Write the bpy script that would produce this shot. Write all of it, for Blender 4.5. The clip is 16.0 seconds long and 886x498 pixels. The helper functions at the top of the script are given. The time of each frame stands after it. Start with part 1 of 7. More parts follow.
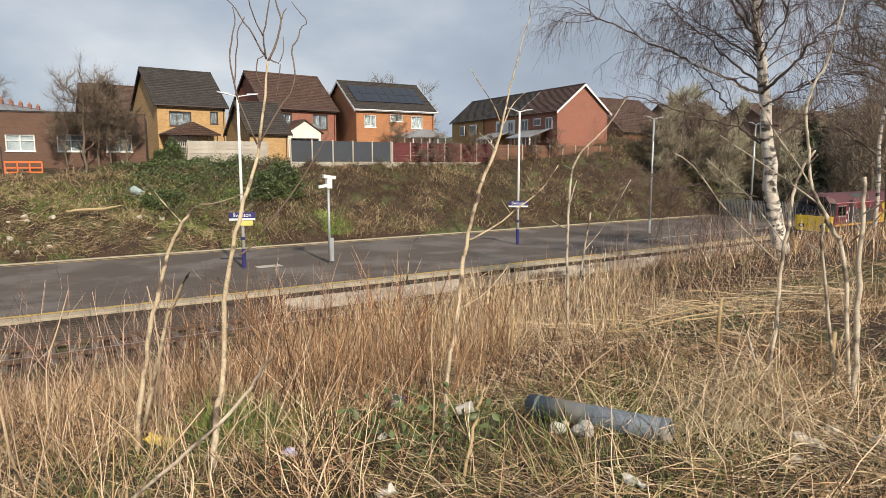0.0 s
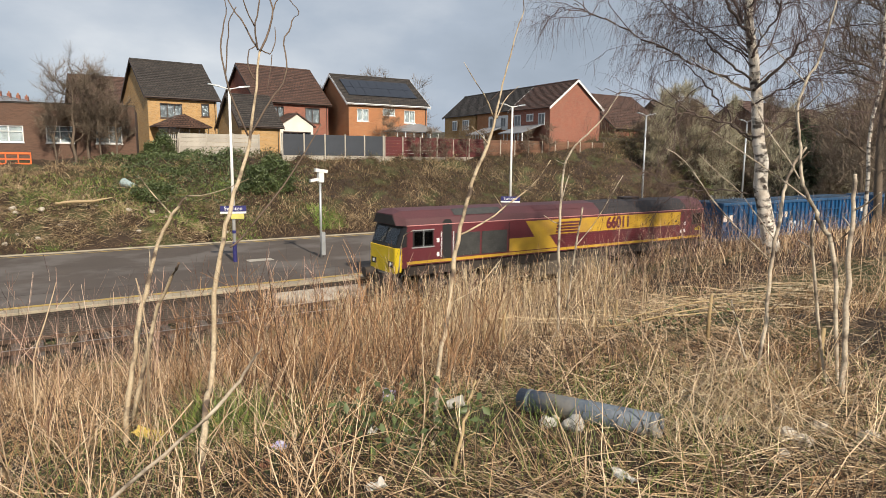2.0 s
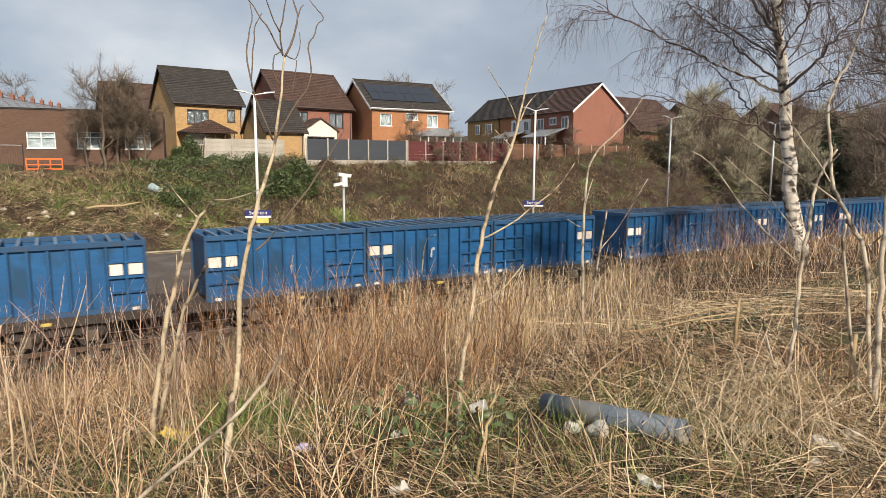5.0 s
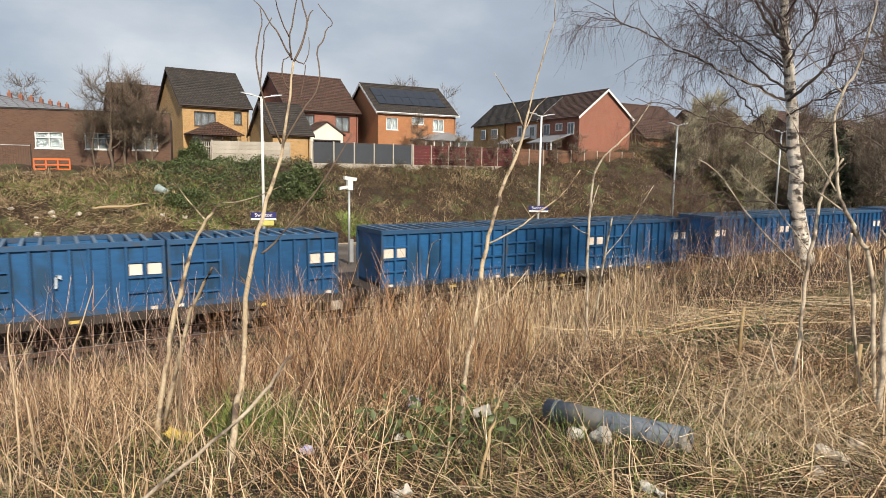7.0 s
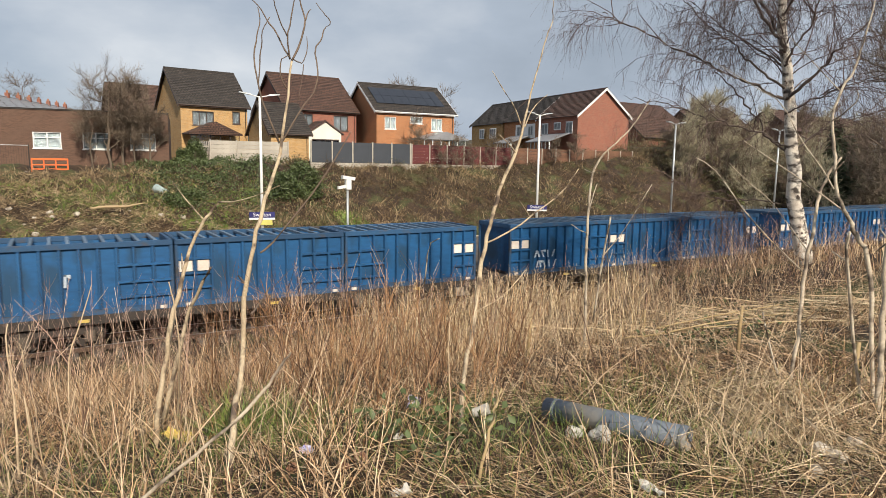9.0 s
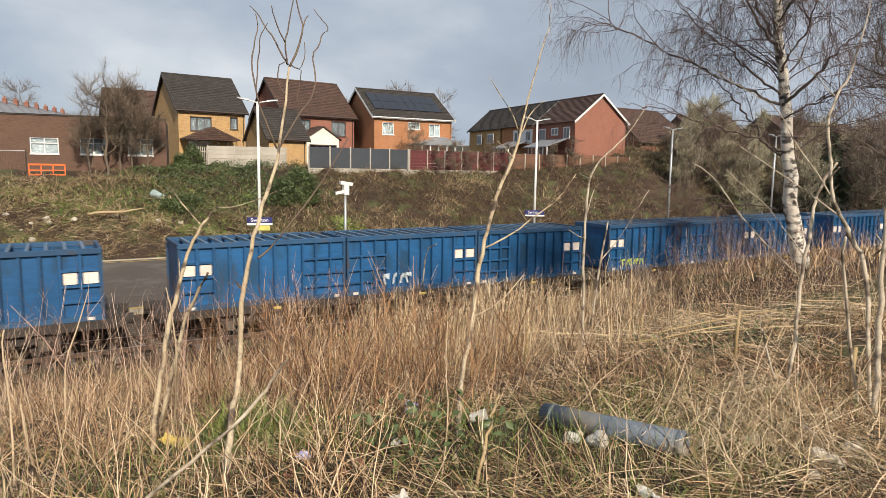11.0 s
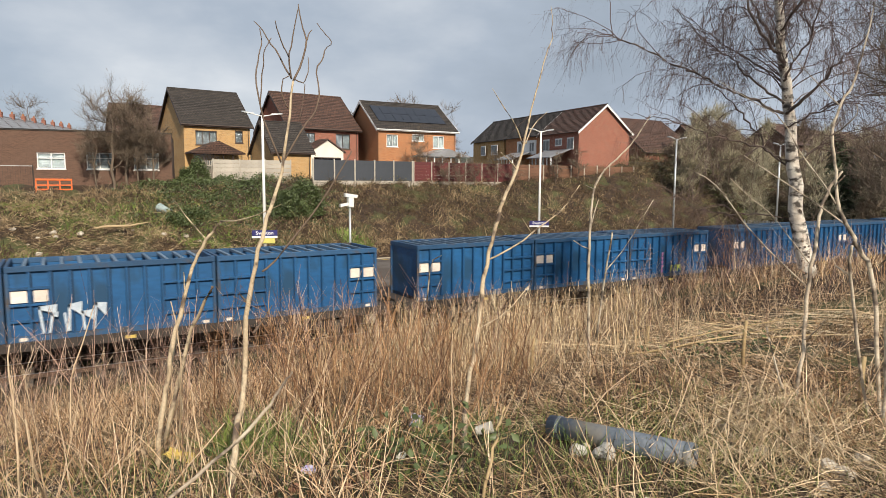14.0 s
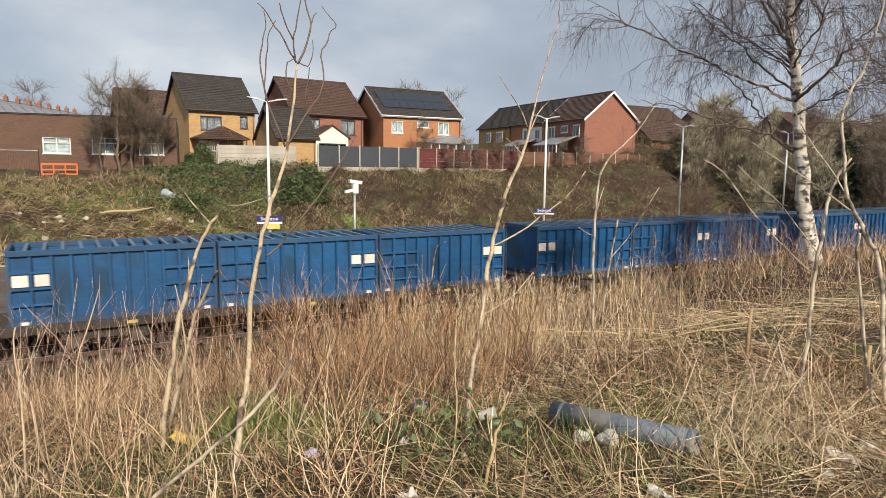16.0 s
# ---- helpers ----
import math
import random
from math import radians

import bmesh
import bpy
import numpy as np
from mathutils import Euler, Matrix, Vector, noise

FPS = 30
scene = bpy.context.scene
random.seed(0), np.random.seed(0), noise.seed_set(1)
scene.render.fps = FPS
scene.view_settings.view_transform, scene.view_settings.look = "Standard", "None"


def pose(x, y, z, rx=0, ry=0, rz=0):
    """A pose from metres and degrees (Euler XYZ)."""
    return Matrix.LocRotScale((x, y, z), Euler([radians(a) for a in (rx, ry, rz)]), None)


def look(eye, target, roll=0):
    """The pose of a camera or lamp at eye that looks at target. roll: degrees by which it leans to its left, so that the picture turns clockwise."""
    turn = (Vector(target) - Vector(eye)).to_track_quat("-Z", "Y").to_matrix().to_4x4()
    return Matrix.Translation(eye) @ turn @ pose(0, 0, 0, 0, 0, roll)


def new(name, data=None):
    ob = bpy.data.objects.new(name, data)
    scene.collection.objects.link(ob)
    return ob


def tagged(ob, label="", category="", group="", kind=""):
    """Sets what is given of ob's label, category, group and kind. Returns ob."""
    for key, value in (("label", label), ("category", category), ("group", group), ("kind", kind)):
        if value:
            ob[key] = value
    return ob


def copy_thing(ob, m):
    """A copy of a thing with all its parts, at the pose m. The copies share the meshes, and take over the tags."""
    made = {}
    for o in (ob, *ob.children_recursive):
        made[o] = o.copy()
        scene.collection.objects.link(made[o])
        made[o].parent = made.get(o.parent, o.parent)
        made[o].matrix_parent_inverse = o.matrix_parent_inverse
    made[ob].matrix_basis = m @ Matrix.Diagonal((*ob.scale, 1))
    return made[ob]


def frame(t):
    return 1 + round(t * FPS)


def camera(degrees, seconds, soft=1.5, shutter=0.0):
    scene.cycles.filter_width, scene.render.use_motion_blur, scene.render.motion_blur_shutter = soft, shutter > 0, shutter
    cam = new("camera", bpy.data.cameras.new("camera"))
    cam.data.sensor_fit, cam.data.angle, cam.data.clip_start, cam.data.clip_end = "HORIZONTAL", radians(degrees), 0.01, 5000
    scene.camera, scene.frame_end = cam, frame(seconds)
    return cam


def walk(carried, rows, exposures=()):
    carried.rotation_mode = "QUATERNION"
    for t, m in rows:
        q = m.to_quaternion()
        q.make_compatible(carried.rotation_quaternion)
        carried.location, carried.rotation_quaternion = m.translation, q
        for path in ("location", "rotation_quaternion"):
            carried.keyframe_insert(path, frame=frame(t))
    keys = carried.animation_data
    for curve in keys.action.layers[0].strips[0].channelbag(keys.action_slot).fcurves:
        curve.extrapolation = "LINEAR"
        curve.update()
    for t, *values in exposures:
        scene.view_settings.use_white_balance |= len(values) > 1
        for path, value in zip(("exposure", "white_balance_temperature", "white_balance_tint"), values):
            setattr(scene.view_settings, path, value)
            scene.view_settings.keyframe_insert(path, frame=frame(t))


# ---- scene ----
cam = camera(68.9, 16.0, soft=0.6, shutter=0.12)
PATH = [
    (0, (-0.004, -0.006, 6.133), (1.068, 1.661, 5.861), 0.1),
    (0.5, (-0.005, -0.003, 6.128), (1.069, 1.662, 5.859), 0.2),
    (1, (0.002, 0.004, 6.125), (1.086, 1.663, 5.855), 0.3),
    (1.5, (0.009, 0.009, 6.122), (1.101, 1.662, 5.844), 0.6),
    (2, (0.002, 0.003, 6.123), (1.094, 1.654, 5.836), 0.6),
    (2.5, (0.005, 0.003, 6.123), (1.087, 1.66, 5.833), 0.5),
    (3, (0.007, 0.009, 6.121), (1.075, 1.675, 5.832), 0.3),
    (3.5, (0.008, 0.009, 6.118), (1.061, 1.685, 5.831), 0.1),
    (4, (0.01, 0.013, 6.116), (1.054, 1.695, 5.831), 0.1),
    (6.5, (-0.014, -0.007, 6.128), (1.007, 1.693, 5.865), 0.8),
    (7, (-0.014, -0.006, 6.125), (1.009, 1.693, 5.863), 1.0),
    (7.5, (-0.011, -0.001, 6.122), (1.014, 1.695, 5.858), 1.1),
    (8, (-0.011, -0.004, 6.125), (1.014, 1.693, 5.859), 0.9),
    (8.5, (-0.008, -0.002, 6.125), (1.017, 1.695, 5.859), 0.9),
    (9, (-0.013, -0.005, 6.124), (1.013, 1.691, 5.86), 0.9),
    (11.5, (-0.013, -0.009, 6.125), (1.022, 1.686, 5.885), 0.8),
    (12, (-0.006, -0.001, 6.123), (1.03, 1.694, 5.892), 0.6),
    (12.5, (-0.007, -0.003, 6.124), (1.027, 1.695, 5.902), 0.5),
    (13, (-0.001, 0.001, 6.119), (1.028, 1.702, 5.903), 0.3),
    (13.5, (-0.004, -0.003, 6.125), (1.021, 1.701, 5.912), 0.3),
    (14, (-0.008, -0.007, 6.128), (1.014, 1.699, 5.915), 0.4),
    (14.5, (-0.009, -0.006, 6.125), (1.009, 1.701, 5.908), 0.6),
    (15, (-0.005, -0.005, 6.122), (1.008, 1.704, 5.897), 0.7),
    (15.5, (-0.006, -0.001, 6.12), (1.003, 1.709, 5.881), 0.8),
    (16, (-0.001, 0.003, 6.117), (1.007, 1.712, 5.864), 0.7),
]
walk(cam, [(t, look(eye, target, roll)) for t, eye, target, roll in PATH])

# ---- world, sun ----
SUN_AZ, SUN_EL = radians(186), radians(34)      # compass turn from +y towards +x
world = bpy.data.worlds.new("sky")
scene.world = world
world.use_nodes = True
wn, wl = world.node_tree.nodes, world.node_tree.links
sky = wn.new("ShaderNodeTexSky")
sky.sky_type, sky.sun_disc, sky.sun_elevation, sky.sun_rotation = "NISHITA", False, SUN_EL, SUN_AZ
tc = wn.new("ShaderNodeTexCoord")
mp = wn.new("ShaderNodeMapping")
mp.inputs["Scale"].default_value = (1.0, 1.0, 2.2)
mp.inputs["Location"].default_value = (3.1, 0.35, 0.6)
wl.new(tc.outputs["Generated"], mp.inputs[0])


def world_noise(scale, detail, rough):
    n = wn.new("ShaderNodeTexNoise")
    n.inputs["Scale"].default_value, n.inputs["Detail"].default_value, n.inputs["Roughness"].default_value = scale, detail, rough
    wl.new(mp.outputs[0], n.inputs["Vector"])
    return n


def world_ramp(stops):
    r = wn.new("ShaderNodeValToRGB")
    el = r.color_ramp.elements
    while len(el) < len(stops):
        el.new(0.5)
    for e, (p, c) in zip(el, stops):
        e.position, e.color = p, (*c, 1)
    return r


clouds = world_noise(1.5, 7, 0.52)
cloud_tone = world_ramp([(0.34, (0.37, 0.44, 0.53)), (0.5, (0.52, 0.60, 0.71)), (0.60, (0.72, 0.78, 0.86)), (0.72, (1.08, 1.10, 1.12))])
# the cloud thins towards one quarter of the sky
thin = wn.new("ShaderNodeVectorMath")
thin.operation = "DOT_PRODUCT"
thin.inputs[1].default_value = Vector((0.06, 0.90, 0.42)).normalized()
wl.new(tc.outputs["Generated"], thin.inputs[0])
spread = wn.new("ShaderNodeMapRange")
spread.interpolation_type = "SMOOTHSTEP"
spread.inputs[1].default_value, spread.inputs[2].default_value, spread.inputs[3].default_value, spread.inputs[4].default_value = 0.80, 1.0, -0.025, 0.08
wl.new(thin.outputs["Value"], spread.inputs[0])
both = wn.new("ShaderNodeMath")
wl.new(clouds.outputs["Fac"], both.inputs[0])
wl.new(spread.outputs[0], both.inputs[1])
wl.new(both.outputs[0], cloud_tone.inputs[0])
cover = world_noise(0.9, 3, 0.5)
cover_amount = world_ramp([(0.3, (0.86, 0.86, 0.86)), (0.6, (1, 1, 1))])
wl.new(cover.outputs["Fac"], cover_amount.inputs[0])
dim = wn.new("ShaderNodeMix")
dim.data_type, dim.blend_type = "RGBA", "MULTIPLY"
dim.inputs[0].default_value = 1.0
dim.inputs[7].default_value = (0.11, 0.11, 0.11, 1)
wl.new(sky.outputs[0], dim.inputs[6])
blend = wn.new("ShaderNodeMix")
blend.data_type = "RGBA"
wl.new(cover_amount.outputs[0], blend.inputs[0])
wl.new(dim.outputs[2], blend.inputs[6])
wl.new(cloud_tone.outputs[0], blend.inputs[7])
wl.new(blend.outputs[2], wn["Background"].inputs[0])
wn["Background"].inputs[1].default_value = 0.84

sun = new("sun", bpy.data.lights.new("sun", "SUN"))
sun.data.energy, sun.data.angle, sun.data.color = 5.6, radians(1.5), (1.0, 0.89, 0.74)
toward = Vector((math.sin(SUN_AZ) * math.cos(SUN_EL), math.cos(SUN_AZ) * math.cos(SUN_EL), math.sin(SUN_EL)))
sun.matrix_world = look(toward * 100, (0, 0, 0))


# ---- materials ----
def mat(name, a, b=None, rough=0.8, scale=4.0, fine=40.0, bump=0.2, metal=0.0, island=0.0, rnd=0.0, stain=None, stain_scale=0.6, coords="Object", dist=0.01, stretch=None):
    """Two-scale noise from colour a to b, fine bump, optional stains; island and rnd vary the tone piece by piece."""
    m = bpy.data.materials.new(name)
    m.use_nodes = True
    n, l = m.node_tree.nodes, m.node_tree.links
    p = n["Principled BSDF"]
    p.inputs["Roughness"].default_value, p.inputs["Metallic"].default_value = rough, metal
    b = b or tuple(c * 0.7 for c in a)
    t = n.new("ShaderNodeTexCoord")
    n1, n2 = n.new("ShaderNodeTexNoise"), n.new("ShaderNodeTexNoise")
    for node, s in ((n1, scale), (n2, fine)):
        node.inputs["Scale"].default_value, node.inputs["Detail"].default_value = s, 5
        l.new(t.outputs[coords], node.inputs["Vector"])
    s = n.new("ShaderNodeMath")
    s.operation, s.inputs[1].default_value = "MULTIPLY_ADD", 0.45
    l.new(n2.outputs["Fac"], s.inputs[0])
    s0 = n.new("ShaderNodeMath")
    s0.operation, s0.inputs[1].default_value = "MULTIPLY", 0.6
    l.new(n1.outputs["Fac"], s0.inputs[0])
    l.new(s0.outputs[0], s.inputs[2])
    r = n.new("ShaderNodeValToRGB")
    r.color_ramp.elements[0].position, r.color_ramp.elements[1].position = 0.36, 0.66
    r.color_ramp.elements[0].color, r.color_ramp.elements[1].color = (*b, 1), (*a, 1)
    l.new(s.outputs[0], r.inputs[0])
    out = r.outputs[0]
    if stain:
        n3 = n.new("ShaderNodeTexNoise")
        n3.inputs["Scale"].default_value, n3.inputs["Detail"].default_value = stain_scale, 6
        l.new(t.outputs[coords], n3.inputs["Vector"])
        if stretch:
            sm = n.new("ShaderNodeMapping")
            sm.inputs["Scale"].default_value = stretch
            l.new(t.outputs[coords], sm.inputs[0])
            l.new(sm.outputs[0], n3.inputs["Vector"])
        r3 = n.new("ShaderNodeValToRGB")
        r3.color_ramp.elements[0].position, r3.color_ramp.elements[1].position = 0.5, 0.62
        l.new(n3.outputs["Fac"], r3.inputs[0])
        mx = n.new("ShaderNodeMix")
        mx.data_type = "RGBA"
        mx.inputs[7].default_value = (*stain, 1)
        l.new(r3.outputs[0], mx.inputs[0])
        l.new(out, mx.inputs[6])
        out = mx.outputs[2]
    if island or rnd:
        g = n.new("ShaderNodeNewGeometry") if island else n.new("ShaderNodeObjectInfo")
        mr = n.new("ShaderNodeMapRange")
        k = island or rnd
        mr.inputs[3].default_value, mr.inputs[4].default_value = 1 - k, 1 + k
        l.new(g.outputs["Random Per Island" if island else "Random"], mr.inputs[0])
        hv = n.new("ShaderNodeHueSaturation")
        l.new(mr.outputs[0], hv.inputs["Value"])
        l.new(out, hv.inputs["Color"])
        out = hv.outputs[0]
    l.new(out, p.inputs["Base Color"])
    if bump:
        bp = n.new("ShaderNodeBump")
        bp.inputs["Strength"].default_value, bp.inputs["Distance"].default_value = bump, dist
        l.new(n2.outputs["Fac"], bp.inputs["Height"])
        l.new(bp.outputs[0], p.inputs["Normal"])
    return m


def stalk_mat(name, tones, rough=0.7, patch_tone=None, patch_scale=0.6):
    """Each stalk takes one of a run of tones; broad patches lean to another tone."""
    m = bpy.data.materials.new(name)
    m.use_nodes = True
    n, l = m.node_tree.nodes, m.node_tree.links
    p = n["Principled BSDF"]
    p.inputs["Roughness"].default_value = rough
    g, r = n.new("ShaderNodeNewGeometry"), n.new("ShaderNodeValToRGB")
    el = r.color_ramp.elements
    while len(el) < len(tones):
        el.new(0.5)
    for k, (e, c) in enumerate(zip(el, tones)):
        e.position, e.color = k / (len(tones) - 1), (*c, 1)
    l.new(g.outputs["Random Per Island"], r.inputs[0])
    out = r.outputs[0]
    if patch_tone:
        t, z = n.new("ShaderNodeTexCoord"), n.new("ShaderNodeTexNoise")
        z.inputs["Scale"].default_value, z.inputs["Detail"].default_value = patch_scale, 4
        l.new(t.outputs["Object"], z.inputs["Vector"])
        q = n.new("ShaderNodeMapRange")
        q.inputs[1].default_value, q.inputs[2].default_value, q.inputs[4].default_value = 0.45, 0.62, 0.75
        l.new(z.outputs["Fac"], q.inputs[0])
        x = n.new("ShaderNodeMix")
        x.data_type, x.blend_type = "RGBA", "MULTIPLY"
        x.inputs[7].default_value = (*patch_tone, 1)
        l.new(q.outputs[0], x.inputs[0])
        l.new(out, x.inputs[6])
        out = x.outputs[2]
    l.new(out, p.inputs["Base Color"])
    return m


def brick_mat(name, c1, c2, mortar, scale=1.0, w=0.225, h=0.075, gap=0.01, across=True, rough=0.85, bump=0.4):
    """Courses of brick or tile in real size, on upright faces along local x or y."""
    m = mat(name, c1, c2, rough, 1.2, 30, 0)
    n, l = m.node_tree.nodes, m.node_tree.links
    p = n["Principled BSDF"]
    base = p.inputs["Base Color"].links[0].from_socket
    t, sep, com, add = n.new("ShaderNodeTexCoord"), n.new("ShaderNodeSeparateXYZ"), n.new("ShaderNodeCombineXYZ"), n.new("ShaderNodeMath")
    l.new(t.outputs["Object"], sep.inputs[0])
    l.new(sep.outputs[0], add.inputs[0])
    if across:
        l.new(sep.outputs[1], add.inputs[1])
    else:
        add.inputs[1].default_value = 0.0
    l.new(add.outputs[0], com.inputs[0])
    l.new(sep.outputs[2], com.inputs[1])
    b = n.new("ShaderNodeTexBrick")
    for key, v in (("Scale", scale), ("Brick Width", w), ("Row Height", h), ("Mortar Size", gap), ("Bias", 0.0)):
        b.inputs[key].default_value = v
    b.inputs["Mortar"].default_value = (*mortar, 1)
    b.inputs["Color2"].default_value = (*[c * 0.75 for c in c2], 1)
    l.new(com.outputs[0], b.inputs["Vector"])
    l.new(base, b.inputs["Color1"])
    l.new(b.outputs["Color"], p.inputs["Base Color"])
    bp = n.new("ShaderNodeBump")
    bp.inputs["Strength"].default_value, bp.inputs["Distance"].default_value, bp.invert = bump, 0.01, True
    l.new(b.outputs["Fac"], bp.inputs["Height"])
    l.new(bp.outputs[0], p.inputs["Normal"])
    return m


def glass_mat(name, tint=(0.75, 0.8, 0.8)):
    m = bpy.data.materials.new(name)
    m.use_nodes = True
    p = m.node_tree.nodes["Principled BSDF"]
    p.inputs["Base Color"].default_value = (*tint, 1)
    p.inputs["Roughness"].default_value, p.inputs["Transmission Weight"].default_value, p.inputs["IOR"].default_value = 0.03, 1.0, 1.45
    return m


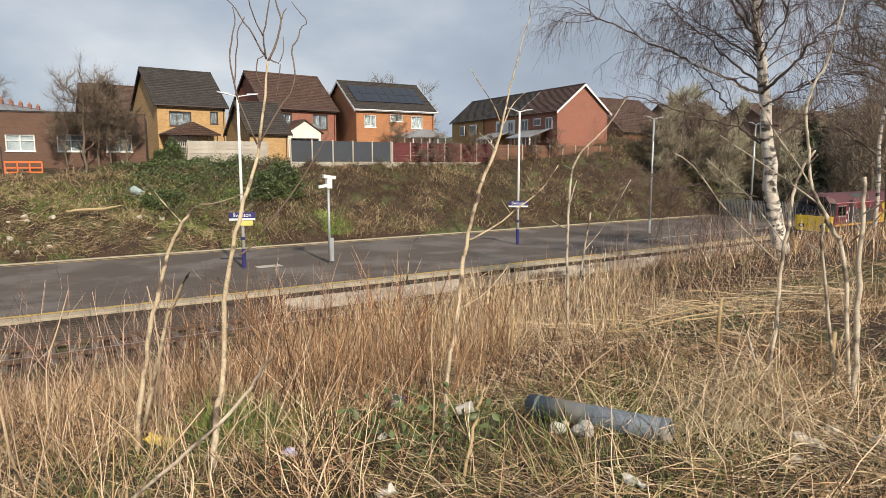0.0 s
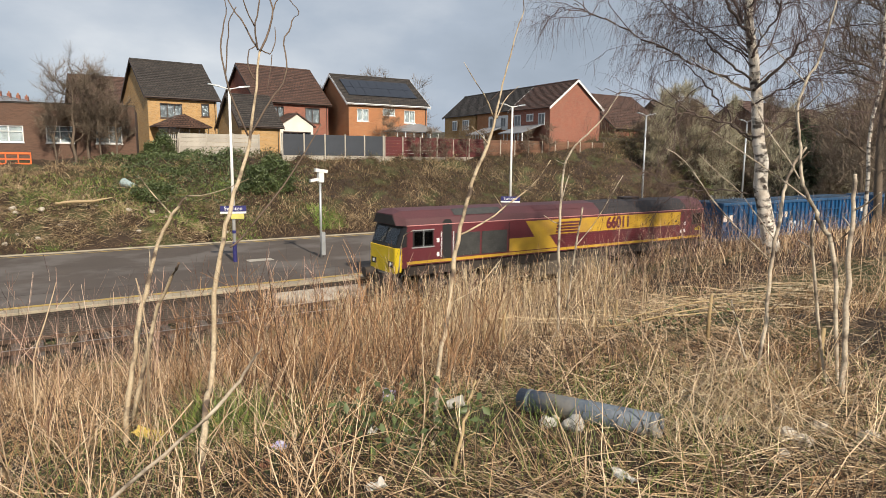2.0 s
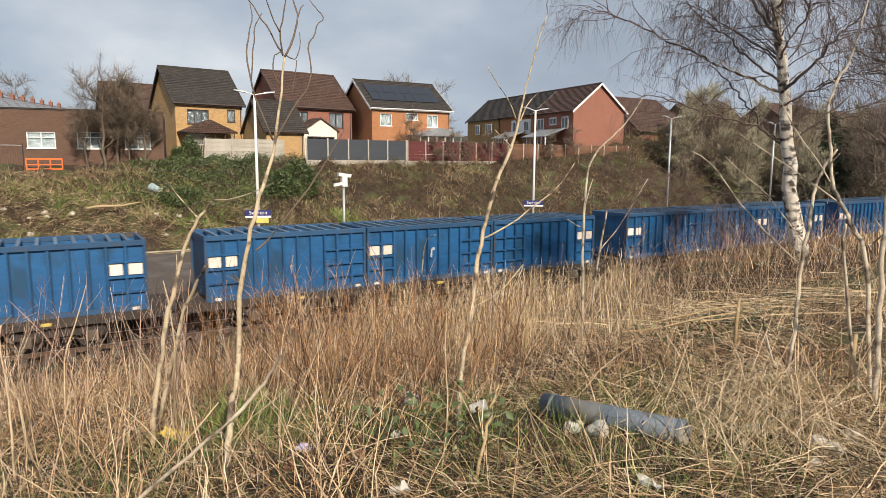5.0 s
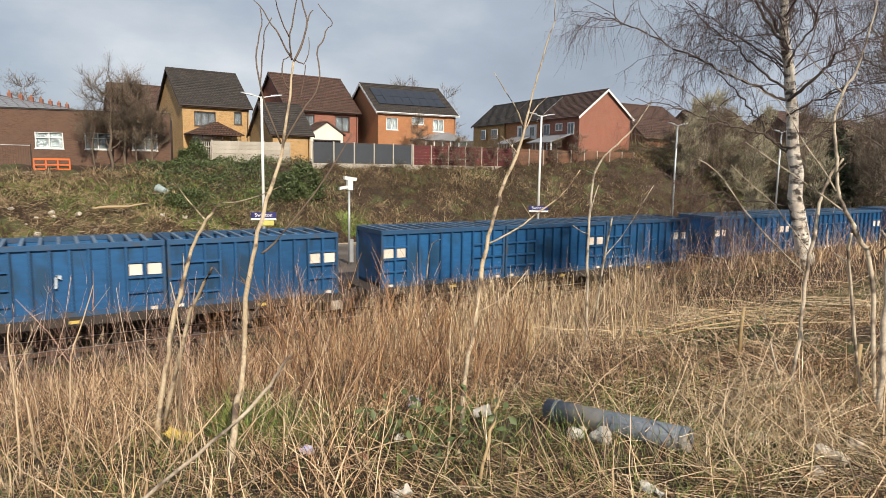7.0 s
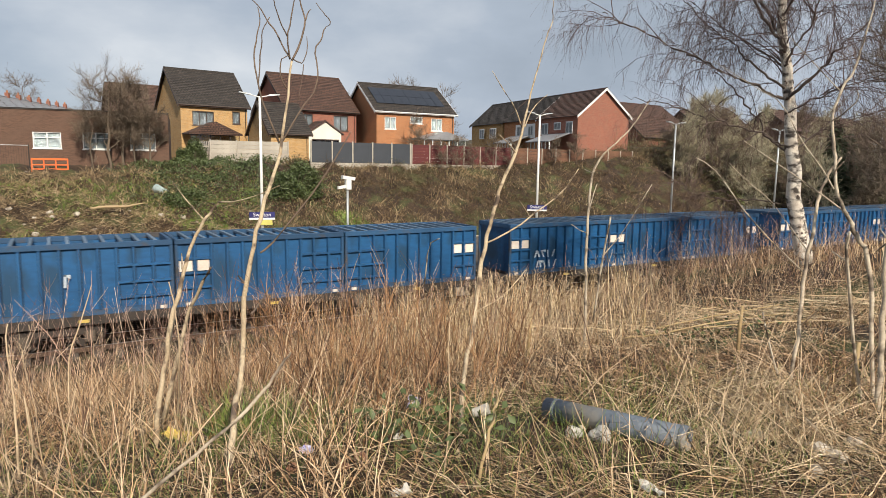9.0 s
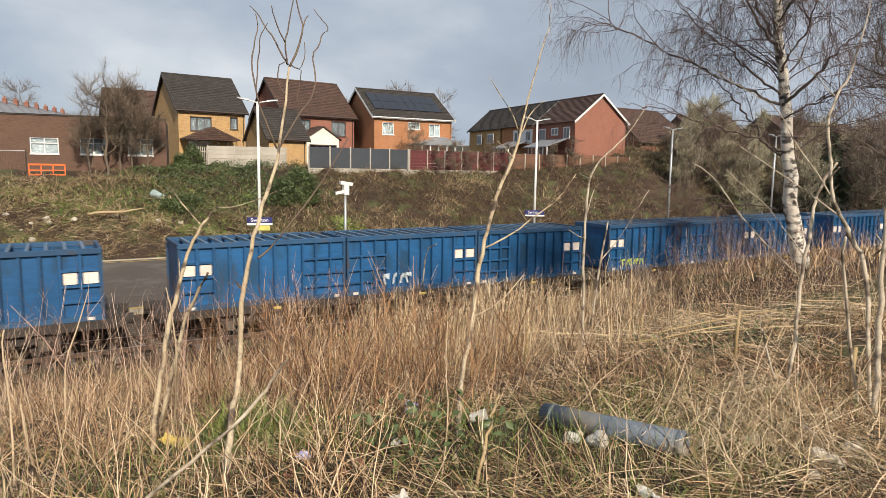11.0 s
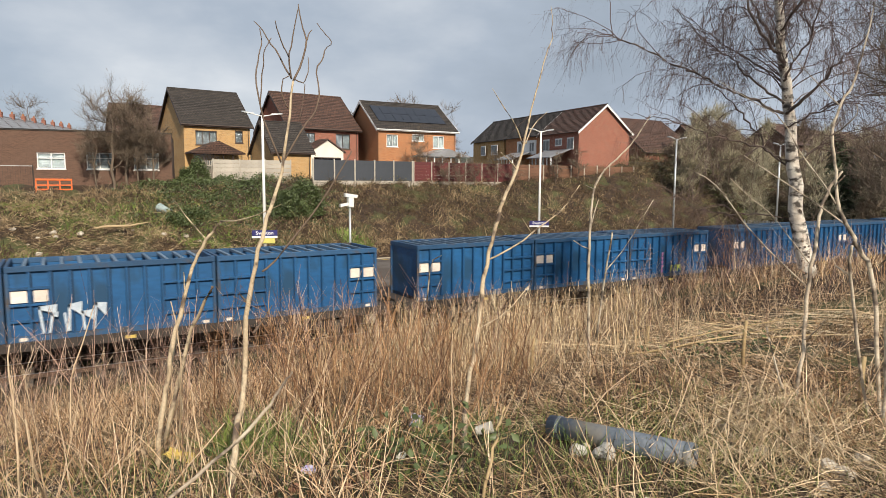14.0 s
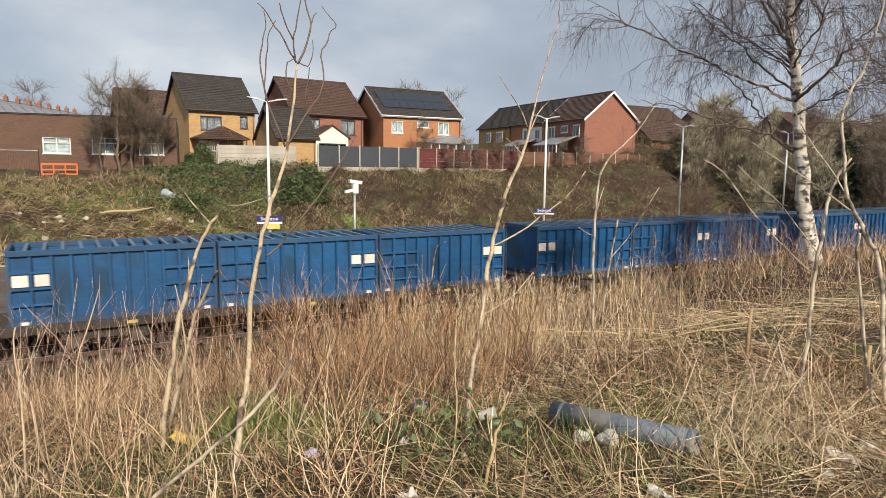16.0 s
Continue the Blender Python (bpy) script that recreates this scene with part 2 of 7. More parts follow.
M = dict(
    # the darkest tones of both straw runs stand in for shaded gaps between stalks
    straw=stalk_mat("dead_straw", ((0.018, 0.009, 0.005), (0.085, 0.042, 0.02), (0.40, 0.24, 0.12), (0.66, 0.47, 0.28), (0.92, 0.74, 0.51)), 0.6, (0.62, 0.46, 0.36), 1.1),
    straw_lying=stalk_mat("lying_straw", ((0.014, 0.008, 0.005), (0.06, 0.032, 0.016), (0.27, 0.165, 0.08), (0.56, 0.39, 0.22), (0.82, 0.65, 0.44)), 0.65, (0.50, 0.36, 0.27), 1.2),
    green=stalk_mat("green_grass", ((0.05, 0.075, 0.02), (0.12, 0.17, 0.04), (0.20, 0.26, 0.06), (0.30, 0.32, 0.10)), 0.55),
    weed=stalk_mat("weed_stem", ((0.03, 0.015, 0.011), (0.12, 0.06, 0.038), (0.32, 0.19, 0.115), (0.58, 0.43, 0.28)), 0.7),
    pale_twig=mat("pale_twig", (0.64, 0.50, 0.34), (0.40, 0.28, 0.175), 0.75, 3, 60, 0.3, island=0.2),
    bark=mat("sapling_bark", (0.62, 0.51, 0.35), (0.34, 0.25, 0.155), 0.8, 6, 90, 0.6, stain=(0.12, 0.085, 0.06), stain_scale=9.0, dist=0.005),
    dark_shoot=mat("dark_shoot_bark", (0.17, 0.12, 0.085), (0.09, 0.062, 0.045), 0.8, 6, 60, 0.3),
    old_bark=mat("grey_stick_bark", (0.60, 0.52, 0.40), (0.32, 0.25, 0.18), 0.85, 7, 90, 0.6, stain=(0.13, 0.10, 0.075), stain_scale=8.0, dist=0.005),
    birch=mat("birch_bark", (0.78, 0.73, 0.64), (0.50, 0.42, 0.34), 0.75, 5, 60, 0.7, stain=(0.07, 0.055, 0.045), stain_scale=7.0, stretch=(0.7, 0.7, 1.3), dist=0.02),
    birch_limb=mat("birch_limb", (0.13, 0.095, 0.075), (0.04, 0.029, 0.024), 0.8, 1.5, 40, 0.3),
    birch_twig=mat("birch_twig", (0.13, 0.085, 0.072), (0.065, 0.042, 0.037), 0.8, 2, 40, 0.0, island=0.3),
    twig=stalk_mat("bramble_twig", ((0.035, 0.022, 0.014), (0.09, 0.055, 0.032), (0.18, 0.115, 0.065), (0.30, 0.21, 0.125)), 0.8, (0.6, 0.6, 0.5), 0.25),
    olive=stalk_mat("budding_undergrowth", ((0.05, 0.04, 0.02), (0.12, 0.095, 0.05), (0.20, 0.165, 0.085), (0.27, 0.24, 0.13)), 0.85, (0.65, 0.7, 0.55), 0.15),
    mauve=stalk_mat("mauve_weed_twig", ((0.04, 0.018, 0.015), (0.17, 0.09, 0.068), (0.44, 0.28, 0.21), (0.68, 0.52, 0.40)), 0.7),
    rust=stalk_mat("rusty_weed_stem", ((0.04, 0.018, 0.010), (0.14, 0.065, 0.03), (0.34, 0.18, 0.085), (0.58, 0.37, 0.20)), 0.7),
    cream_stalk=stalk_mat("cream_straw", ((0.12, 0.07, 0.035), (0.36, 0.25, 0.13), (0.62, 0.47, 0.28), (0.86, 0.71, 0.49)), 0.6),
    tan=stalk_mat("dead_reed", ((0.10, 0.065, 0.035), (0.28, 0.195, 0.105), (0.44, 0.33, 0.19), (0.58, 0.46, 0.29)), 0.8),
    ivy=mat("ivy_leaf", (0.10, 0.13, 0.045), (0.05, 0.072, 0.024), 0.5, 0.4, 10, 0.0, island=0.45),
    bramble_leaf=mat("bramble_leaf", (0.09, 0.10, 0.035), (0.10, 0.065, 0.03), 0.6, 0.3, 10, 0.0, island=0.45),
    bright_leaf=mat("fresh_grass_leaf", (0.22, 0.32, 0.06), (0.12, 0.2, 0.03), 0.6, 0.5, 10, 0.0, island=0.3),
    wood_tree=mat("bare_tree_bark", (0.19, 0.145, 0.105), (0.10, 0.075, 0.055), 0.9, 1, 20, 0.2),
    wood_twig=mat("bare_tree_twig", (0.22, 0.17, 0.122), (0.12, 0.09, 0.066), 0.9, 0.3, 10, 0.0, island=0.35),
    pale_twigs=mat("budding_twig", (0.44, 0.41, 0.29), (0.30, 0.26, 0.17), 0.9, 0.3, 10, 0.0, island=0.3),
    conifer=mat("conifer_needle", (0.05, 0.075, 0.03), (0.025, 0.04, 0.018), 0.7, 0.5, 12, 0.0, island=0.4),
    earth=mat("meadow_soil", (0.062, 0.037, 0.021), (0.020, 0.013, 0.008), 0.95, 1.6, 26, 0.6, stain=(0.07, 0.08, 0.028), stain_scale=0.55, dist=0.03),
    tarmac=mat("platform_tarmac", (0.096, 0.076, 0.063), (0.068, 0.054, 0.045), 0.95, 0.5, 60, 0.3, stain=(0.13, 0.112, 0.10), stain_scale=0.35, dist=0.004),
    coping=mat("coping_stone", (0.43, 0.37, 0.27), (0.25, 0.21, 0.15), 0.85, 1.5, 30, 0.4, rnd=0.12),
    yellow_line=mat("worn_yellow_paint", (0.50, 0.34, 0.07), (0.33, 0.23, 0.08), 0.8, 2.5, 30, 0.2, stain=(0.22, 0.19, 0.14), stain_scale=1.4),
    white_line=mat("worn_white_paint", (0.62, 0.6, 0.55), (0.35, 0.33, 0.3), 0.8, 3, 30, 0.2),
    face_brick=brick_mat("platform_brick", (0.085, 0.062, 0.05), (0.05, 0.038, 0.03), (0.10, 0.085, 0.075)),
    render_patch=mat("flaking_whitewash", (0.50, 0.46, 0.40), (0.20, 0.17, 0.145), 0.9, 0.9, 12, 0.4, stain=(0.075, 0.058, 0.047), stain_scale=0.8, stretch=(0.5, 1, 2.2)),
    ballast=mat("ballast_stone", (0.14, 0.11, 0.085), (0.075, 0.058, 0.045), 0.95, 1.0, 18, 0.3, island=0.35),
    rail=mat("rusty_rail", (0.12, 0.078, 0.055), (0.07, 0.046, 0.035), 0.6, 3, 40, 0.2, metal=0.4),
    rail_top=mat("polished_rail_head", (0.55, 0.55, 0.56), (0.4, 0.39, 0.38), 0.3, 3, 40, 0.05, metal=1.0),
    sleeper=mat("concrete_sleeper", (0.15, 0.125, 0.10), (0.09, 0.07, 0.058), 0.9, 2, 30, 0.3),
    post_white=mat("white_post_paint", (0.80, 0.80, 0.77), (0.70, 0.69, 0.65), 0.45, 1.2, 20, 0.05),
    galv=mat("galvanised_steel", (0.50, 0.52, 0.53), (0.38, 0.40, 0.41), 0.45, 2, 30, 0.1, metal=0.5),
    navy=mat("navy_paint", (0.035, 0.035, 0.16), (0.025, 0.025, 0.11), 0.4, 2, 30, 0.05),
    sign_white=mat("sign_white", (0.82, 0.82, 0.82), (0.74, 0.74, 0.74), 0.4, 2, 20, 0.0),
    sign_yellow=mat("sign_yellow", (0.66, 0.61, 0.16), (0.52, 0.48, 0.13), 0.45, 2, 20, 0.0),
    blue=mat("container_blue", (0.014, 0.105, 0.27), (0.008, 0.06, 0.16), 0.5, 0.8, 14, 0.1, rnd=0.2, stain=(0.012, 0.055, 0.12), stain_scale=1.3, coords="Generated", stretch=(6.0, 1.0, 0.8)),
    blue_dark=mat("container_rail_blue", (0.020, 0.085, 0.19), (0.018, 0.055, 0.12), 0.55, 1.2, 20, 0.15, rnd=0.2, stain=(0.06, 0.055, 0.055), stain_scale=1.2),
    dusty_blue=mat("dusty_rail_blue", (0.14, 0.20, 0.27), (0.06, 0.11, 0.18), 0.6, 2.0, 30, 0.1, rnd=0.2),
    # near-black blue for the painted shade lines beside container ribs
    rib_shade=mat("rib_shade", (0.012, 0.030, 0.060), (0.008, 0.018, 0.036), 0.85, 2, 30, 0.1),
    grime=mat("brake_dust_steel", (0.055, 0.043, 0.036), (0.028, 0.023, 0.02), 0.85, 1.5, 25, 0.3),
    netting=mat("dark_netting", (0.022, 0.035, 0.055), (0.012, 0.018, 0.03), 0.8, 2, 30, 0.2),
    waste=mat("waste_load", (0.12, 0.13, 0.14), (0.05, 0.06, 0.07), 0.9, 2, 12, 0.5),
    placard=mat("faded_placard", (0.78, 0.70, 0.62), (0.66, 0.56, 0.48), 0.6, 5, 40, 0.0, rnd=0.12),
    graffiti_white=mat("graffiti_white", (0.55, 0.62, 0.68), (0.35, 0.42, 0.5), 0.7, 4, 30, 0.0),
    graffiti_pink=mat("graffiti_pink", (0.55, 0.22, 0.45), (0.35, 0.16, 0.35), 0.7, 4, 30, 0.0),
    graffiti_lime=mat("graffiti_lime", (0.5, 0.6, 0.1), (0.3, 0.4, 0.1), 0.7, 4, 30, 0.0),
    maroon=mat("maroon_paint", (0.140, 0.029, 0.036), (0.105, 0.024, 0.030), 0.42, 0.7, 20, 0.05, stain=(0.12, 0.045, 0.05), stain_scale=0.6),
    maroon_roof=mat("dusty_maroon_roof", (0.100, 0.032, 0.036), (0.065, 0.025, 0.028), 0.6, 0.6, 18, 0.1),
    soot=mat("soot_roof", (0.035, 0.03, 0.032), (0.02, 0.018, 0.02), 0.8, 0.8, 18, 0.1),
    gold=mat("gold_paint", (0.58, 0.36, 0.04), (0.46, 0.275, 0.035), 0.42, 0.8, 20, 0.05, stain=(0.42, 0.25, 0.05), stain_scale=0.8),
    warning=mat("warning_yellow", (0.80, 0.58, 0.02), (0.66, 0.46, 0.02), 0.45, 1.2, 20, 0.05),
    pink_line=mat("pale_red_line", (0.60, 0.28, 0.26), (0.45, 0.2, 0.2), 0.5, 1, 20, 0.0),
    black=mat("black_rubber", (0.02, 0.02, 0.021), (0.012, 0.012, 0.013), 0.6, 2, 30, 0.1),
    grille=mat("dark_grille", (0.055, 0.055, 0.052), (0.03, 0.03, 0.03), 0.7, 4, 80, 0.4),
    tank=mat("dusty_fuel_tank", (0.125, 0.100, 0.075), (0.075, 0.06, 0.045), 0.8, 1.2, 22, 0.2),
    glass=glass_mat("window_glass"),
    dark_glass=glass_mat("tinted_glass", (0.25, 0.28, 0.3)),
    buff=brick_mat("buff_brick", (0.56, 0.33, 0.12), (0.44, 0.24, 0.085), (0.50, 0.38, 0.22)),
    orange_brick=brick_mat("orange_brick", (0.50, 0.20, 0.075), (0.40, 0.15, 0.06), (0.42, 0.25, 0.14)),
    red_brick=brick_mat("red_brick", (0.36, 0.11, 0.065), (0.27, 0.085, 0.055), (0.32, 0.2, 0.15)),
    brown_brick=brick_mat("brown_brick", (0.145, 0.08, 0.052), (0.120, 0.066, 0.045), (0.140, 0.085, 0.06), bump=0.2),
    tile_dark=brick_mat("charcoal_tile", (0.080, 0.066, 0.058), (0.048, 0.040, 0.035), (0.010, 0.009, 0.008), w=0.30, h=0.185, gap=0.022, across=False, bump=1.0),
    tile_brown=brick_mat("brown_tile", (0.150, 0.078, 0.056), (0.092, 0.050, 0.037), (0.016, 0.010, 0.008), w=0.30, h=0.185, gap=0.022, across=False, bump=1.0),
    slate=mat("wet_slate", (0.30, 0.31, 0.33), (0.2, 0.2, 0.21), 0.35, 0.8, 8, 0.1),
    solar=mat("solar_cell", (0.030, 0.034, 0.045), (0.02, 0.023, 0.032), 0.25, 1, 20, 0.0),
    upvc=mat("white_upvc", (0.80, 0.80, 0.79), (0.72, 0.72, 0.71), 0.4, 1, 20, 0.0),
    dark_frame=mat("dark_stained_frame", (0.07, 0.045, 0.035), (0.045, 0.03, 0.025), 0.5, 1, 20, 0.0),
    cream=mat("cream_render", (0.78, 0.75, 0.67), (0.70, 0.66, 0.57), 0.85, 1, 20, 0.1),
    # two blue-greys that paint the sky's reflection behind house window panes
    backing=mat("net_curtain", (0.30, 0.33, 0.35), (0.17, 0.19, 0.205), 0.9, 4, 20, 0.2),
    sky_grey_sheet=mat("sky_grey_sheet", (0.13, 0.145, 0.165), (0.085, 0.095, 0.11), 0.7, 2, 20, 0.1),
    room=mat("dim_room_wall", (0.16, 0.14, 0.12), (0.12, 0.1, 0.09), 0.9, 1, 20, 0.0),
    concrete=mat("concrete_panel", (0.46, 0.42, 0.36), (0.34, 0.31, 0.26), 0.9, 1.2, 20, 0.3, rnd=0.08),
    anthracite=mat("anthracite_board", (0.048, 0.055, 0.068), (0.036, 0.042, 0.052), 0.6, 1, 20, 0.05, rnd=0.1),
    oxblood=mat("oxblood_board", (0.12, 0.025, 0.025), (0.09, 0.02, 0.02), 0.6, 1, 20, 0.05, rnd=0.15),
    brown_board=mat("brown_board", (0.17, 0.085, 0.05), (0.11, 0.055, 0.035), 0.8, 1.5, 20, 0.15, rnd=0.2),
    orange_plastic=mat("orange_barrier", (0.80, 0.16, 0.03), (0.66, 0.13, 0.03), 0.5, 2, 20, 0.0),
    steel_blue=mat("grey_drain_pipe", (0.15, 0.18, 0.215), (0.085, 0.10, 0.125), 0.65, 2.5, 50, 0.1, stain=(0.28, 0.25, 0.2), stain_scale=2.5),
    pale_pipe=mat("pale_plastic_pipe", (0.36, 0.44, 0.43), (0.26, 0.33, 0.33), 0.5, 2, 30, 0.1),
    litter=mat("white_litter", (0.56, 0.54, 0.49), (0.36, 0.34, 0.30), 0.5, 6, 50, 0.1),
    litter_blue=mat("printed_wrapper", (0.34, 0.30, 0.62), (0.7, 0.7, 0.74), 0.4, 22, 60, 0.0),
    litter_yellow=mat("yellow_wrapper", (0.68, 0.50, 0.12), (0.5, 0.36, 0.1), 0.5, 8, 60, 0.0),
    rubble=mat("concrete_rubble", (0.55, 0.50, 0.42), (0.36, 0.31, 0.25), 0.9, 8, 60, 0.5, rnd=0.2),
    brick_rubble=mat("brick_rubble", (0.40, 0.19, 0.11), (0.26, 0.13, 0.09), 0.9, 8, 60, 0.5, rnd=0.2),
    timber=mat("weathered_timber", (0.42, 0.32, 0.17), (0.28, 0.19, 0.09), 0.85, 3, 50, 0.3),
)


# ---- building helpers ----
def part(name, bm, material, parent=None, label="", smooth=False):
    """One mesh object from a bmesh or a mesh, under a thing or a part."""
    if isinstance(bm, bmesh.types.BMesh):
        me = bpy.data.meshes.new(name)
        bm.to_mesh(me)
        bm.free()
    else:
        me = bm
    if material and not me.materials:
        me.materials.append(M[material])
    if smooth:
        me.polygons.foreach_set("use_smooth", [True] * len(me.polygons))
    ob = new(name, me)
    if parent:
        ob.parent = parent
    if label:
        ob["label"] = label
    return ob


def empty(name, m, label, category, group="", kind=""):
    ob = new(name)
    ob.empty_display_size = 0.2
    ob.matrix_basis = m
    return tagged(ob, label, category, group, kind)


def box(x0, x1, y0, y1, z0, z1, bm=None, bevel=0.0):
    own = bmesh.new()
    vs = [own.verts.new((x, y, z)) for z in (z0, z1) for y in (y0, y1) for x in (x0, x1)]
    for f in ((0, 2, 3, 1), (4, 5, 7, 6), (0, 1, 5, 4), (2, 6, 7, 3), (0, 4, 6, 2), (1, 3, 7, 5)):
        own.faces.new([vs[i] for i in f])
    if bevel:
        bmesh.ops.bevel(own, geom=list(own.edges), offset=bevel, segments=1, affect="EDGES")
    if bm is None:
        return own
    me = bpy.data.meshes.new("scratch")
    own.to_mesh(me)
    own.free()
    bm.from_mesh(me)
    bpy.data.meshes.remove(me)
    return bm


def hull(points):
    bm = bmesh.new()
    for p in points:
        bm.verts.new(p)
    bmesh.ops.convex_hull(bm, input=bm.verts[:])
    for v in [v for v in bm.verts if not v.link_faces]:
        bm.verts.remove(v)
    bmesh.ops.recalc_face_normals(bm, faces=bm.faces[:])
    return bm


def plate(points, thick, axis=1):
    """A flat outline in (a, z) made a thin slab along y from 0 to -thick."""
    bm = bmesh.new()
    a = [bm.verts.new((p[0], 0, p[1])) for p in points]
    b = [bm.verts.new((p[0], -thick, p[1])) for p in points]
    n = len(points)
    bm.faces.new(a[::-1])
    bm.faces.new(b)
    for i in range(n):
        bm.faces.new((a[i], a[(i + 1) % n], b[(i + 1) % n], b[i]))
    bmesh.ops.recalc_face_normals(bm, faces=bm.faces[:])
    return bm


def shift(bm, x=0, y=0, z=0):
    bmesh.ops.translate(bm, vec=(x, y, z), verts=bm.verts[:])
    return bm


def cyl(p, q, r0, r1=None, n=10, bm=None):
    """A round bar from p to q."""
    bm = bm or bmesh.new()
    p, q = Vector(p), Vector(q)
    r1 = r0 if r1 is None else r1
    w = (q - p).to_track_quat("Z", "Y").to_matrix()
    rings = [[bm.verts.new(c + w @ Vector((r * math.cos(2 * math.pi * i / n), r * math.sin(2 * math.pi * i / n), 0))) for i in range(n)] for c, r in ((p, r0), (q, r1))]
    bm.faces.new(rings[0][::-1])
    bm.faces.new(rings[1])
    for i in range(n):
        bm.faces.new((rings[0][i], rings[0][(i + 1) % n], rings[1][(i + 1) % n], rings[1][i]))
    return bm


class Limbs:
    """Tapered, bending round limbs gathered in one mesh."""

    def __init__(self):
        self.v, self.f, self.pieces = [], [], []

    def limb(self, pts, sides=6, wobble=0.0):
        start = len(self.v)
        P3 = [Vector(p[:3]) for p in pts]
        if wobble:
            P3 = [p + Vector((random.gauss(0, 1), random.gauss(0, 1), random.gauss(0, 1))) * q[3] * wobble * 3 if 0 < i < len(pts) - 1 else p for i, (p, q) in enumerate(zip(P3, pts))]
        for i, p in enumerate(pts):
            d = (P3[min(i + 1, len(P3) - 1)] - P3[max(i - 1, 0)]).normalized()
            a = d.orthogonal().normalized()
            b = d.cross(a)
            for k in range(sides):
                t = 2 * math.pi * k / sides
                r = p[3] * (1 + random.uniform(-wobble, wobble))
                self.v.append(P3[i] + (a * math.cos(t) + b * math.sin(t)) * r)
        for i in range(len(pts) - 1):
            for k in range(sides):
                a, b = start + i * sides + k, start + i * sides + (k + 1) % sides
                self.f.append((a, b, b + sides, a + sides))
        self.f.append(tuple(range(start, start + sides))[::-1])
        self.f.append(tuple(range(len(self.v) - sides, len(self.v))))
        self.pieces.append((start, len(self.v), len(self.f) - sides * (len(pts) - 1) - 2, len(self.f)))
        return self

    def single(self, name, k):
        """The k-th limb as a mesh of its own."""
        v0, v1, f0, f1 = self.pieces[k]
        me = bpy.data.meshes.new(name)
        me.from_pydata([tuple(v) for v in self.v[v0:v1]], [], [tuple(i - v0 for i in f) for f in self.f[f0:f1]])
        me.update()
        return me

    def mesh(self, name):
        me = bpy.data.meshes.new(name)
        me.from_pydata([tuple(v) for v in self.v], [], self.f)
        me.update()
        return me


def smooth_path(pts, times=2):
    """Corner cutting that keeps the ends."""
    for _ in range(times):
        out = [pts[0]]
        for a, b in zip(pts, pts[1:]):
            out += [tuple(0.75 * u + 0.25 * w for u, w in zip(a, b)), tuple(0.25 * u + 0.75 * w for u, w in zip(a, b))]
        pts = out + [pts[-1]]
    return pts


rng = np.random.default_rng(7)


def strips(name, root, tip_dir, length, width, sag, segs=3, taper=0.8, kink=0.01):
    """Many thin bent blades in one mesh. root (n,3), tip_dir (n,3), length, width, sag (n): drop of the tip as a share of length."""
    n = len(root)
    d = tip_dir / np.linalg.norm(tip_dir, axis=1, keepdims=True)
    a = rng.uniform(0, 2 * np.pi, n)
    side = np.stack([np.cos(a), np.sin(a), rng.uniform(-0.3, 0.3, n)], 1)
    side -= d * (side * d).sum(1, keepdims=True)
    side /= np.linalg.norm(side, axis=1, keepdims=True) + 1e-9
    s = np.linspace(0, 1, segs + 1)
    mid = root[:, None] + d[:, None] * (length[:, None] * s)[..., None]
    mid[..., 2] -= (sag * length)[:, None] * s**2
    mid[:, 1:] += rng.normal(0, 1, (n, segs, 3)) * (kink * length)[:, None, None]
    half = (width[:, None] * (1 - taper * s) / 2)[..., None] * side[:, None]
    v = np.stack([mid - half, mid + half], 2).reshape(-1, 3)
    i = (np.arange(n) * 2 * (segs + 1))[:, None] + 2 * np.arange(segs)[None]
    f = np.stack([i, i + 1, i + 3, i + 2], -1).reshape(-1, 4)
    return fast_mesh(name, v, f)


def fast_mesh(name, v, f):
    me = bpy.data.meshes.new(name)
    me.vertices.add(len(v))
    me.vertices.foreach_set("co", np.asarray(v, np.float32).ravel())
    k = f.shape[1]
    me.loops.add(f.size)
    me.loops.foreach_set("vertex_index", f.astype(np.int32).ravel())
    me.polygons.add(len(f))
    me.polygons.foreach_set("loop_start", np.arange(0, f.size, k, dtype=np.int32))
    me.update(calc_edges=True)
    return me


def leaves(name, root, size, up=0.4):
    """Many small pointed leaves, each bent along its rib."""
    n = len(root)
    nrm = rng.normal(size=(n, 3))
    nrm[:, 2] = np.abs(nrm[:, 2]) + up
    nrm /= np.linalg.norm(nrm, axis=1, keepdims=True)
    a = np.cross(nrm, rng.normal(size=(n, 3)))
    a /= np.linalg.norm(a, axis=1, keepdims=True) + 1e-9
    b = np.cross(nrm, a)
    s = size[:, None]
    v = np.stack([root - a * s, root - b * s * 0.55 + nrm * s * 0.2, root + a * s, root + b * s * 0.55 + nrm * s * 0.2], 1).reshape(-1, 3)
    i = (np.arange(n) * 4)[:, None]
    f = np.concatenate([np.stack([i, i + 1, i + 2], -1).reshape(-1, 3), np.stack([i, i + 2, i + 3], -1).reshape(-1, 3)])
    return fast_mesh(name, v, f)


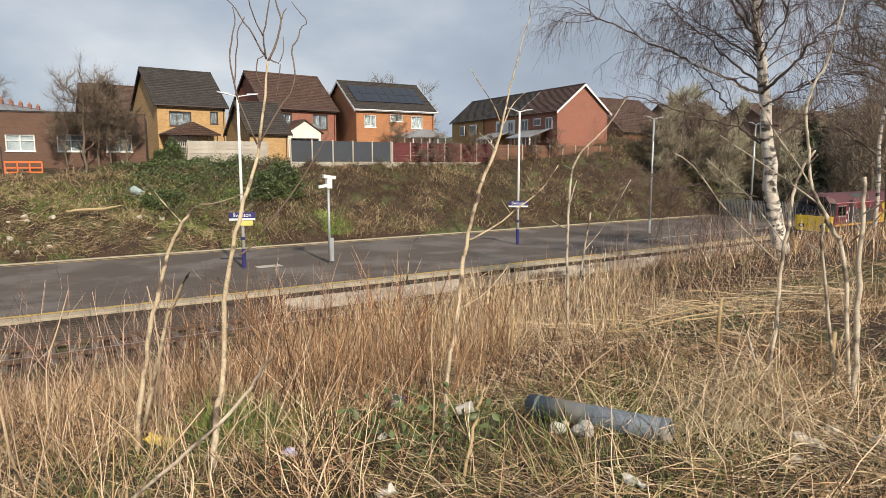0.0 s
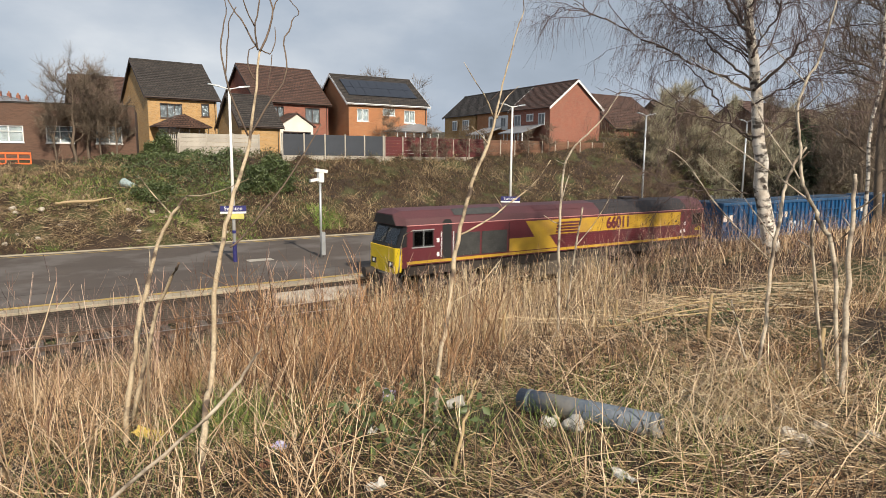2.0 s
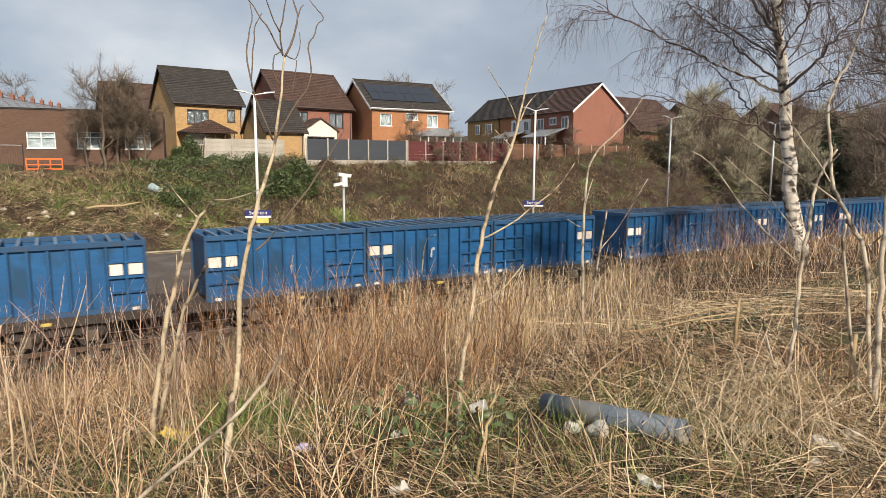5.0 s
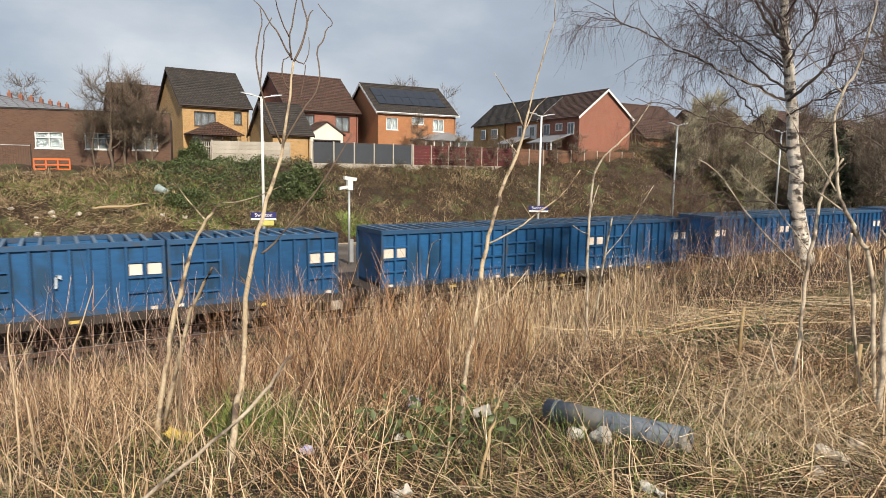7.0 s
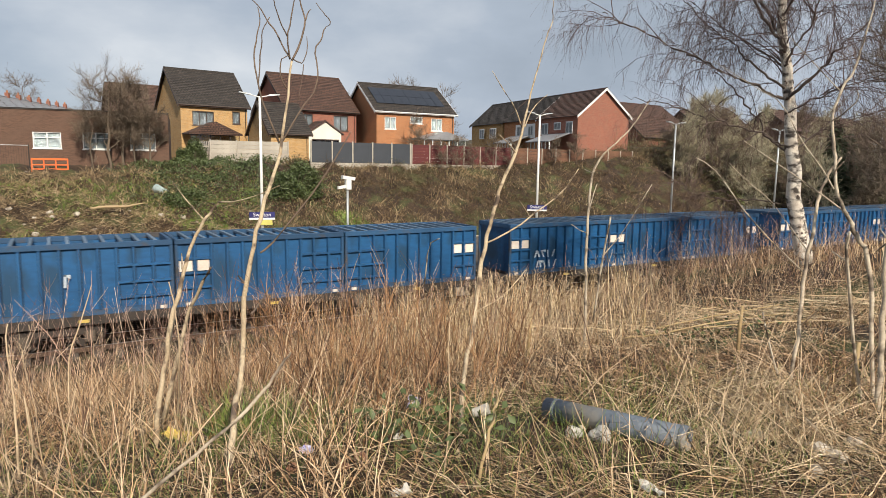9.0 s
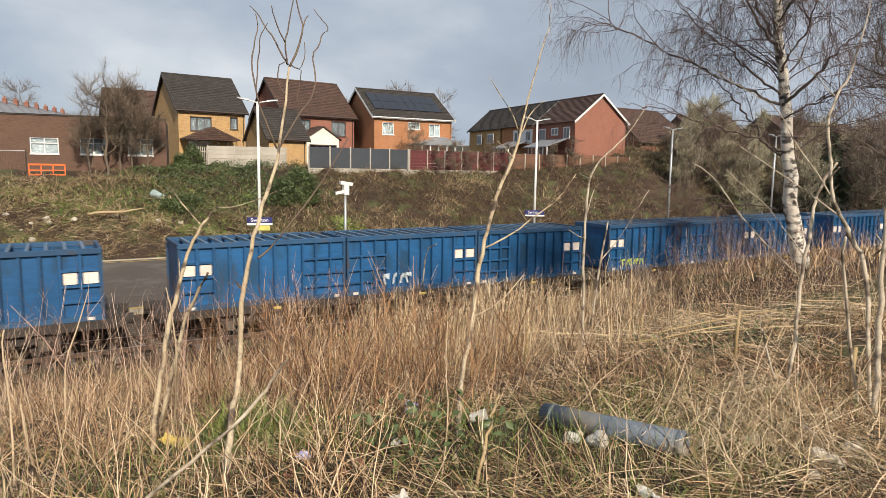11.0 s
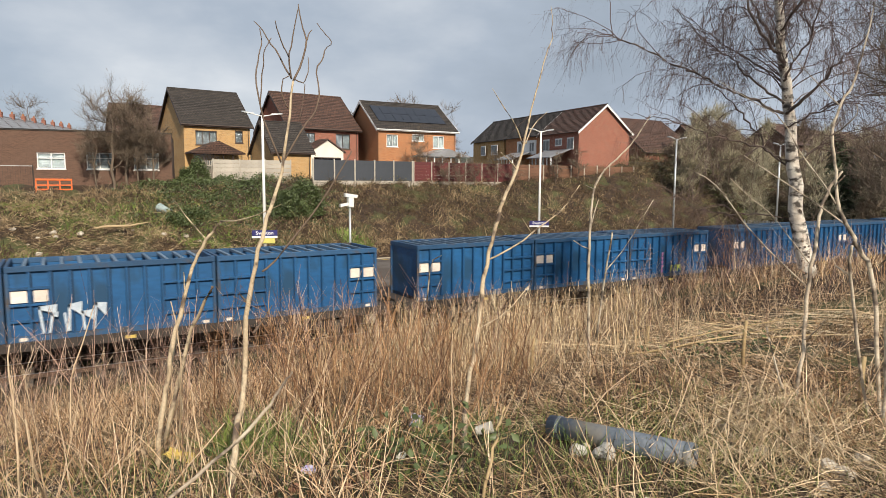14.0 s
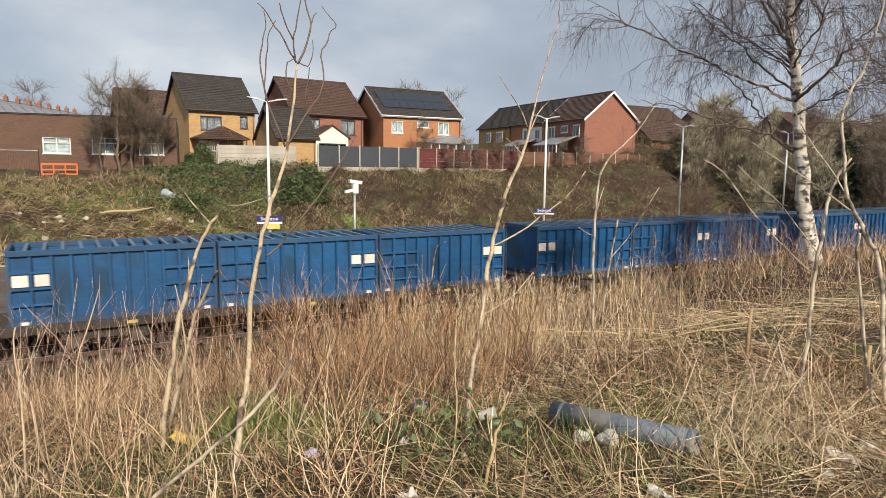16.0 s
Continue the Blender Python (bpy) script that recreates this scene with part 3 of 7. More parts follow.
def writing(name, text, size, material, parent, m, width=None, bold=0.0):
    """Letters of the built-in font as a thin mesh, centred."""
    cu = bpy.data.curves.new(name, "FONT")
    cu.body, cu.size, cu.extrude, cu.align_x, cu.align_y = text, size, 0.004, "CENTER", "CENTER"
    tmp = bpy.data.objects.new(name, cu)
    scene.collection.objects.link(tmp)
    bpy.context.view_layer.update()
    me = bpy.data.meshes.new_from_object(tmp.evaluated_get(bpy.context.evaluated_depsgraph_get()))
    bpy.data.objects.remove(tmp)
    xs = [v.co.x for v in me.vertices]
    k = width / (max(xs) - min(xs)) if width else 1
    me.transform(Matrix.Diagonal((k, 1, 1, 1)))
    if bold:
        heavy = bmesh.new()
        for step, (dx, dz) in enumerate(((0, 0), (-bold, bold), (bold, bold), (-bold, -bold), (bold, -bold))):
            copy = me.copy()
            copy.transform(Matrix.Translation((dx, dz, 0.0012 * step)))
            heavy.from_mesh(copy)
            bpy.data.meshes.remove(copy)
        heavy.to_mesh(me)
        heavy.free()
    me.transform(m)
    return part(name, me, material, parent)


# ---- ground ----
def ground(x, y):
    x, y = np.asarray(x, float), np.asarray(y, float)
    z = np.interp(y, [-40, -6, 3, 6, 9, 12, 16, 20, 21.2, 25.6, 26, 39.5, 40.2, 41, 46, 51, 55, 70, 120, 185, 300], [5.2, 4.7, 4.5, 3.8, 3.0, 2.15, 1.0, 0.0, -0.3, -0.3, -0.3, -0.3, 0.55, 1.0, 3.6, 5.7, 5.9, 6.0, 6.0, 12.5, 13.0])
    lift = np.clip((x - 8.5) / 3.5, 0, 1) * np.interp(y, [1, 6, 9, 16, 20], [0.1, 0.75, 0.9, 0.3, 0])
    left = np.clip((14 - x) / 12, 0, 1) * np.interp(y, [41, 46, 51, 56, 62], [0, -0.9, -1.2, -0.5, 0])
    right = np.clip((x - 34) / 26, 0, 1) * np.interp(y, [41, 50, 56, 75, 110], [0, 1.6, 2.4, 2.4, 1.0])
    away = np.clip((x - 58) / 20, 0, 1) * np.interp(y, [26, 30, 41, 50], [0, 0.8, 2.5, 0.5])
    bumps = 0.09 * np.sin(1.7 * x + 0.6 * y) * np.sin(1.3 * y - 0.4 * x) + 0.05 * np.sin(3.9 * x) * np.sin(3.1 * y + x)
    rough = np.interp(y, [-40, 17, 19.5, 41, 42.5, 53, 60], [0.8, 0.8, 0, 0, 3.0, 3.0, 0.3])
    near = np.interp(np.hypot(x, y), [0, 3, 6], [0.3, 0.5, 1])
    return z + lift + left + right + away + bumps * rough * near


gx = np.unique(np.concatenate([[-900, -400, -200, -120], np.arange(-70, -12, 2.5), np.arange(-12, 30, 0.45), np.arange(30, 90, 1.5), np.arange(90, 200, 10), [260, 400, 700, 1200]]))
gy = np.unique(np.concatenate([[-900, -300, -120, -60, -30], np.arange(-15, 0, 1.5), np.arange(0, 21.5, 0.4), [21.2, 25.6, 26], np.arange(28, 39.6, 4), np.arange(39.5, 58, 0.5), np.arange(58, 90, 3), np.arange(90, 200, 12), [260, 400, 700, 1200, 2500]]))
GX, GY = np.meshgrid(gx, gy)
gv = np.stack([GX, GY, ground(GX, GY)], -1).reshape(-1, 3)
nx, ny = len(gx), len(gy)
ii = (np.arange(ny - 1)[:, None] * nx + np.arange(nx - 1)[None]).reshape(-1, 1)
g_ob = part("ground", fast_mesh("ground", gv, np.concatenate([ii, ii + 1, ii + nx + 1, ii + nx], 1)), "earth", smooth=True)
tagged(g_ob, "rough brown earth with moss on cutting banks and meadow", "ground", kind="structure")

# ---- track and platform ----
TRACK_Y, ZP = 24.24, 0.70
X0, X1 = -70.0, 58.0
PF, PB = 25.72, 40.0
track = empty("railway_track", pose(0, TRACK_Y, 0), "single railway track on brown stone ballast beside the platform", "railway track", kind="structure")
for sgn in (-1, 1):
    y = sgn * 0.7525
    part("rail", box(-150, 330, y - 0.035, y + 0.035, -0.15, -0.01), "rail", track)
    part("rail_head", box(-150, 330, y - 0.03, y + 0.03, -0.0095, 0.0), "rail_top", track, "polished steel rail head")
sleeper_mesh = part("sleeper", box(-0.13, 0.13, -1.25, 1.25, -0.32, -0.16, bevel=0.02), "sleeper", track).data
bpy.data.objects["sleeper"].location = (-14, 0, 0)
for k in range(1, 130):
    s = part("sleeper", sleeper_mesh, None, track)
    s.location = (-14 + 0.65 * k, 0, 0)
nb = 26000
bx, by = rng.uniform(-25, 75, nb), TRACK_Y + rng.uniform(-2.9, 1.3, nb)
bz = -0.26 + rng.uniform(-0.02, 0.05, nb)
tagged(part("ballast", leaves("ballast", np.stack([bx, by, bz], 1), rng.uniform(0.025, 0.06, nb), 0.2), "ballast"), "loose brown ballast stones round the sleepers", "ballast", kind="stuff")

plat = empty("platform", pose(0, 0, 0), "wide tarmac station platform with worn yellow edge lines", "platform", kind="structure")
part("surface", box(X0, X1, PF + 0.62, PB, -0.3, ZP), "tarmac", plat, "grey tarmac surface")
part("wall_face", box(X0, X1, PF + 0.16, PF + 0.3, -0.34, ZP - 0.33), "face_brick", plat, "dark brick platform face")
for k in range(3):
    part("corbel_course", box(X0, X1, PF + 0.13 - 0.045 * k, PF + 0.3, ZP - 0.325 + 0.075 * k, ZP - 0.26 + 0.075 * k), "face_brick", plat)
slab = None
for k in range(int((X1 + 20) / 0.9)):
    x = -20 + 0.9 * k
    s = part("coping_slab", slab or box(0.006, 0.894, PF, PF + 0.6, ZP - 0.1, ZP + 0.003, bevel=0.012), "coping", plat)
    slab = slab or s.data
    s.location = (x, random.uniform(-0.008, 0.008), random.uniform(-0.004, 0.004))
part("far_coping", box(X0, -20, PF, PF + 0.6, ZP - 0.1, ZP), "coping", plat)
part("yellow_line", box(X0, X1, PF + 0.64, PF + 0.94, ZP + 0.001, ZP + 0.005), "yellow_line", plat, "worn yellow line")
part("joint_line", box(X0, X1, PF + 3.0, PF + 3.06, ZP + 0.001, ZP + 0.004), "grime", plat, "dark tarmac joint")
part("rear_line", box(X0, X1, PB - 0.55, PB - 0.42, ZP + 0.001, ZP + 0.005), "yellow_line", plat, "worn yellow line")
part("rear_kerb", box(X0, X1, PB - 0.02, PB + 0.22, -0.3, ZP + 0.06, bevel=0.02), "coping", plat, "pale stone rear kerb")
part("white_marking", box(36, 57.5, PF + 4.2, PF + 4.3, ZP + 0.001, ZP + 0.005), "white_line", plat, "thin white painted line")
for k in range(13):
    part("whitewash_strip", box(8.6 + 3.8 * k, 12.39 + 3.8 * k, PF + 0.148, PF + 0.158, -0.3, 0.365), "render_patch", plat, "flaking dirty whitewash on brick")
part("hatch_cover", box(9.6, 10.9, 32.2, 32.9, ZP + 0.001, ZP + 0.006), "concrete", plat, "pale concrete cover")


def lamp_post(x, sign, face=0):
    o = empty("lamp_post", pose(x, 32.6, ZP), "tall white platform lamp post with twin arms and name sign" if sign else "tall pale grey platform lamp post with twin arms", "lamp post", "lamp posts along the platform")
    part("column", cyl((0, 0, 1.0), (0, 0, 8.55), 0.085, 0.06, 12), "post_white" if sign else "galv", o, smooth=True)
    part("base_sleeve", cyl((0, 0, 0), (0, 0, 1.0), 0.105, 0.1, 12), "navy" if sign else "galv", o, "navy painted base" if sign else "")
    if sign:
        part("band", cyl((0, 0, 1.45), (0, 0, 1.6), 0.1, 0.1, 12), "navy", o, "navy band")
    for sg in (-1, 1):
        part("arm", cyl((0, 0, 8.5), (sg * 0.55, 0, 8.62), 0.03, 0.025, 6), "post_white" if sign else "galv", o)
        part("lamp_head", hull([(sg * a, b, c) for a, b, c in ((0.45, -0.1, 8.58), (0.45, 0.1, 8.58), (0.45, -0.08, 8.66), (0.45, 0.08, 8.66), (1.0, -0.1, 8.66), (1.0, 0.1, 8.66), (1.0, -0.06, 8.72), (1.0, 0.06, 8.72))]), "galv", o, "grey lamp head")
    if sign:
        board = part("name_board", box(-0.62, 0.62, -0.16, -0.12, 2.55, 2.84, bevel=0.01), "navy", o, "navy station name board")
        board.rotation_euler = (0, 0, radians(face))
        part("white_strip", box(-0.62, 0.62, -0.165, -0.115, 2.45, 2.545), "sign_white", board, "white strip")
        writing("lettering", "Swinton", 0.27, "sign_white", board, pose(0, -0.163, 2.70, 90), 0.85)
        if face > -30:
            part("notice", box(-0.12, 0.5, -0.15, -0.12, 2.18, 2.43), "sign_yellow", board, "yellow notice with illegible lines")
    return o


lamp_post(9.0, True, -18)
lamp_post(26.75, True, -34)
lamp_post(39.6, False)
lamp_post(52.6, False)
lamp_post(-9.0, True, -10)

cctv = empty("camera_mast", pose(13.3, 31.8, ZP), "grey steel mast with white surveillance camera housings", "camera mast")
part("mast", cyl((0, 0, 0), (0, 0, 4.1), 0.07, 0.06, 10), "galv", cctv, smooth=True)
part("cabinet", box(-0.02, 0.2, -0.13, 0.02, 0.12, 1.35, bevel=0.015), "galv", cctv, "narrow grey cabinet")
part("bracket_box", box(-0.12, 0.18, -0.14, 0.14, 3.95, 4.5, bevel=0.03), "post_white", cctv, "white bracket box")
part("camera_housing", hull([(-0.3, -0.15, 4.52), (0.35, -0.15, 4.44), (-0.3, 0.1, 4.52), (0.35, 0.1, 4.44), (-0.3, -0.15, 4.7), (0.4, -0.15, 4.6), (-0.3, 0.1, 4.7), (0.4, 0.1, 4.6)]), "post_white", cctv, "white camera housing")
part("small_camera", hull([(-0.55, -0.1, 3.98), (-0.1, -0.1, 4.06), (-0.55, 0.08, 3.98), (-0.1, 0.08, 4.06), (-0.55, -0.1, 4.12), (-0.1, -0.1, 4.2), (-0.55, 0.08, 4.12), (-0.1, 0.08, 4.2)]), "post_white", cctv)

palisade = empty("palisade_fence", pose(58.2, 26.0, 0.6), "grey galvanised palisade fence across the platform end", "fence")
pale = None
for k in range(86):
    p_ = part("pale", pale or hull([(-0.01, -0.033, 0), (0.02, 0, 0), (-0.01, 0.033, 0), (-0.01, -0.033, 1.75), (-0.01, 0.033, 1.75), (0.02, 0, 1.75), (0, 0, 1.85)]), "galv", palisade)
    pale = pale or p_.data
    p_.location = (0, 0.155 * k, 0)
for z in (0.35, 1.45):
    part("rail", box(0.02, 0.06, -0.1, 13.4, z, z + 0.05), "galv", palisade)
for y in (0, 2.75, 5.5, 8.25, 11.0, 13.4):
    part("post", box(0.06, 0.14, y - 0.05, y + 0.05, -0.1, 1.85), "galv", palisade)


# ---- houses ----
def holed_wall(w, z0, z1, holes, t):
    """A wall along x, its face at y = 0, t thick towards +y, with openings (x0, x1, z0, z1)."""
    xs = sorted({0, w, *[h[0] for h in holes], *[h[1] for h in holes]})
    zs = sorted({z0, z1, *[h[2] for h in holes], *[h[3] for h in holes]})
    bm = bmesh.new()
    for a, b in zip(xs, xs[1:]):
        for c, d in zip(zs, zs[1:]):
            if not any(h[0] <= a and b <= h[1] and h[2] <= c and d <= h[3] for h in holes):
                box(a, b, 0, t, c, d, bm)
    bmesh.ops.remove_doubles(bm, verts=bm.verts[:], dist=0.0005)
    return bm


def window(parent, x0, x1, z0, z1, frame_mat, bars=1, backing=True, top=False):
    """A framed window set into a wall's opening, with its panes, sill and a sheet behind coloured like reflected sky.
    """
    f = bmesh.new()
    for a, b, c, d in ((x0, x1, z0, z0 + 0.07), (x0, x1, z1 - 0.07, z1), (x0, x0 + 0.07, z0 + 0.07, z1 - 0.07), (x1 - 0.07, x1, z0 + 0.07, z1 - 0.07)):
        box(a, b, 0.05, 0.12, c, d, f)
    step = (x1 - x0) / (bars + 1)
    for k in range(1, bars + 1):
        box(x0 + step * k - 0.035, x0 + step * k + 0.035, 0.05, 0.12, z0 + 0.07, z1 - 0.07, f)
    if top:
        box(x0 + 0.07, x1 - 0.07, 0.05, 0.12, z1 - 0.45, z1 - 0.39, f)
    bmesh.ops.remove_doubles(f, verts=f.verts[:], dist=0.0005)
    win = part("window", f, frame_mat, parent, "white framed window" if frame_mat == "upvc" else "dark framed window")
    for k in range(bars + 1):
        p = part("pane", box(x0 + step * k + 0.03, x0 + step * (k + 1) - 0.03, 0.08, 0.09, z0 + 0.05, z1 - 0.05), "glass", win)
        p.visible_shadow = False
    part("sill", box(x0 - 0.05, x1 + 0.05, -0.06, 0.1, z0 - 0.07, z0 - 0.003), frame_mat, win)
    # full-width sheet whose grey stands in for sky mirrored in the panes
    if backing:
        part("net_curtain", box(x0 + 0.02, x1 - 0.02, 0.2, 0.215, z0, z1), "backing" if frame_mat == "upvc" else "sky_grey_sheet", win, "pale net tinted like reflected sky" if frame_mat == "upvc" else "grey sheet standing in for reflected sky")
    return win


def tiled_slope(x0, x1, y_eave, z_eave, y_ridge, z_ridge, rows):
    """Overlapping tile courses from eave to ridge, one stepped sheet."""
    bm = bmesh.new()
    line = []
    for k in range(rows):
        a, b = k / rows, (k + 1) / rows
        line.append((y_eave + (y_ridge - y_eave) * a, z_eave + (z_ridge - z_eave) * a + 0.075))
        line.append((y_eave + (y_ridge - y_eave) * b, z_eave + (z_ridge - z_eave) * b + 0.02))
    line += [(y_ridge, z_ridge - 0.06), (y_eave, z_eave - 0.02)]
    ends = [[bm.verts.new((x, y, z)) for y, z in line] for x in (x0, x1)]
    n = len(line)
    for i in range(n):
        bm.faces.new((ends[0][i], ends[0][(i + 1) % n], ends[1][(i + 1) % n], ends[1][i]))
    bm.faces.new(ends[0])
    bm.faces.new(ends[1][::-1])
    bmesh.ops.recalc_face_normals(bm, faces=bm.faces[:])
    return bm


def house(m, w, depth, eave, ridge, wall, roof, label, windows, frame_mat, barge="dark_frame", low=-0.6, rows=20, chimney=None, group="houses behind the cutting", gable_low=None):
    """A gabled house: local x along the front, y to the back, z up from the plot. Ridge along x."""
    h = empty("house", m, label, "house", group)
    holes = [(a, b, c, d) for a, b, c, d, *_ in windows]
    part("front_wall", holed_wall(w, low, eave, holes, 0.28), wall, h)
    mid = depth / 2
    back = box(0.28, w - 0.28, depth - 0.28, depth, low, eave)
    part("back_wall", back, wall, h)
    for x in (0, w - 0.28):
        g = plate([(0.28, low), (depth - 0.28 + 0.28, low), (depth, eave), (mid, ridge - 0.05), (0, eave), (0.28, eave)], 0.28)
        g.transform(Matrix.Rotation(radians(90), 4, "Z"))
        shift(g, x + 0.0, 0, 0)
        part("gable_wall", g, wall, h)
    part("inner_floor", box(0.3, w - 0.3, 0.3, depth - 0.3, eave * 0.46, eave * 0.46 + 0.2), "room", h)
    part("inner_wall", box(0.3, w - 0.3, 3.0, 3.1, 0, eave - 0.1), "room", h)
    o = 0.3
    drop = (ridge - eave) / mid * o
    part("roof", tiled_slope(-o, w + o, -o, eave - drop, mid, ridge, rows), roof, h)
    part("roof", tiled_slope(-o, w + o, depth + o, eave - drop, mid, ridge, rows), roof, h)
    part("ridge_tiles", cyl((-o, mid, ridge + 0.02), (w + o, mid, ridge + 0.02), 0.11, 0.11, 8), roof, h)
    for x in (-o - 0.03, w + o):
        for s_, y0, y1 in ((0, -o, mid), (1, depth + o, mid)):
            b = bmesh.new()
            z0, z1 = eave - drop, ridge
            for x_ in (x, x + 0.03):
                for yy, zz in ((y0, z0), (y1, z1)):
                    b.verts.new((x_, yy, zz + 0.06)), b.verts.new((x_, yy, zz - 0.22))
            bmesh.ops.convex_hull(b, input=b.verts[:])
            part("barge_board", b, barge, h)
    part("fascia", box(-o, w + o, -o - 0.03, -o, eave - drop - 0.12, eave - drop + 0.04), barge, h)
    part("gutter", cyl((-o, -o - 0.08, eave - drop + 0.0), (w + o, -o - 0.08, eave - drop + 0.0), 0.055, 0.055, 8), "dark_frame" if barge == "dark_frame" else "upvc", h)
    part("downpipe", cyl((w - 0.2, -0.06, 0), (w - 0.2, -0.06, eave - 0.2), 0.035, 0.035, 6), "black", h)
    for a, b, c, d, bars, cur in windows:
        window(h, a, b, c, d, frame_mat, bars, cur)
    return h


def porch(parent, x0, x1, deep, z1, z2, material, roof, glass=True):
    """A lean-out conservatory or porch with a pitched front."""
    c = part("porch", box(x0, x1, -deep, -0.004, -0.4, 0.9), material, parent)
    mid = (x0 + x1) / 2
    r = bmesh.new()
    for yy in (-deep - 0.25, -0.004):
        for a, b in ((x0 - 0.25, z1), (x1 + 0.25, z1), (mid, z2)):
            r.verts.new((a, yy, b)), r.verts.new((a, yy, b + 0.12))
    bmesh.ops.convex_hull(r, input=r.verts[:])
    part("porch_roof", r, roof, c)
    n = 5
    for k in range(n + 1):
        x = x0 + (x1 - x0) * k / n
        part("porch_post", box(x - 0.05 if k else x, x + 0.05 if k < n else x, -deep, -deep + 0.1, 0.9, z1), material, c)
    for k in range(n):
        p = part("pane", box(x0 + (x1 - x0) * k / n + 0.06, x0 + (x1 - x0) * (k + 1) / n - 0.06, -deep + 0.04, -deep + 0.05, 0.92, z1 - 0.03), "glass", c)
        p.visible_shadow = False
    return c


GZ = 6.0
h1 = house(pose(11.1, 68.2, GZ, 0, 0, 5), 6.6, 9.6, 5.6, 9.35, "buff", "tile_dark", "buff brick house with charcoal tiled roof and dark window frames",
           [(1.1, 3.2, 3.45, 4.85, 2, True), (5.05, 5.85, 3.75, 5.0, 0, True), (0.6, 4.2, 0.4, 1.9, 2, False)], "dark_frame")
porch(h1, 0.3, 5.0, 2.2, 2.5, 3.65, "dark_frame", "tile_brown")
h2 = house(pose(21.0, 66.2, GZ, 0, 0, 4), 8.0, 9.8, 5.6, 9.5, "red_brick", "tile_brown", "red brick house with brown tiled roof and dark window frames",
           [(5.3, 7.0, 3.4, 5.0, 1, True), (1.6, 2.9, 3.5, 5.0, 1, True), (4.2, 6.6, 0.5, 2.1, 2, False)], "dark_frame")
ext = part("rear_extension", plate([(1.3, -0.5), (4.9, -0.5), (4.9, 2.95), (3.1, 4.1), (1.3, 2.95)], 2.6), "cream", h2, "cream rendered gabled extension")
part("bifold_door", box(1.6, 4.6, -2.67, -2.605, 0.0, 2.35), "dark_frame", ext, "dark bifold door")
for k in range(4):
    part("pane", box(1.68 + 0.73 * k, 2.33 + 0.73 * k, -2.70, -2.675, 0.1, 2.25), "dark_glass", ext)
for s_ in (-1, 1):
    b = bmesh.new()
    for yy in (-2.75, 0):
        for a, c in ((3.1 + s_ * 2.05, 2.82), (3.1, 4.13)):
            b.verts.new((a, yy, c)), b.verts.new((a, yy, c + 0.14))
    bmesh.ops.convex_hull(b, input=b.verts[:])
    part("extension_roof", b, "tile_brown", ext)
h3 = house(pose(29.9, 63.5, GZ, 0, 0, -2), 9.5, 9.4, 5.65, 8.85, "orange_brick", "tile_dark", "orange brick house with solar panels on its dark roof",
           [(0.95, 2.3, 3.65, 4.95, 1, True), (4.0, 5.5, 4.35, 5.1, 0, True), (6.6, 8.0, 3.65, 5.0, 1, True)], "upvc", barge="upvc")
slope = math.atan2(8.85 - 5.65, 4.7)
for r in range(2):
    for k in range(8):
        s = part("solar_panel", box(-0.5, 0.5, 0, 1.65, 0, 0.04), "solar", h3, "black solar panel")
        s.location, s.rotation_euler = (1.0 + 1.04 * k, 1.35 + r * 1.7 * math.cos(slope) - 0.4, 5.65 + (0.95 + r * 1.7 * math.cos(slope)) * math.tan(slope) + 0.14), (slope, 0, 0)
porch(h3, 4.3, 9.4, 2.8, 2.6, 3.35, "upvc", "slate")
garage = house(pose(17.2, 58.8, GZ, 0, 0, 3), 3.6, 6.4, 2.75, 5.5, "buff", "tile_dark", "small buff brick garage with a steep charcoal roof", [], "dark_frame", rows=13)

# the pair of houses whose gable looks on the line
h4 = house(pose(51.2, 55.7, GZ + 0.1) @ Matrix.Rotation(radians(84), 4, "Z") @ Matrix.Translation((0, -7.3, 0)), 8.0, 7.3, 5.75, 8.75, "red_brick", "tile_brown", "red brick house with white barge boards and brown roof", [], "upvc", barge="upvc")


def flank_window(parent, y0, y1, z0, z1):
    """A framed window on a house's left flank, in the house's own space."""
    f = part("window", box(y0, y1, 7.3, 7.36, z0, z1, bevel=0.02), "upvc", parent, "white framed window")
    n = max(1, round((y1 - y0) / 0.7))
    for k in range(n):
        a = y0 + 0.12 + (y1 - y0 - 0.12) * k / n
        part("pane", box(a, a + (y1 - y0 - 0.12) / n - 0.12, 7.34, 7.365, z0 + 0.13, z1 - 0.13), "dark_glass", f)


for a, b, c, d in ((0.9, 2.2, 3.6, 5.0), (3.2, 4.6, 4.1, 5.0), (0.7, 3.6, 0.5, 1.6), (5.8, 7.2, 3.6, 5.0)):
    flank_window(h4, a, b, c, d)
h4b = house(pose(52.05, 63.75, GZ + 0.1) @ Matrix.Rotation(radians(84), 4, "Z") @ Matrix.Translation((0, -7.3, 0)), 8.2, 7.3, 5.75, 8.75, "orange_brick", "tile_dark", "brick house with white cladding and dark tiled roof", [], "upvc", group="houses behind the cutting")
part("cladding", box(0.6, 5.2, 7.3, 7.34, 3.3, 5.1), "upvc", h4b, "white upper cladding")
for a, b, c, d in ((1.0, 2.2, 3.6, 4.9), (3.3, 4.9, 3.6, 4.9), (0.8, 2.6, 0.6, 2.0)):
    flank_window(h4b, a, b, c, d)
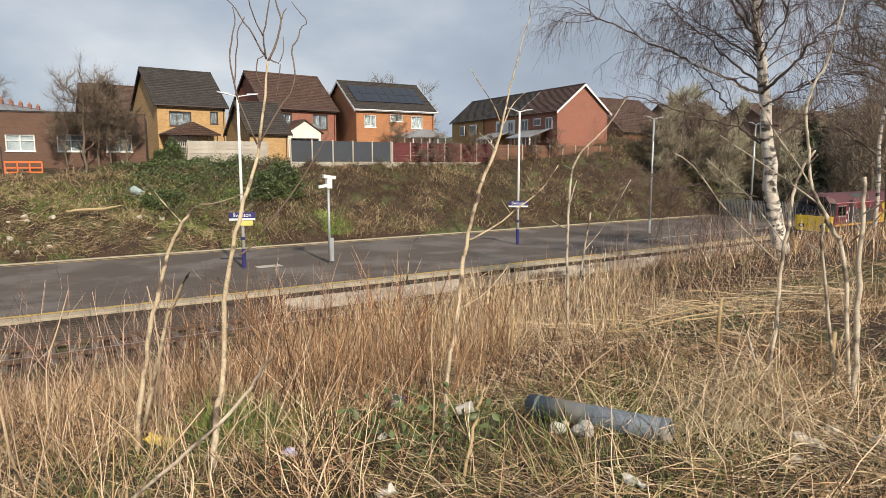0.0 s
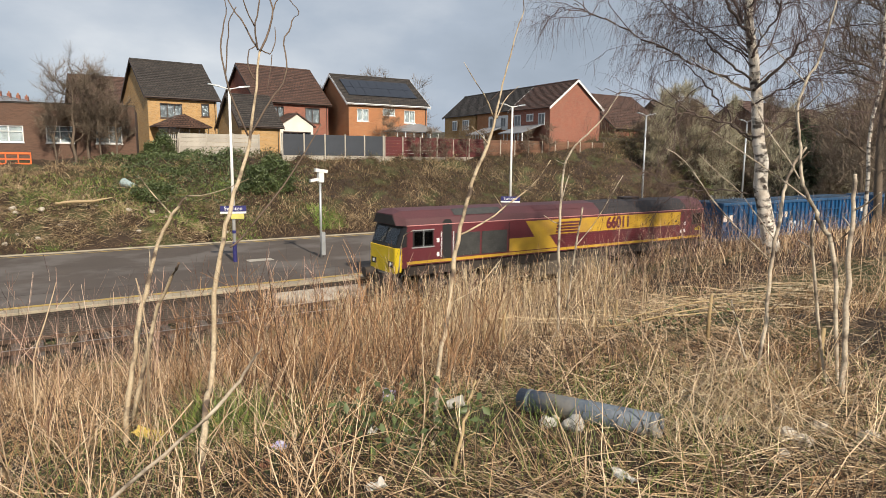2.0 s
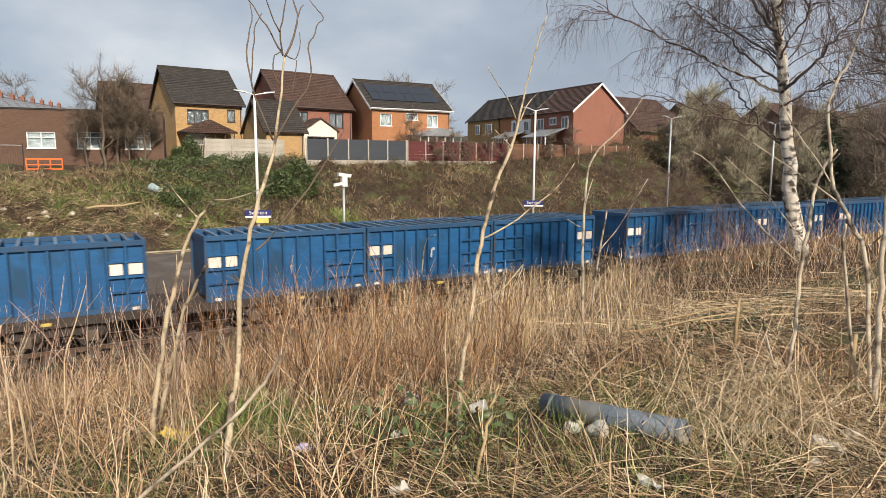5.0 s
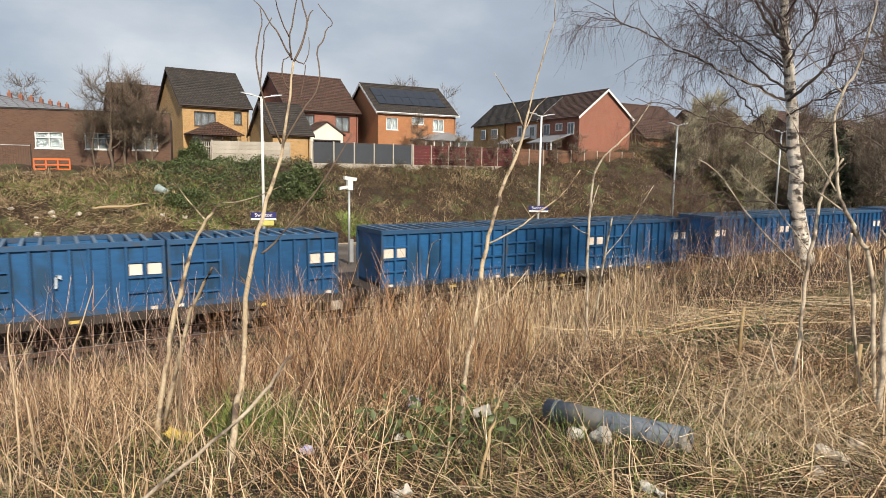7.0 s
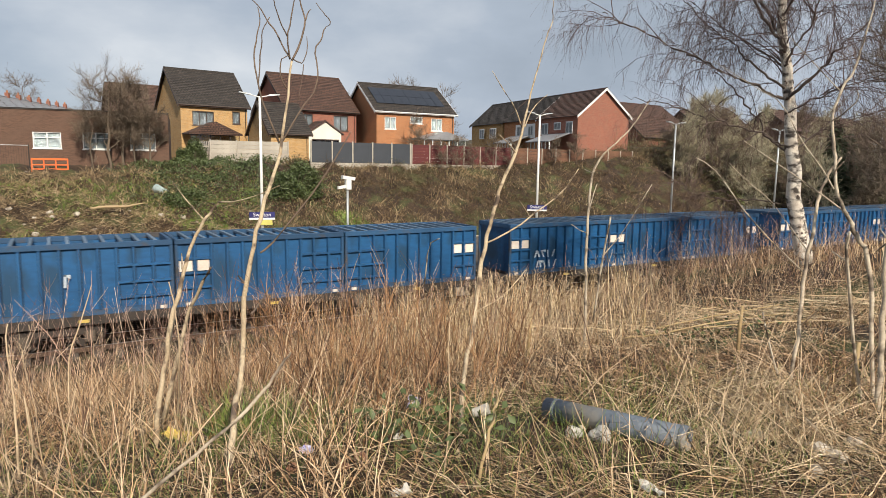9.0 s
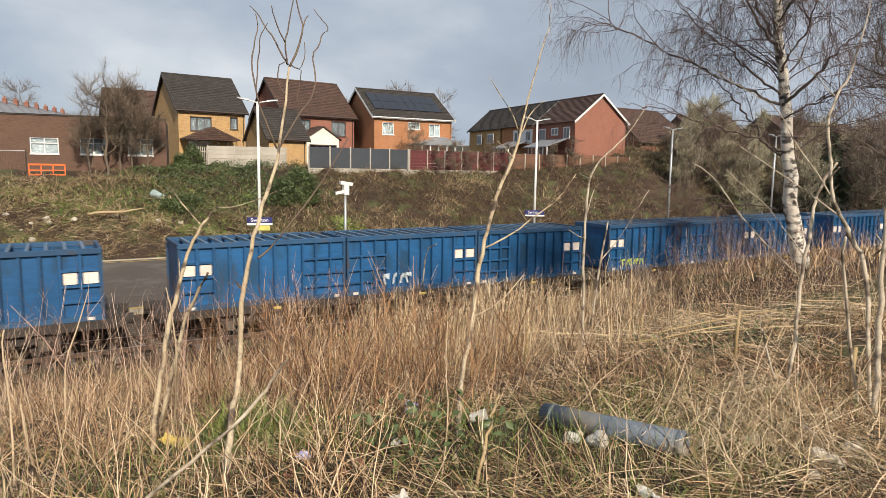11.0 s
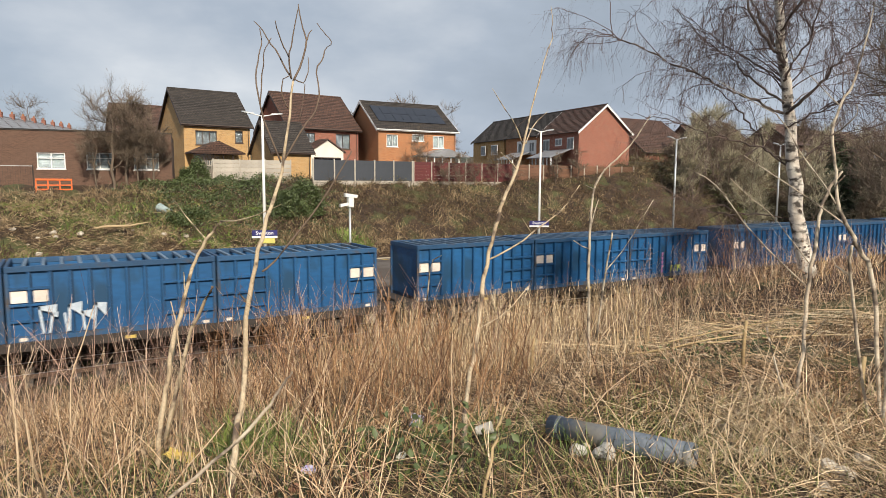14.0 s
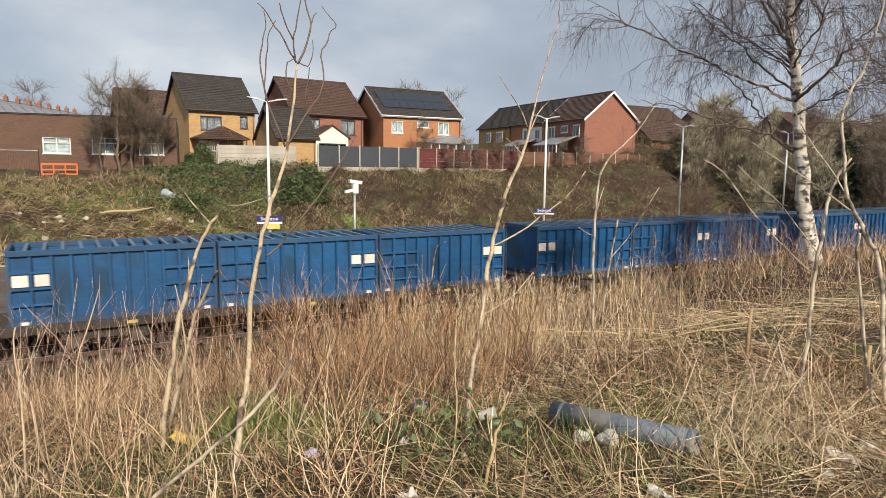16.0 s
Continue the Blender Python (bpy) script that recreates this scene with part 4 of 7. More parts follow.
h4c = house(pose(52.9, 72.3, GZ + 0.1) @ Matrix.Rotation(radians(84), 4, "Z") @ Matrix.Translation((0, -7.0, 0)), 9.0, 7.0, 5.7, 8.7, "buff", "tile_dark", "buff brick house with dark tiled roof", [], "upvc", group="houses behind the cutting")
for a, b, c, d in ((1.2, 3.0, 3.5, 4.9), (4.6, 6.0, 3.5, 4.9)):
    flank_window(h4c, a, b, c, d)
for hh_, y0, y1 in ((h4, 1.6, 6.2), (h4b, 2.0, 6.0)):
    con = part("conservatory", box(y0, y1, 7.31, 10.0, -0.4, 0.7), "upvc", hh_, "white conservatory with a pale slate roof")
    part("conservatory_roof", hull([(y0 - 0.2, 7.31, 3.6), (y1 + 0.2, 7.31, 3.6), (y0 - 0.2, 10.2, 2.6), (y1 + 0.2, 10.2, 2.6), (y0 - 0.2, 10.2, 2.7), (y1 + 0.2, 10.2, 2.7), (y0 - 0.2, 7.31, 3.7), (y1 + 0.2, 7.31, 3.7)]), "slate", con)
    for k in range(6):
        part("pane", box(y0 + (y1 - y0) * k / 6 + 0.05, y0 + (y1 - y0) * (k + 1) / 6 - 0.05, 9.9, 9.96, 0.75, 2.6), "glass", con)
        part("mullion", box(y0 + (y1 - y0) * k / 6 - 0.05, y0 + (y1 - y0) * k / 6 + 0.05, 9.86, 10.0, 0.7, 2.62), "upvc", con)
h5 = house(pose(66.5, 62.5, GZ + 1.0, 0, 0, 2), 12.0, 9.5, 4.7, 8.0, "red_brick", "tile_brown", "red brick house with a long brown tiled roof", [(2, 3.4, 2.6, 4.0, 1, False), (7, 8.4, 2.6, 4.0, 1, False)], "upvc")
h5b = house(pose(63.5, 57.0, GZ + 1.5, 0, 0, 2), 8.0, 6.5, 2.4, 5.0, "red_brick", "tile_brown", "low brick outbuilding with a brown tiled roof", [], "upvc", rows=12)
h6 = house(pose(7.0, 92.0, GZ, 0, 0, 3), 10.0, 9.0, 6.0, 9.8, "brown_brick", "tile_brown", "distant house with brown roof and half-timbered gable", [], "upvc")
gab = part("timbered_gable", plate([(7.2, 3.5), (10.2, 3.5), (10.2, 6.3), (8.7, 8.2), (7.2, 6.3)], 0.6), "cream", h6, "cream gable with dark timbers")
for k in range(4):
    part("timber", box(7.35 + 0.85 * k, 7.47 + 0.85 * k, -0.64, -0.605, 3.6, 6.4), "dark_frame", gab)
for k, (x, y) in enumerate(((72, 78), (86, 66), (100, 84), (94, 56), (112, 60))):
    house(pose(x, y, GZ + 0.6, 0, 0, (5, -8, 12, 2, -5)[k]), 11, 9, 5.2, 8.4, "brown_brick", "tile_brown", "distant brown brick house behind bare trees", [(2, 3.2, 3.0, 4.3, 0, False), (7, 8.2, 3.0, 4.3, 0, False)], "upvc", rows=10)

# flat-roofed brick building
hall = empty("flat_roofed_building", pose(-9.3, 58.3, 5.0, 0, 0, -9.5), "long brown brick flat-roofed building with white windows", "building")
wins = [(8.35, 10.2, 1.75, 2.95), (11.6, 13.4, 1.75, 3.0), (14.85, 16.65, 1.75, 3.05), (2.4, 4.5, 1.75, 3.05)]
part("front_wall", holed_wall(17.6, -0.6, 4.55, wins, 0.3), "brown_brick", hall)
part("side_wall", box(17.3, 17.6, 0.304, 9, -0.6, 4.55), "brown_brick", hall)
part("side_wall", box(0, 0.3, 0.304, 9, -0.6, 4.55), "brown_brick", hall)
part("back_wall", box(0.3, 17.3, 8.7, 9, -0.6, 4.55), "brown_brick", hall)
part("flat_roof", box(0.3, 17.3, 0.3, 8.7, 4.2, 4.4), "tile_dark", hall)
part("parapet_cap", box(-0.05, 17.65, -0.06, 0.36, 4.554, 4.66), "tile_dark", hall, "dark metal parapet cap")
for a, b, c, d in wins:
    w_ = window(hall, a, b, c, d, "upvc", 1, False, True)
    part("blind", box(a + 0.05, b - 0.05, 0.16, 0.18, c, d), "backing", w_, "pale roller blind")
part("wall_lamp", cyl((5.6, -0.08, 3.6), (5.6, 0, 3.6), 0.14, 0.14, 10), "sign_white", hall, "round white wall lamp")
part("downpipe", cyl((3.6, -0.06, -0.4), (3.6, -0.06, 4.4), 0.05, 0.05, 8), "black", hall)

# far terrace with chimneys
for k in range(11):
    t = house(pose(-9.39 + 1.599 * k, 126.26 + 4.295 * k, 7.80 + 0.043 * k, 0, 0, 69.6), 4.58, 7, 5.6, 8.9, "red_brick", "slate", "distant terraced house with wet slate roof and chimney", [], "upvc", rows=8, group="far terrace", low=-6)
    stack = part("chimney", box(0.1, 0.75, 3.2, 3.85, 8.2, 9.7), "red_brick", t, "red brick chimney stack")
    for j in range(3):
        part("chimney_pot", cyl((0.2 + 0.22 * j, 3.55, 9.7), (0.2 + 0.22 * j, 3.55, 10.1), 0.09, 0.07, 8), "orange_brick", stack)

# ---- fences along the cutting ----
FY = 51.0


def fence_run(x0, n, y, z, pitch, panel_mat, label, height=1.72, slats=0, y1=None, group="garden fences"):
    f = empty("garden_fence", pose(x0, y, z), label, "fence", group)
    if y1 is not None:
        f.rotation_euler = (0, 0, math.atan2(y1 - y, n * pitch))
    post = bay = None
    for k in range(n + 1):
        p = part("post", post or box(-0.055, 0.055, -0.055, 0.055, -0.6, height + 0.32, bevel=0.012), "concrete", f, "pale concrete post")
        post = post or p.data
        p.location = (pitch * k, 0, 0)
    for k in range(n):
        if slats:
            for j in range(slats):
                p = part("board", bay or box(0.06, pitch - 0.06, -0.03, 0.03, 0.0, height / slats - 0.012, bevel=0.006), panel_mat, f)
                bay = bay or p.data
                p.location = (pitch * k, 0, 0.26 + height / slats * j)
        else:
            p = part("panel", bay or box(0.06, pitch - 0.06, -0.02, 0.02, 0.26, height + 0.24, bevel=0.006), panel_mat, f)
            bay = bay or p.data
            p.location = (pitch * k, 0, 0)
    gb = None
    for k in range(n):
        p = part("gravel_board", gb or box(0.06, pitch - 0.06, -0.028, 0.028, -0.35, 0.25), "concrete", f, "concrete gravel board")
        gb = gb or p.data
        p.location = (pitch * k, 0, 0)
    return f


fence_run(18.15, 5, FY, 5.75, 1.83, "anthracite", "anthracite grey panel fence with concrete posts")
fence_run(27.45, 6, FY, 5.72, 1.83, "oxblood", "dark red panel fence with concrete posts", slats=6)
fence_run(38.6, 9, FY, 5.70, 1.83, "brown_board", "brown boarded fence half hidden by bare shrubs", slats=6)
fence_run(11.4, 3, 56.4, 5.72, 2.1, "concrete", "weathered concrete panel fence", slats=5, y1=54.9)
gate = empty("metal_gate", pose(10.5, 56.4, 5.75), "narrow upright railings at the end of the concrete fence", "gate")
for k in range(6):
    part("bar", box(0.15 * k, 0.15 * k + 0.06, -0.02, 0.02, 0, 1.85), "concrete", gate)
part("rail", box(0, 0.82, 0.02, 0.06, 0.3, 0.4), "concrete", gate)
part("rail", box(0, 0.82, 0.02, 0.06, 1.4, 1.5), "concrete", gate)
barrier = empty("plastic_barrier", pose(-1.2, 54.4, 5.0, 0, 0, -8), "bright orange plastic pedestrian barrier", "barrier")
part("top_rail", box(0, 2.3, -0.03, 0.03, 0.88, 1.02, bevel=0.02), "orange_plastic", barrier)
part("bottom_rail", box(0, 2.3, -0.03, 0.03, 0.18, 0.3, bevel=0.02), "orange_plastic", barrier)
part("mid_rail", box(0.08, 2.22, -0.03, 0.03, 0.52, 0.6), "orange_plastic", barrier)
for x in (0, 0.74, 1.48, 2.22):
    part("upright", box(x, x + 0.08, -0.028, 0.028, 0, 0.88), "orange_plastic", barrier)
mesh_fence = empty("mesh_fence", pose(-8.5, 54.6, 4.9), "dark wire mesh fence in front of the brick building", "fence")
for k in range(4):
    part("post", cyl((2.4 * k, 0, -0.3), (2.4 * k, 0, 2.1), 0.04, 0.04, 6), "grime", mesh_fence)
for z in (0.15, 2.0):
    part("rail", cyl((0, 0, z), (7.2, 0, z), 0.025, 0.025, 6), "galv", mesh_fence)
wires = bmesh.new()
for k in range(48):
    box(0.15 * k, 0.15 * k + 0.012, -0.006, 0.006, 0.15, 2.0, wires)
part("mesh", wires, "grime", mesh_fence)


# ---- train ----
SPEED, GAIN, START = 16.8855, 0.01506, 46.75        # metres a second, half its gain in a second; nose at the start
MOVING = []


def rolling(ob, s):
    """Puts a thing in the train, s metres behind the nose."""
    MOVING.append((ob, START + s))


def run(t):
    """Metres gone by the time t."""
    return SPEED * t + GAIN * t * t


def wheelset(parent, x, r=0.42):
    w = part("wheelset", cyl((0, -0.72, 0), (0, 0.72, 0), 0.08, 0.08, 8), "grime", parent)
    w.location = (x, 0, r)
    for y in (-0.75, 0.75):
        part("wheel", cyl((0, y - 0.06, 0), (0, y + 0.06, 0), r, r, 20), "grime", w)
        part("wheel_tread", cyl((0, y - 0.03, 0), (0, y + 0.03, 0), r + 0.02, r + 0.02, 20), "rail_top", w, "polished tread")
    return w


def bogie(parent, x, axles, r=0.42):
    b = part("bogie", hull([(x + a, sy, z) for a, z in ((axles[0] - 0.5, 0.5), (axles[-1] + 0.5, 0.5), (axles[0] - 0.3, 0.75), (axles[-1] + 0.3, 0.75)) for sy in (-1.08, -0.98)]), "grime", parent)
    part("side_frame", hull([(x + a, sy, z) for a, z in ((axles[0] - 0.5, 0.5), (axles[-1] + 0.5, 0.5), (axles[0] - 0.3, 0.75), (axles[-1] + 0.3, 0.75)) for sy in (0.98, 1.08)]), "grime", b)
    part("bolster", box(x - 0.2, x + 0.2, -1.0, 1.0, 0.5, 0.8), "grime", b)
    for a in axles:
        part("axle_box", box(x + a - 0.16, x + a + 0.16, -1.2, -1.09, r - 0.16, r + 0.2, bevel=0.03), "tank", b)
        part("spring", cyl((x + a + 0.28, -1.03, 0.4), (x + a + 0.28, -1.03, 0.62), 0.09, 0.09, 8), "grime", b)
    for a in axles:
        wheelset(parent, x + a, r)
    return b


def locomotive():
    L, W = 20.8, 1.33
    o = empty("locomotive", pose(0, TRACK_Y, 0), "maroon and gold diesel freight locomotive with yellow nose", "locomotive")
    sec = [(-W, 1.55), (-W, 3.2), (-1.16, 3.5), (-0.78, 3.8), (0, 3.88), (0.78, 3.8), (1.16, 3.5), (W, 3.2), (W, 1.55)]
    lower = [(-W, 1.55), (-W, 3.2), (W, 3.2), (W, 1.55)]

    def prism(s_, x0, x1):
        bm = plate([(p[0], p[1]) for p in s_], x1 - x0)
        bm.transform(Matrix.Rotation(radians(90), 4, "Z"))
        return shift(bm, x0, 0, 0)

    part("body_shell", prism(lower, 0.45, L - 0.45), "maroon", o)
    roof_sec = [(-W, 3.204), (-1.16, 3.5), (-0.78, 3.8), (0, 3.88), (0.78, 3.8), (1.16, 3.5), (W, 3.204)]
    part("roof", prism(roof_sec, 0.45, 11.8), "maroon_roof", o, "dusty maroon roof")
    part("roof", prism(roof_sec, 11.802, 18.8), "soot", o, "soot-blackened roof over the exhaust")
    part("roof", prism(roof_sec, 18.802, L - 0.45), "maroon_roof", o)
    for k, (a, b) in enumerate(((2.95, 5.6),)):
        bm = hull([(x, y, z) for x in (a, b) for y, z in ((-1.12, 3.56), (-0.82, 3.79), (-1.10, 3.58), (-0.80, 3.81))])
        part("roof_grille", bm, "grille", o, "dark roof grille")
    for a, b in ((7.6, 9.0), (9.05, 10.5), (12.6, 14.2)):
        part("roof_hatch", hull([(x, y, z) for x in (a, b) for y, z in ((-1.08, 3.585), (-0.84, 3.775), (-1.06, 3.61), (-0.82, 3.80))]), "maroon_roof" if a < 11 else "soot", o)
    part("exhaust", box(14.8, 16.0, -0.3, 0.3, 3.86, 3.98, bevel=0.03), "soot", o)
    # cabs at both ends
    for sgn, x0 in ((1, 0.0), (-1, L)):
        def X(a):
            return x0 + sgn * a
        cab = part("nose", hull([(X(a), y, z) for a, hw, z in ((0.0, 1.08, 1.2), (0.0, 1.08, 2.28), (0.2, W - 0.004, 1.4), (0.2, W - 0.004, 2.3), (0.15, 1.3, 1.3)) for y in (-hw, hw)]), "warning", o, "yellow warning nose")
        part("cab_corner", box(min(X(0.204), X(0.449)), max(X(0.204), X(0.449)), -W, W, 1.45, 2.335), "maroon", cab, "maroon cab corner")
        part("windscreen_frame", hull([(X(a), y, z) for a, hw, z in ((0.06, 1.08, 2.285), (0.2, W - 0.006, 2.305), (0.45, W - 0.002, 2.345), (0.40, 1.12, 3.2), (0.452, W - 0.002, 3.19)) for y in (-hw, hw)]), "black", cab, "black windscreen surround")
        part("hood", hull([(X(a), y, z) for a, hw, z in ((0.1, 1.02, 3.22), (0.1, 0.72, 3.66), (0.45, W, 3.204), (0.45, 1.16, 3.5), (0.45, 0.78, 3.8), (0.45, 0.0, 3.88)) for y in (-hw, hw)]), "maroon_roof", cab)
        part("hood_front", hull([(X(a), y, z) for a, hw, z in ((0.085, 0.98, 3.24), (0.085, 0.7, 3.62), (0.1, 0.98, 3.24), (0.1, 0.7, 3.62)) for y in (-hw, hw)]), "black", cab, "black front of the roof hood")
        for y0, y1 in ((-1.0, -0.06), (0.06, 1.0)):
            sl = (0.40 - 0.06) / (3.2 - 2.285)
            part("windscreen", hull([(X(0.06 + sl * (z - 2.285) - d), y, z) for z in (2.42, 3.06) for y in (y0, y1) for d in (0.004, 0.02)]), "dark_glass", cab, "tinted windscreen")
        for y in (-0.75, 0.75):
            part("lamp_cluster", box(X(-0.02) if sgn > 0 else X(0.02), X(0.02) if sgn > 0 else X(-0.02), y - 0.2, y + 0.2, 1.45, 1.7), "black", cab, "dark lamp cluster")
            part("headlight", cyl((X(-0.03), y, 1.58), (X(0.0), y, 1.58), 0.08, 0.08, 12), "sign_white", cab, "round headlight")
            part("buffer", cyl((X(-0.45), y * 1.13, 1.05), (X(0.1), y * 1.13, 1.05), 0.22, 0.2, 14), "grime", cab)
        part("buffer_beam", box(min(X(0.02), X(0.25)), max(X(0.02), X(0.25)), -1.2, 1.2, 0.55, 0.995), "grime", cab)
        part("snow_plough", hull([(X(a), y, z) for a, z in ((-0.1, 0.2), (0.1, 0.25), (0.1, 0.6), (-0.02, 0.6)) for y in (-1.1, 1.1)]), "grime", cab)
    side = -W
    dy = 0.006

    def panel(name, pts, material, label="", t=dy, y=side):
        return part(name, shift(plate(pts, t), 0, y - 0.001, 0), material, o, label)

    panel("gold_band", [(6.85, 3.12), (18.25, 3.12), (18.25, 2.4), (8.35, 2.4), (8.93, 1.76), (5.9, 1.76), (5.9, 2.36), (7.42, 2.36)], "gold", "gold side band with a slanted end")
    for k in range(13):
        z = 1.82 + 0.1 * k
        a = 9.0 if z < 2.4 else 8.0
        part("louvre", box(a, 17.2, side - 0.02, side - 0.007, z, z + 0.022), "gold" if z >= 2.4 else "maroon", o)
    panel("stripe", [(0.45, 1.72), (L - 0.45, 1.72), (L - 0.45, 1.6), (0.45, 1.6)], "gold", "gold sill stripe", 0.012)
    panel("red_line", [(0.45, 3.24), (L - 0.45, 3.24), (L - 0.45, 3.205), (0.45, 3.205)], "pink_line", "thin pale red line", 0.01)
    win = panel("cab_window", [(0.72, 2.32), (1.74, 2.32), (1.74, 3.0), (0.72, 3.0)], "black", "sliding cab side window", 0.02)
    for a in (0.78, 1.27):
        part("pane", box(a, a + 0.42, side - 0.03, side - 0.023, 2.38, 2.94), "dark_glass", win)
    for a, b, c, d in ((0.68, 1.78, 2.27, 2.32), (0.68, 1.78, 3.0, 3.04), (1.225, 1.25, 2.32, 3.0)):
        part("frame_bar", box(a, b, side - 0.035, side - 0.002, c, d), "galv", win)
    win = panel("cab_window", [(19.35, 2.36), (20.2, 2.36), (20.2, 3.0), (19.35, 3.0)], "black", "sliding cab side window", 0.02)
    part("pane", box(19.4, 20.15, side - 0.03, side - 0.023, 2.42, 2.95), "dark_glass", win)
    panel("door_recess", [(2.2, 1.72), (2.68, 1.72), (2.68, 3.3), (2.58, 3.42), (2.3, 3.42), (2.2, 3.3)], "black", "dark recessed cab door", 0.008)
    for x in (2.12, 2.74):
        part("handrail", cyl((x, side - 0.05, 1.8), (x, side - 0.05, 2.9), 0.018, 0.018, 6), "sign_white", o, "white handrail")
    for a, b in ((2.85, 4.2), (4.3, 5.75)):
        g = panel("grille", [(a, 1.78), (b, 1.78), (b, 2.8), (a, 2.8)], "grille", "dark air intake grille", 0.012)
        for k in range(10):
            part("slat", box(a + 0.03, b - 0.03, side - 0.022, side - 0.014, 1.82 + 0.1 * k, 1.86 + 0.1 * k), "grille", g)
    panel("door_seam", [(5.85, 1.74), (5.875, 1.74), (5.875, 3.15), (5.85, 3.15)], "black")
    panel("battery_box_door", [(17.5, 2.42), (18.15, 2.42), (18.15, 3.08), (17.5, 3.08)], "gold", "", 0.03)
    part("latch", box(17.75, 17.9, side - 0.045, side - 0.03, 2.55, 2.7), "black", o)
    panel("crest", [(19.65, 2.0), (20.15, 2.0), (20.25, 2.12), (20.0, 2.24), (19.75, 2.22), (19.6, 2.1)], "warning", "small yellow crest")
    for x, z in ((1.92, 2.45), (1.92, 1.85), (18.6, 2.35), (18.6, 1.95), (18.3, 1.9)):
        part("label_plate", box(x, x + 0.12, side - 0.012, side - 0.002, z, z + 0.18), "sign_white", o)
    # four plain bars stand for the operator's mark
    for k in range(4):
        z0 = 2.47 + 0.145 * k
        part("operator_mark", plate([(8.74 + 0.03 * k, z0), (10.2 + 0.03 * k, z0), (10.22 + 0.03 * k, z0 + 0.09), (8.76 + 0.03 * k, z0 + 0.09)], 0.006), "maroon", o, "plain maroon bar").location = (0, side - 0.026, 0)
    writing("fleet_number", "66011", 0.80, "maroon", o, pose(13.15, side - 0.032, 2.76, 90), 1.62, 0.022)
    # underframe
    part("underframe", box(0.5, L - 0.5, -1.2, 1.2, 1.1, 1.55), "grime", o)
    part("fuel_tank", box(7.4, 12.6, -1.25, 1.25, 0.35, 1.095, bevel=0.1), "tank", o, "dusty fuel tank")
    part("air_tank", cyl((5.9, -1.1, 0.85), (7.2, -1.1, 0.85), 0.22, 0.22, 12), "tank", o)
    part("step", box(2.2, 2.7, -1.3, -1.1, 0.55, 0.62), "grime", o)
    bogie(o, 3.9, (-2.0, 0.0, 2.0), 0.53)
    bogie(o, 16.8, (-2.0, 0.0, 2.0), 0.53)
    return o


def flat_wagon():
    o = empty("flat_wagon", pose(0, TRACK_Y, 0), "grimy flat container wagon on two bogies", "wagon", "wagons of the train")
    for y in (-1.28, 1.16):
        part("solebar", box(-0.55, 18.85, y, y + 0.12, 0.84, 1.125), "grime", o)
    part("deck", box(-0.55, 18.85, -1.15, 1.15, 1.0, 1.125), "grime", o)
    for x in (-0.65, 18.85):
        part("headstock", box(x, x + 0.1, -1.28, 1.28, 0.8, 1.16), "grime", o)
        for y in (-0.87, 0.87):
            d = -0.22 if x < 0 else 0.32
            part("buffer", cyl((x, y, 1.02), (x + d, y, 1.02), 0.17, 0.19, 12), "grime", o)
    for x in (3.2, 9.3, 15.2):
        part("marking_plate", box(x, x + 0.3, -1.3, -1.284, 0.92, 1.02), "litter_yellow", o, "faded yellow marking plate")
    part("brake_gear", box(6.5, 12, -0.4, 0.4, 0.55, 0.99), "grime", o)
    part("hand_brake", cyl((12.8, -1.32, 0.78), (12.8, -1.26, 0.78), 0.24, 0.24, 14), "tank", o, "hand brake wheel")
    bogie(o, 2.6, (-0.9, 0.9))
    bogie(o, 15.7, (-0.9, 0.9))
    return o


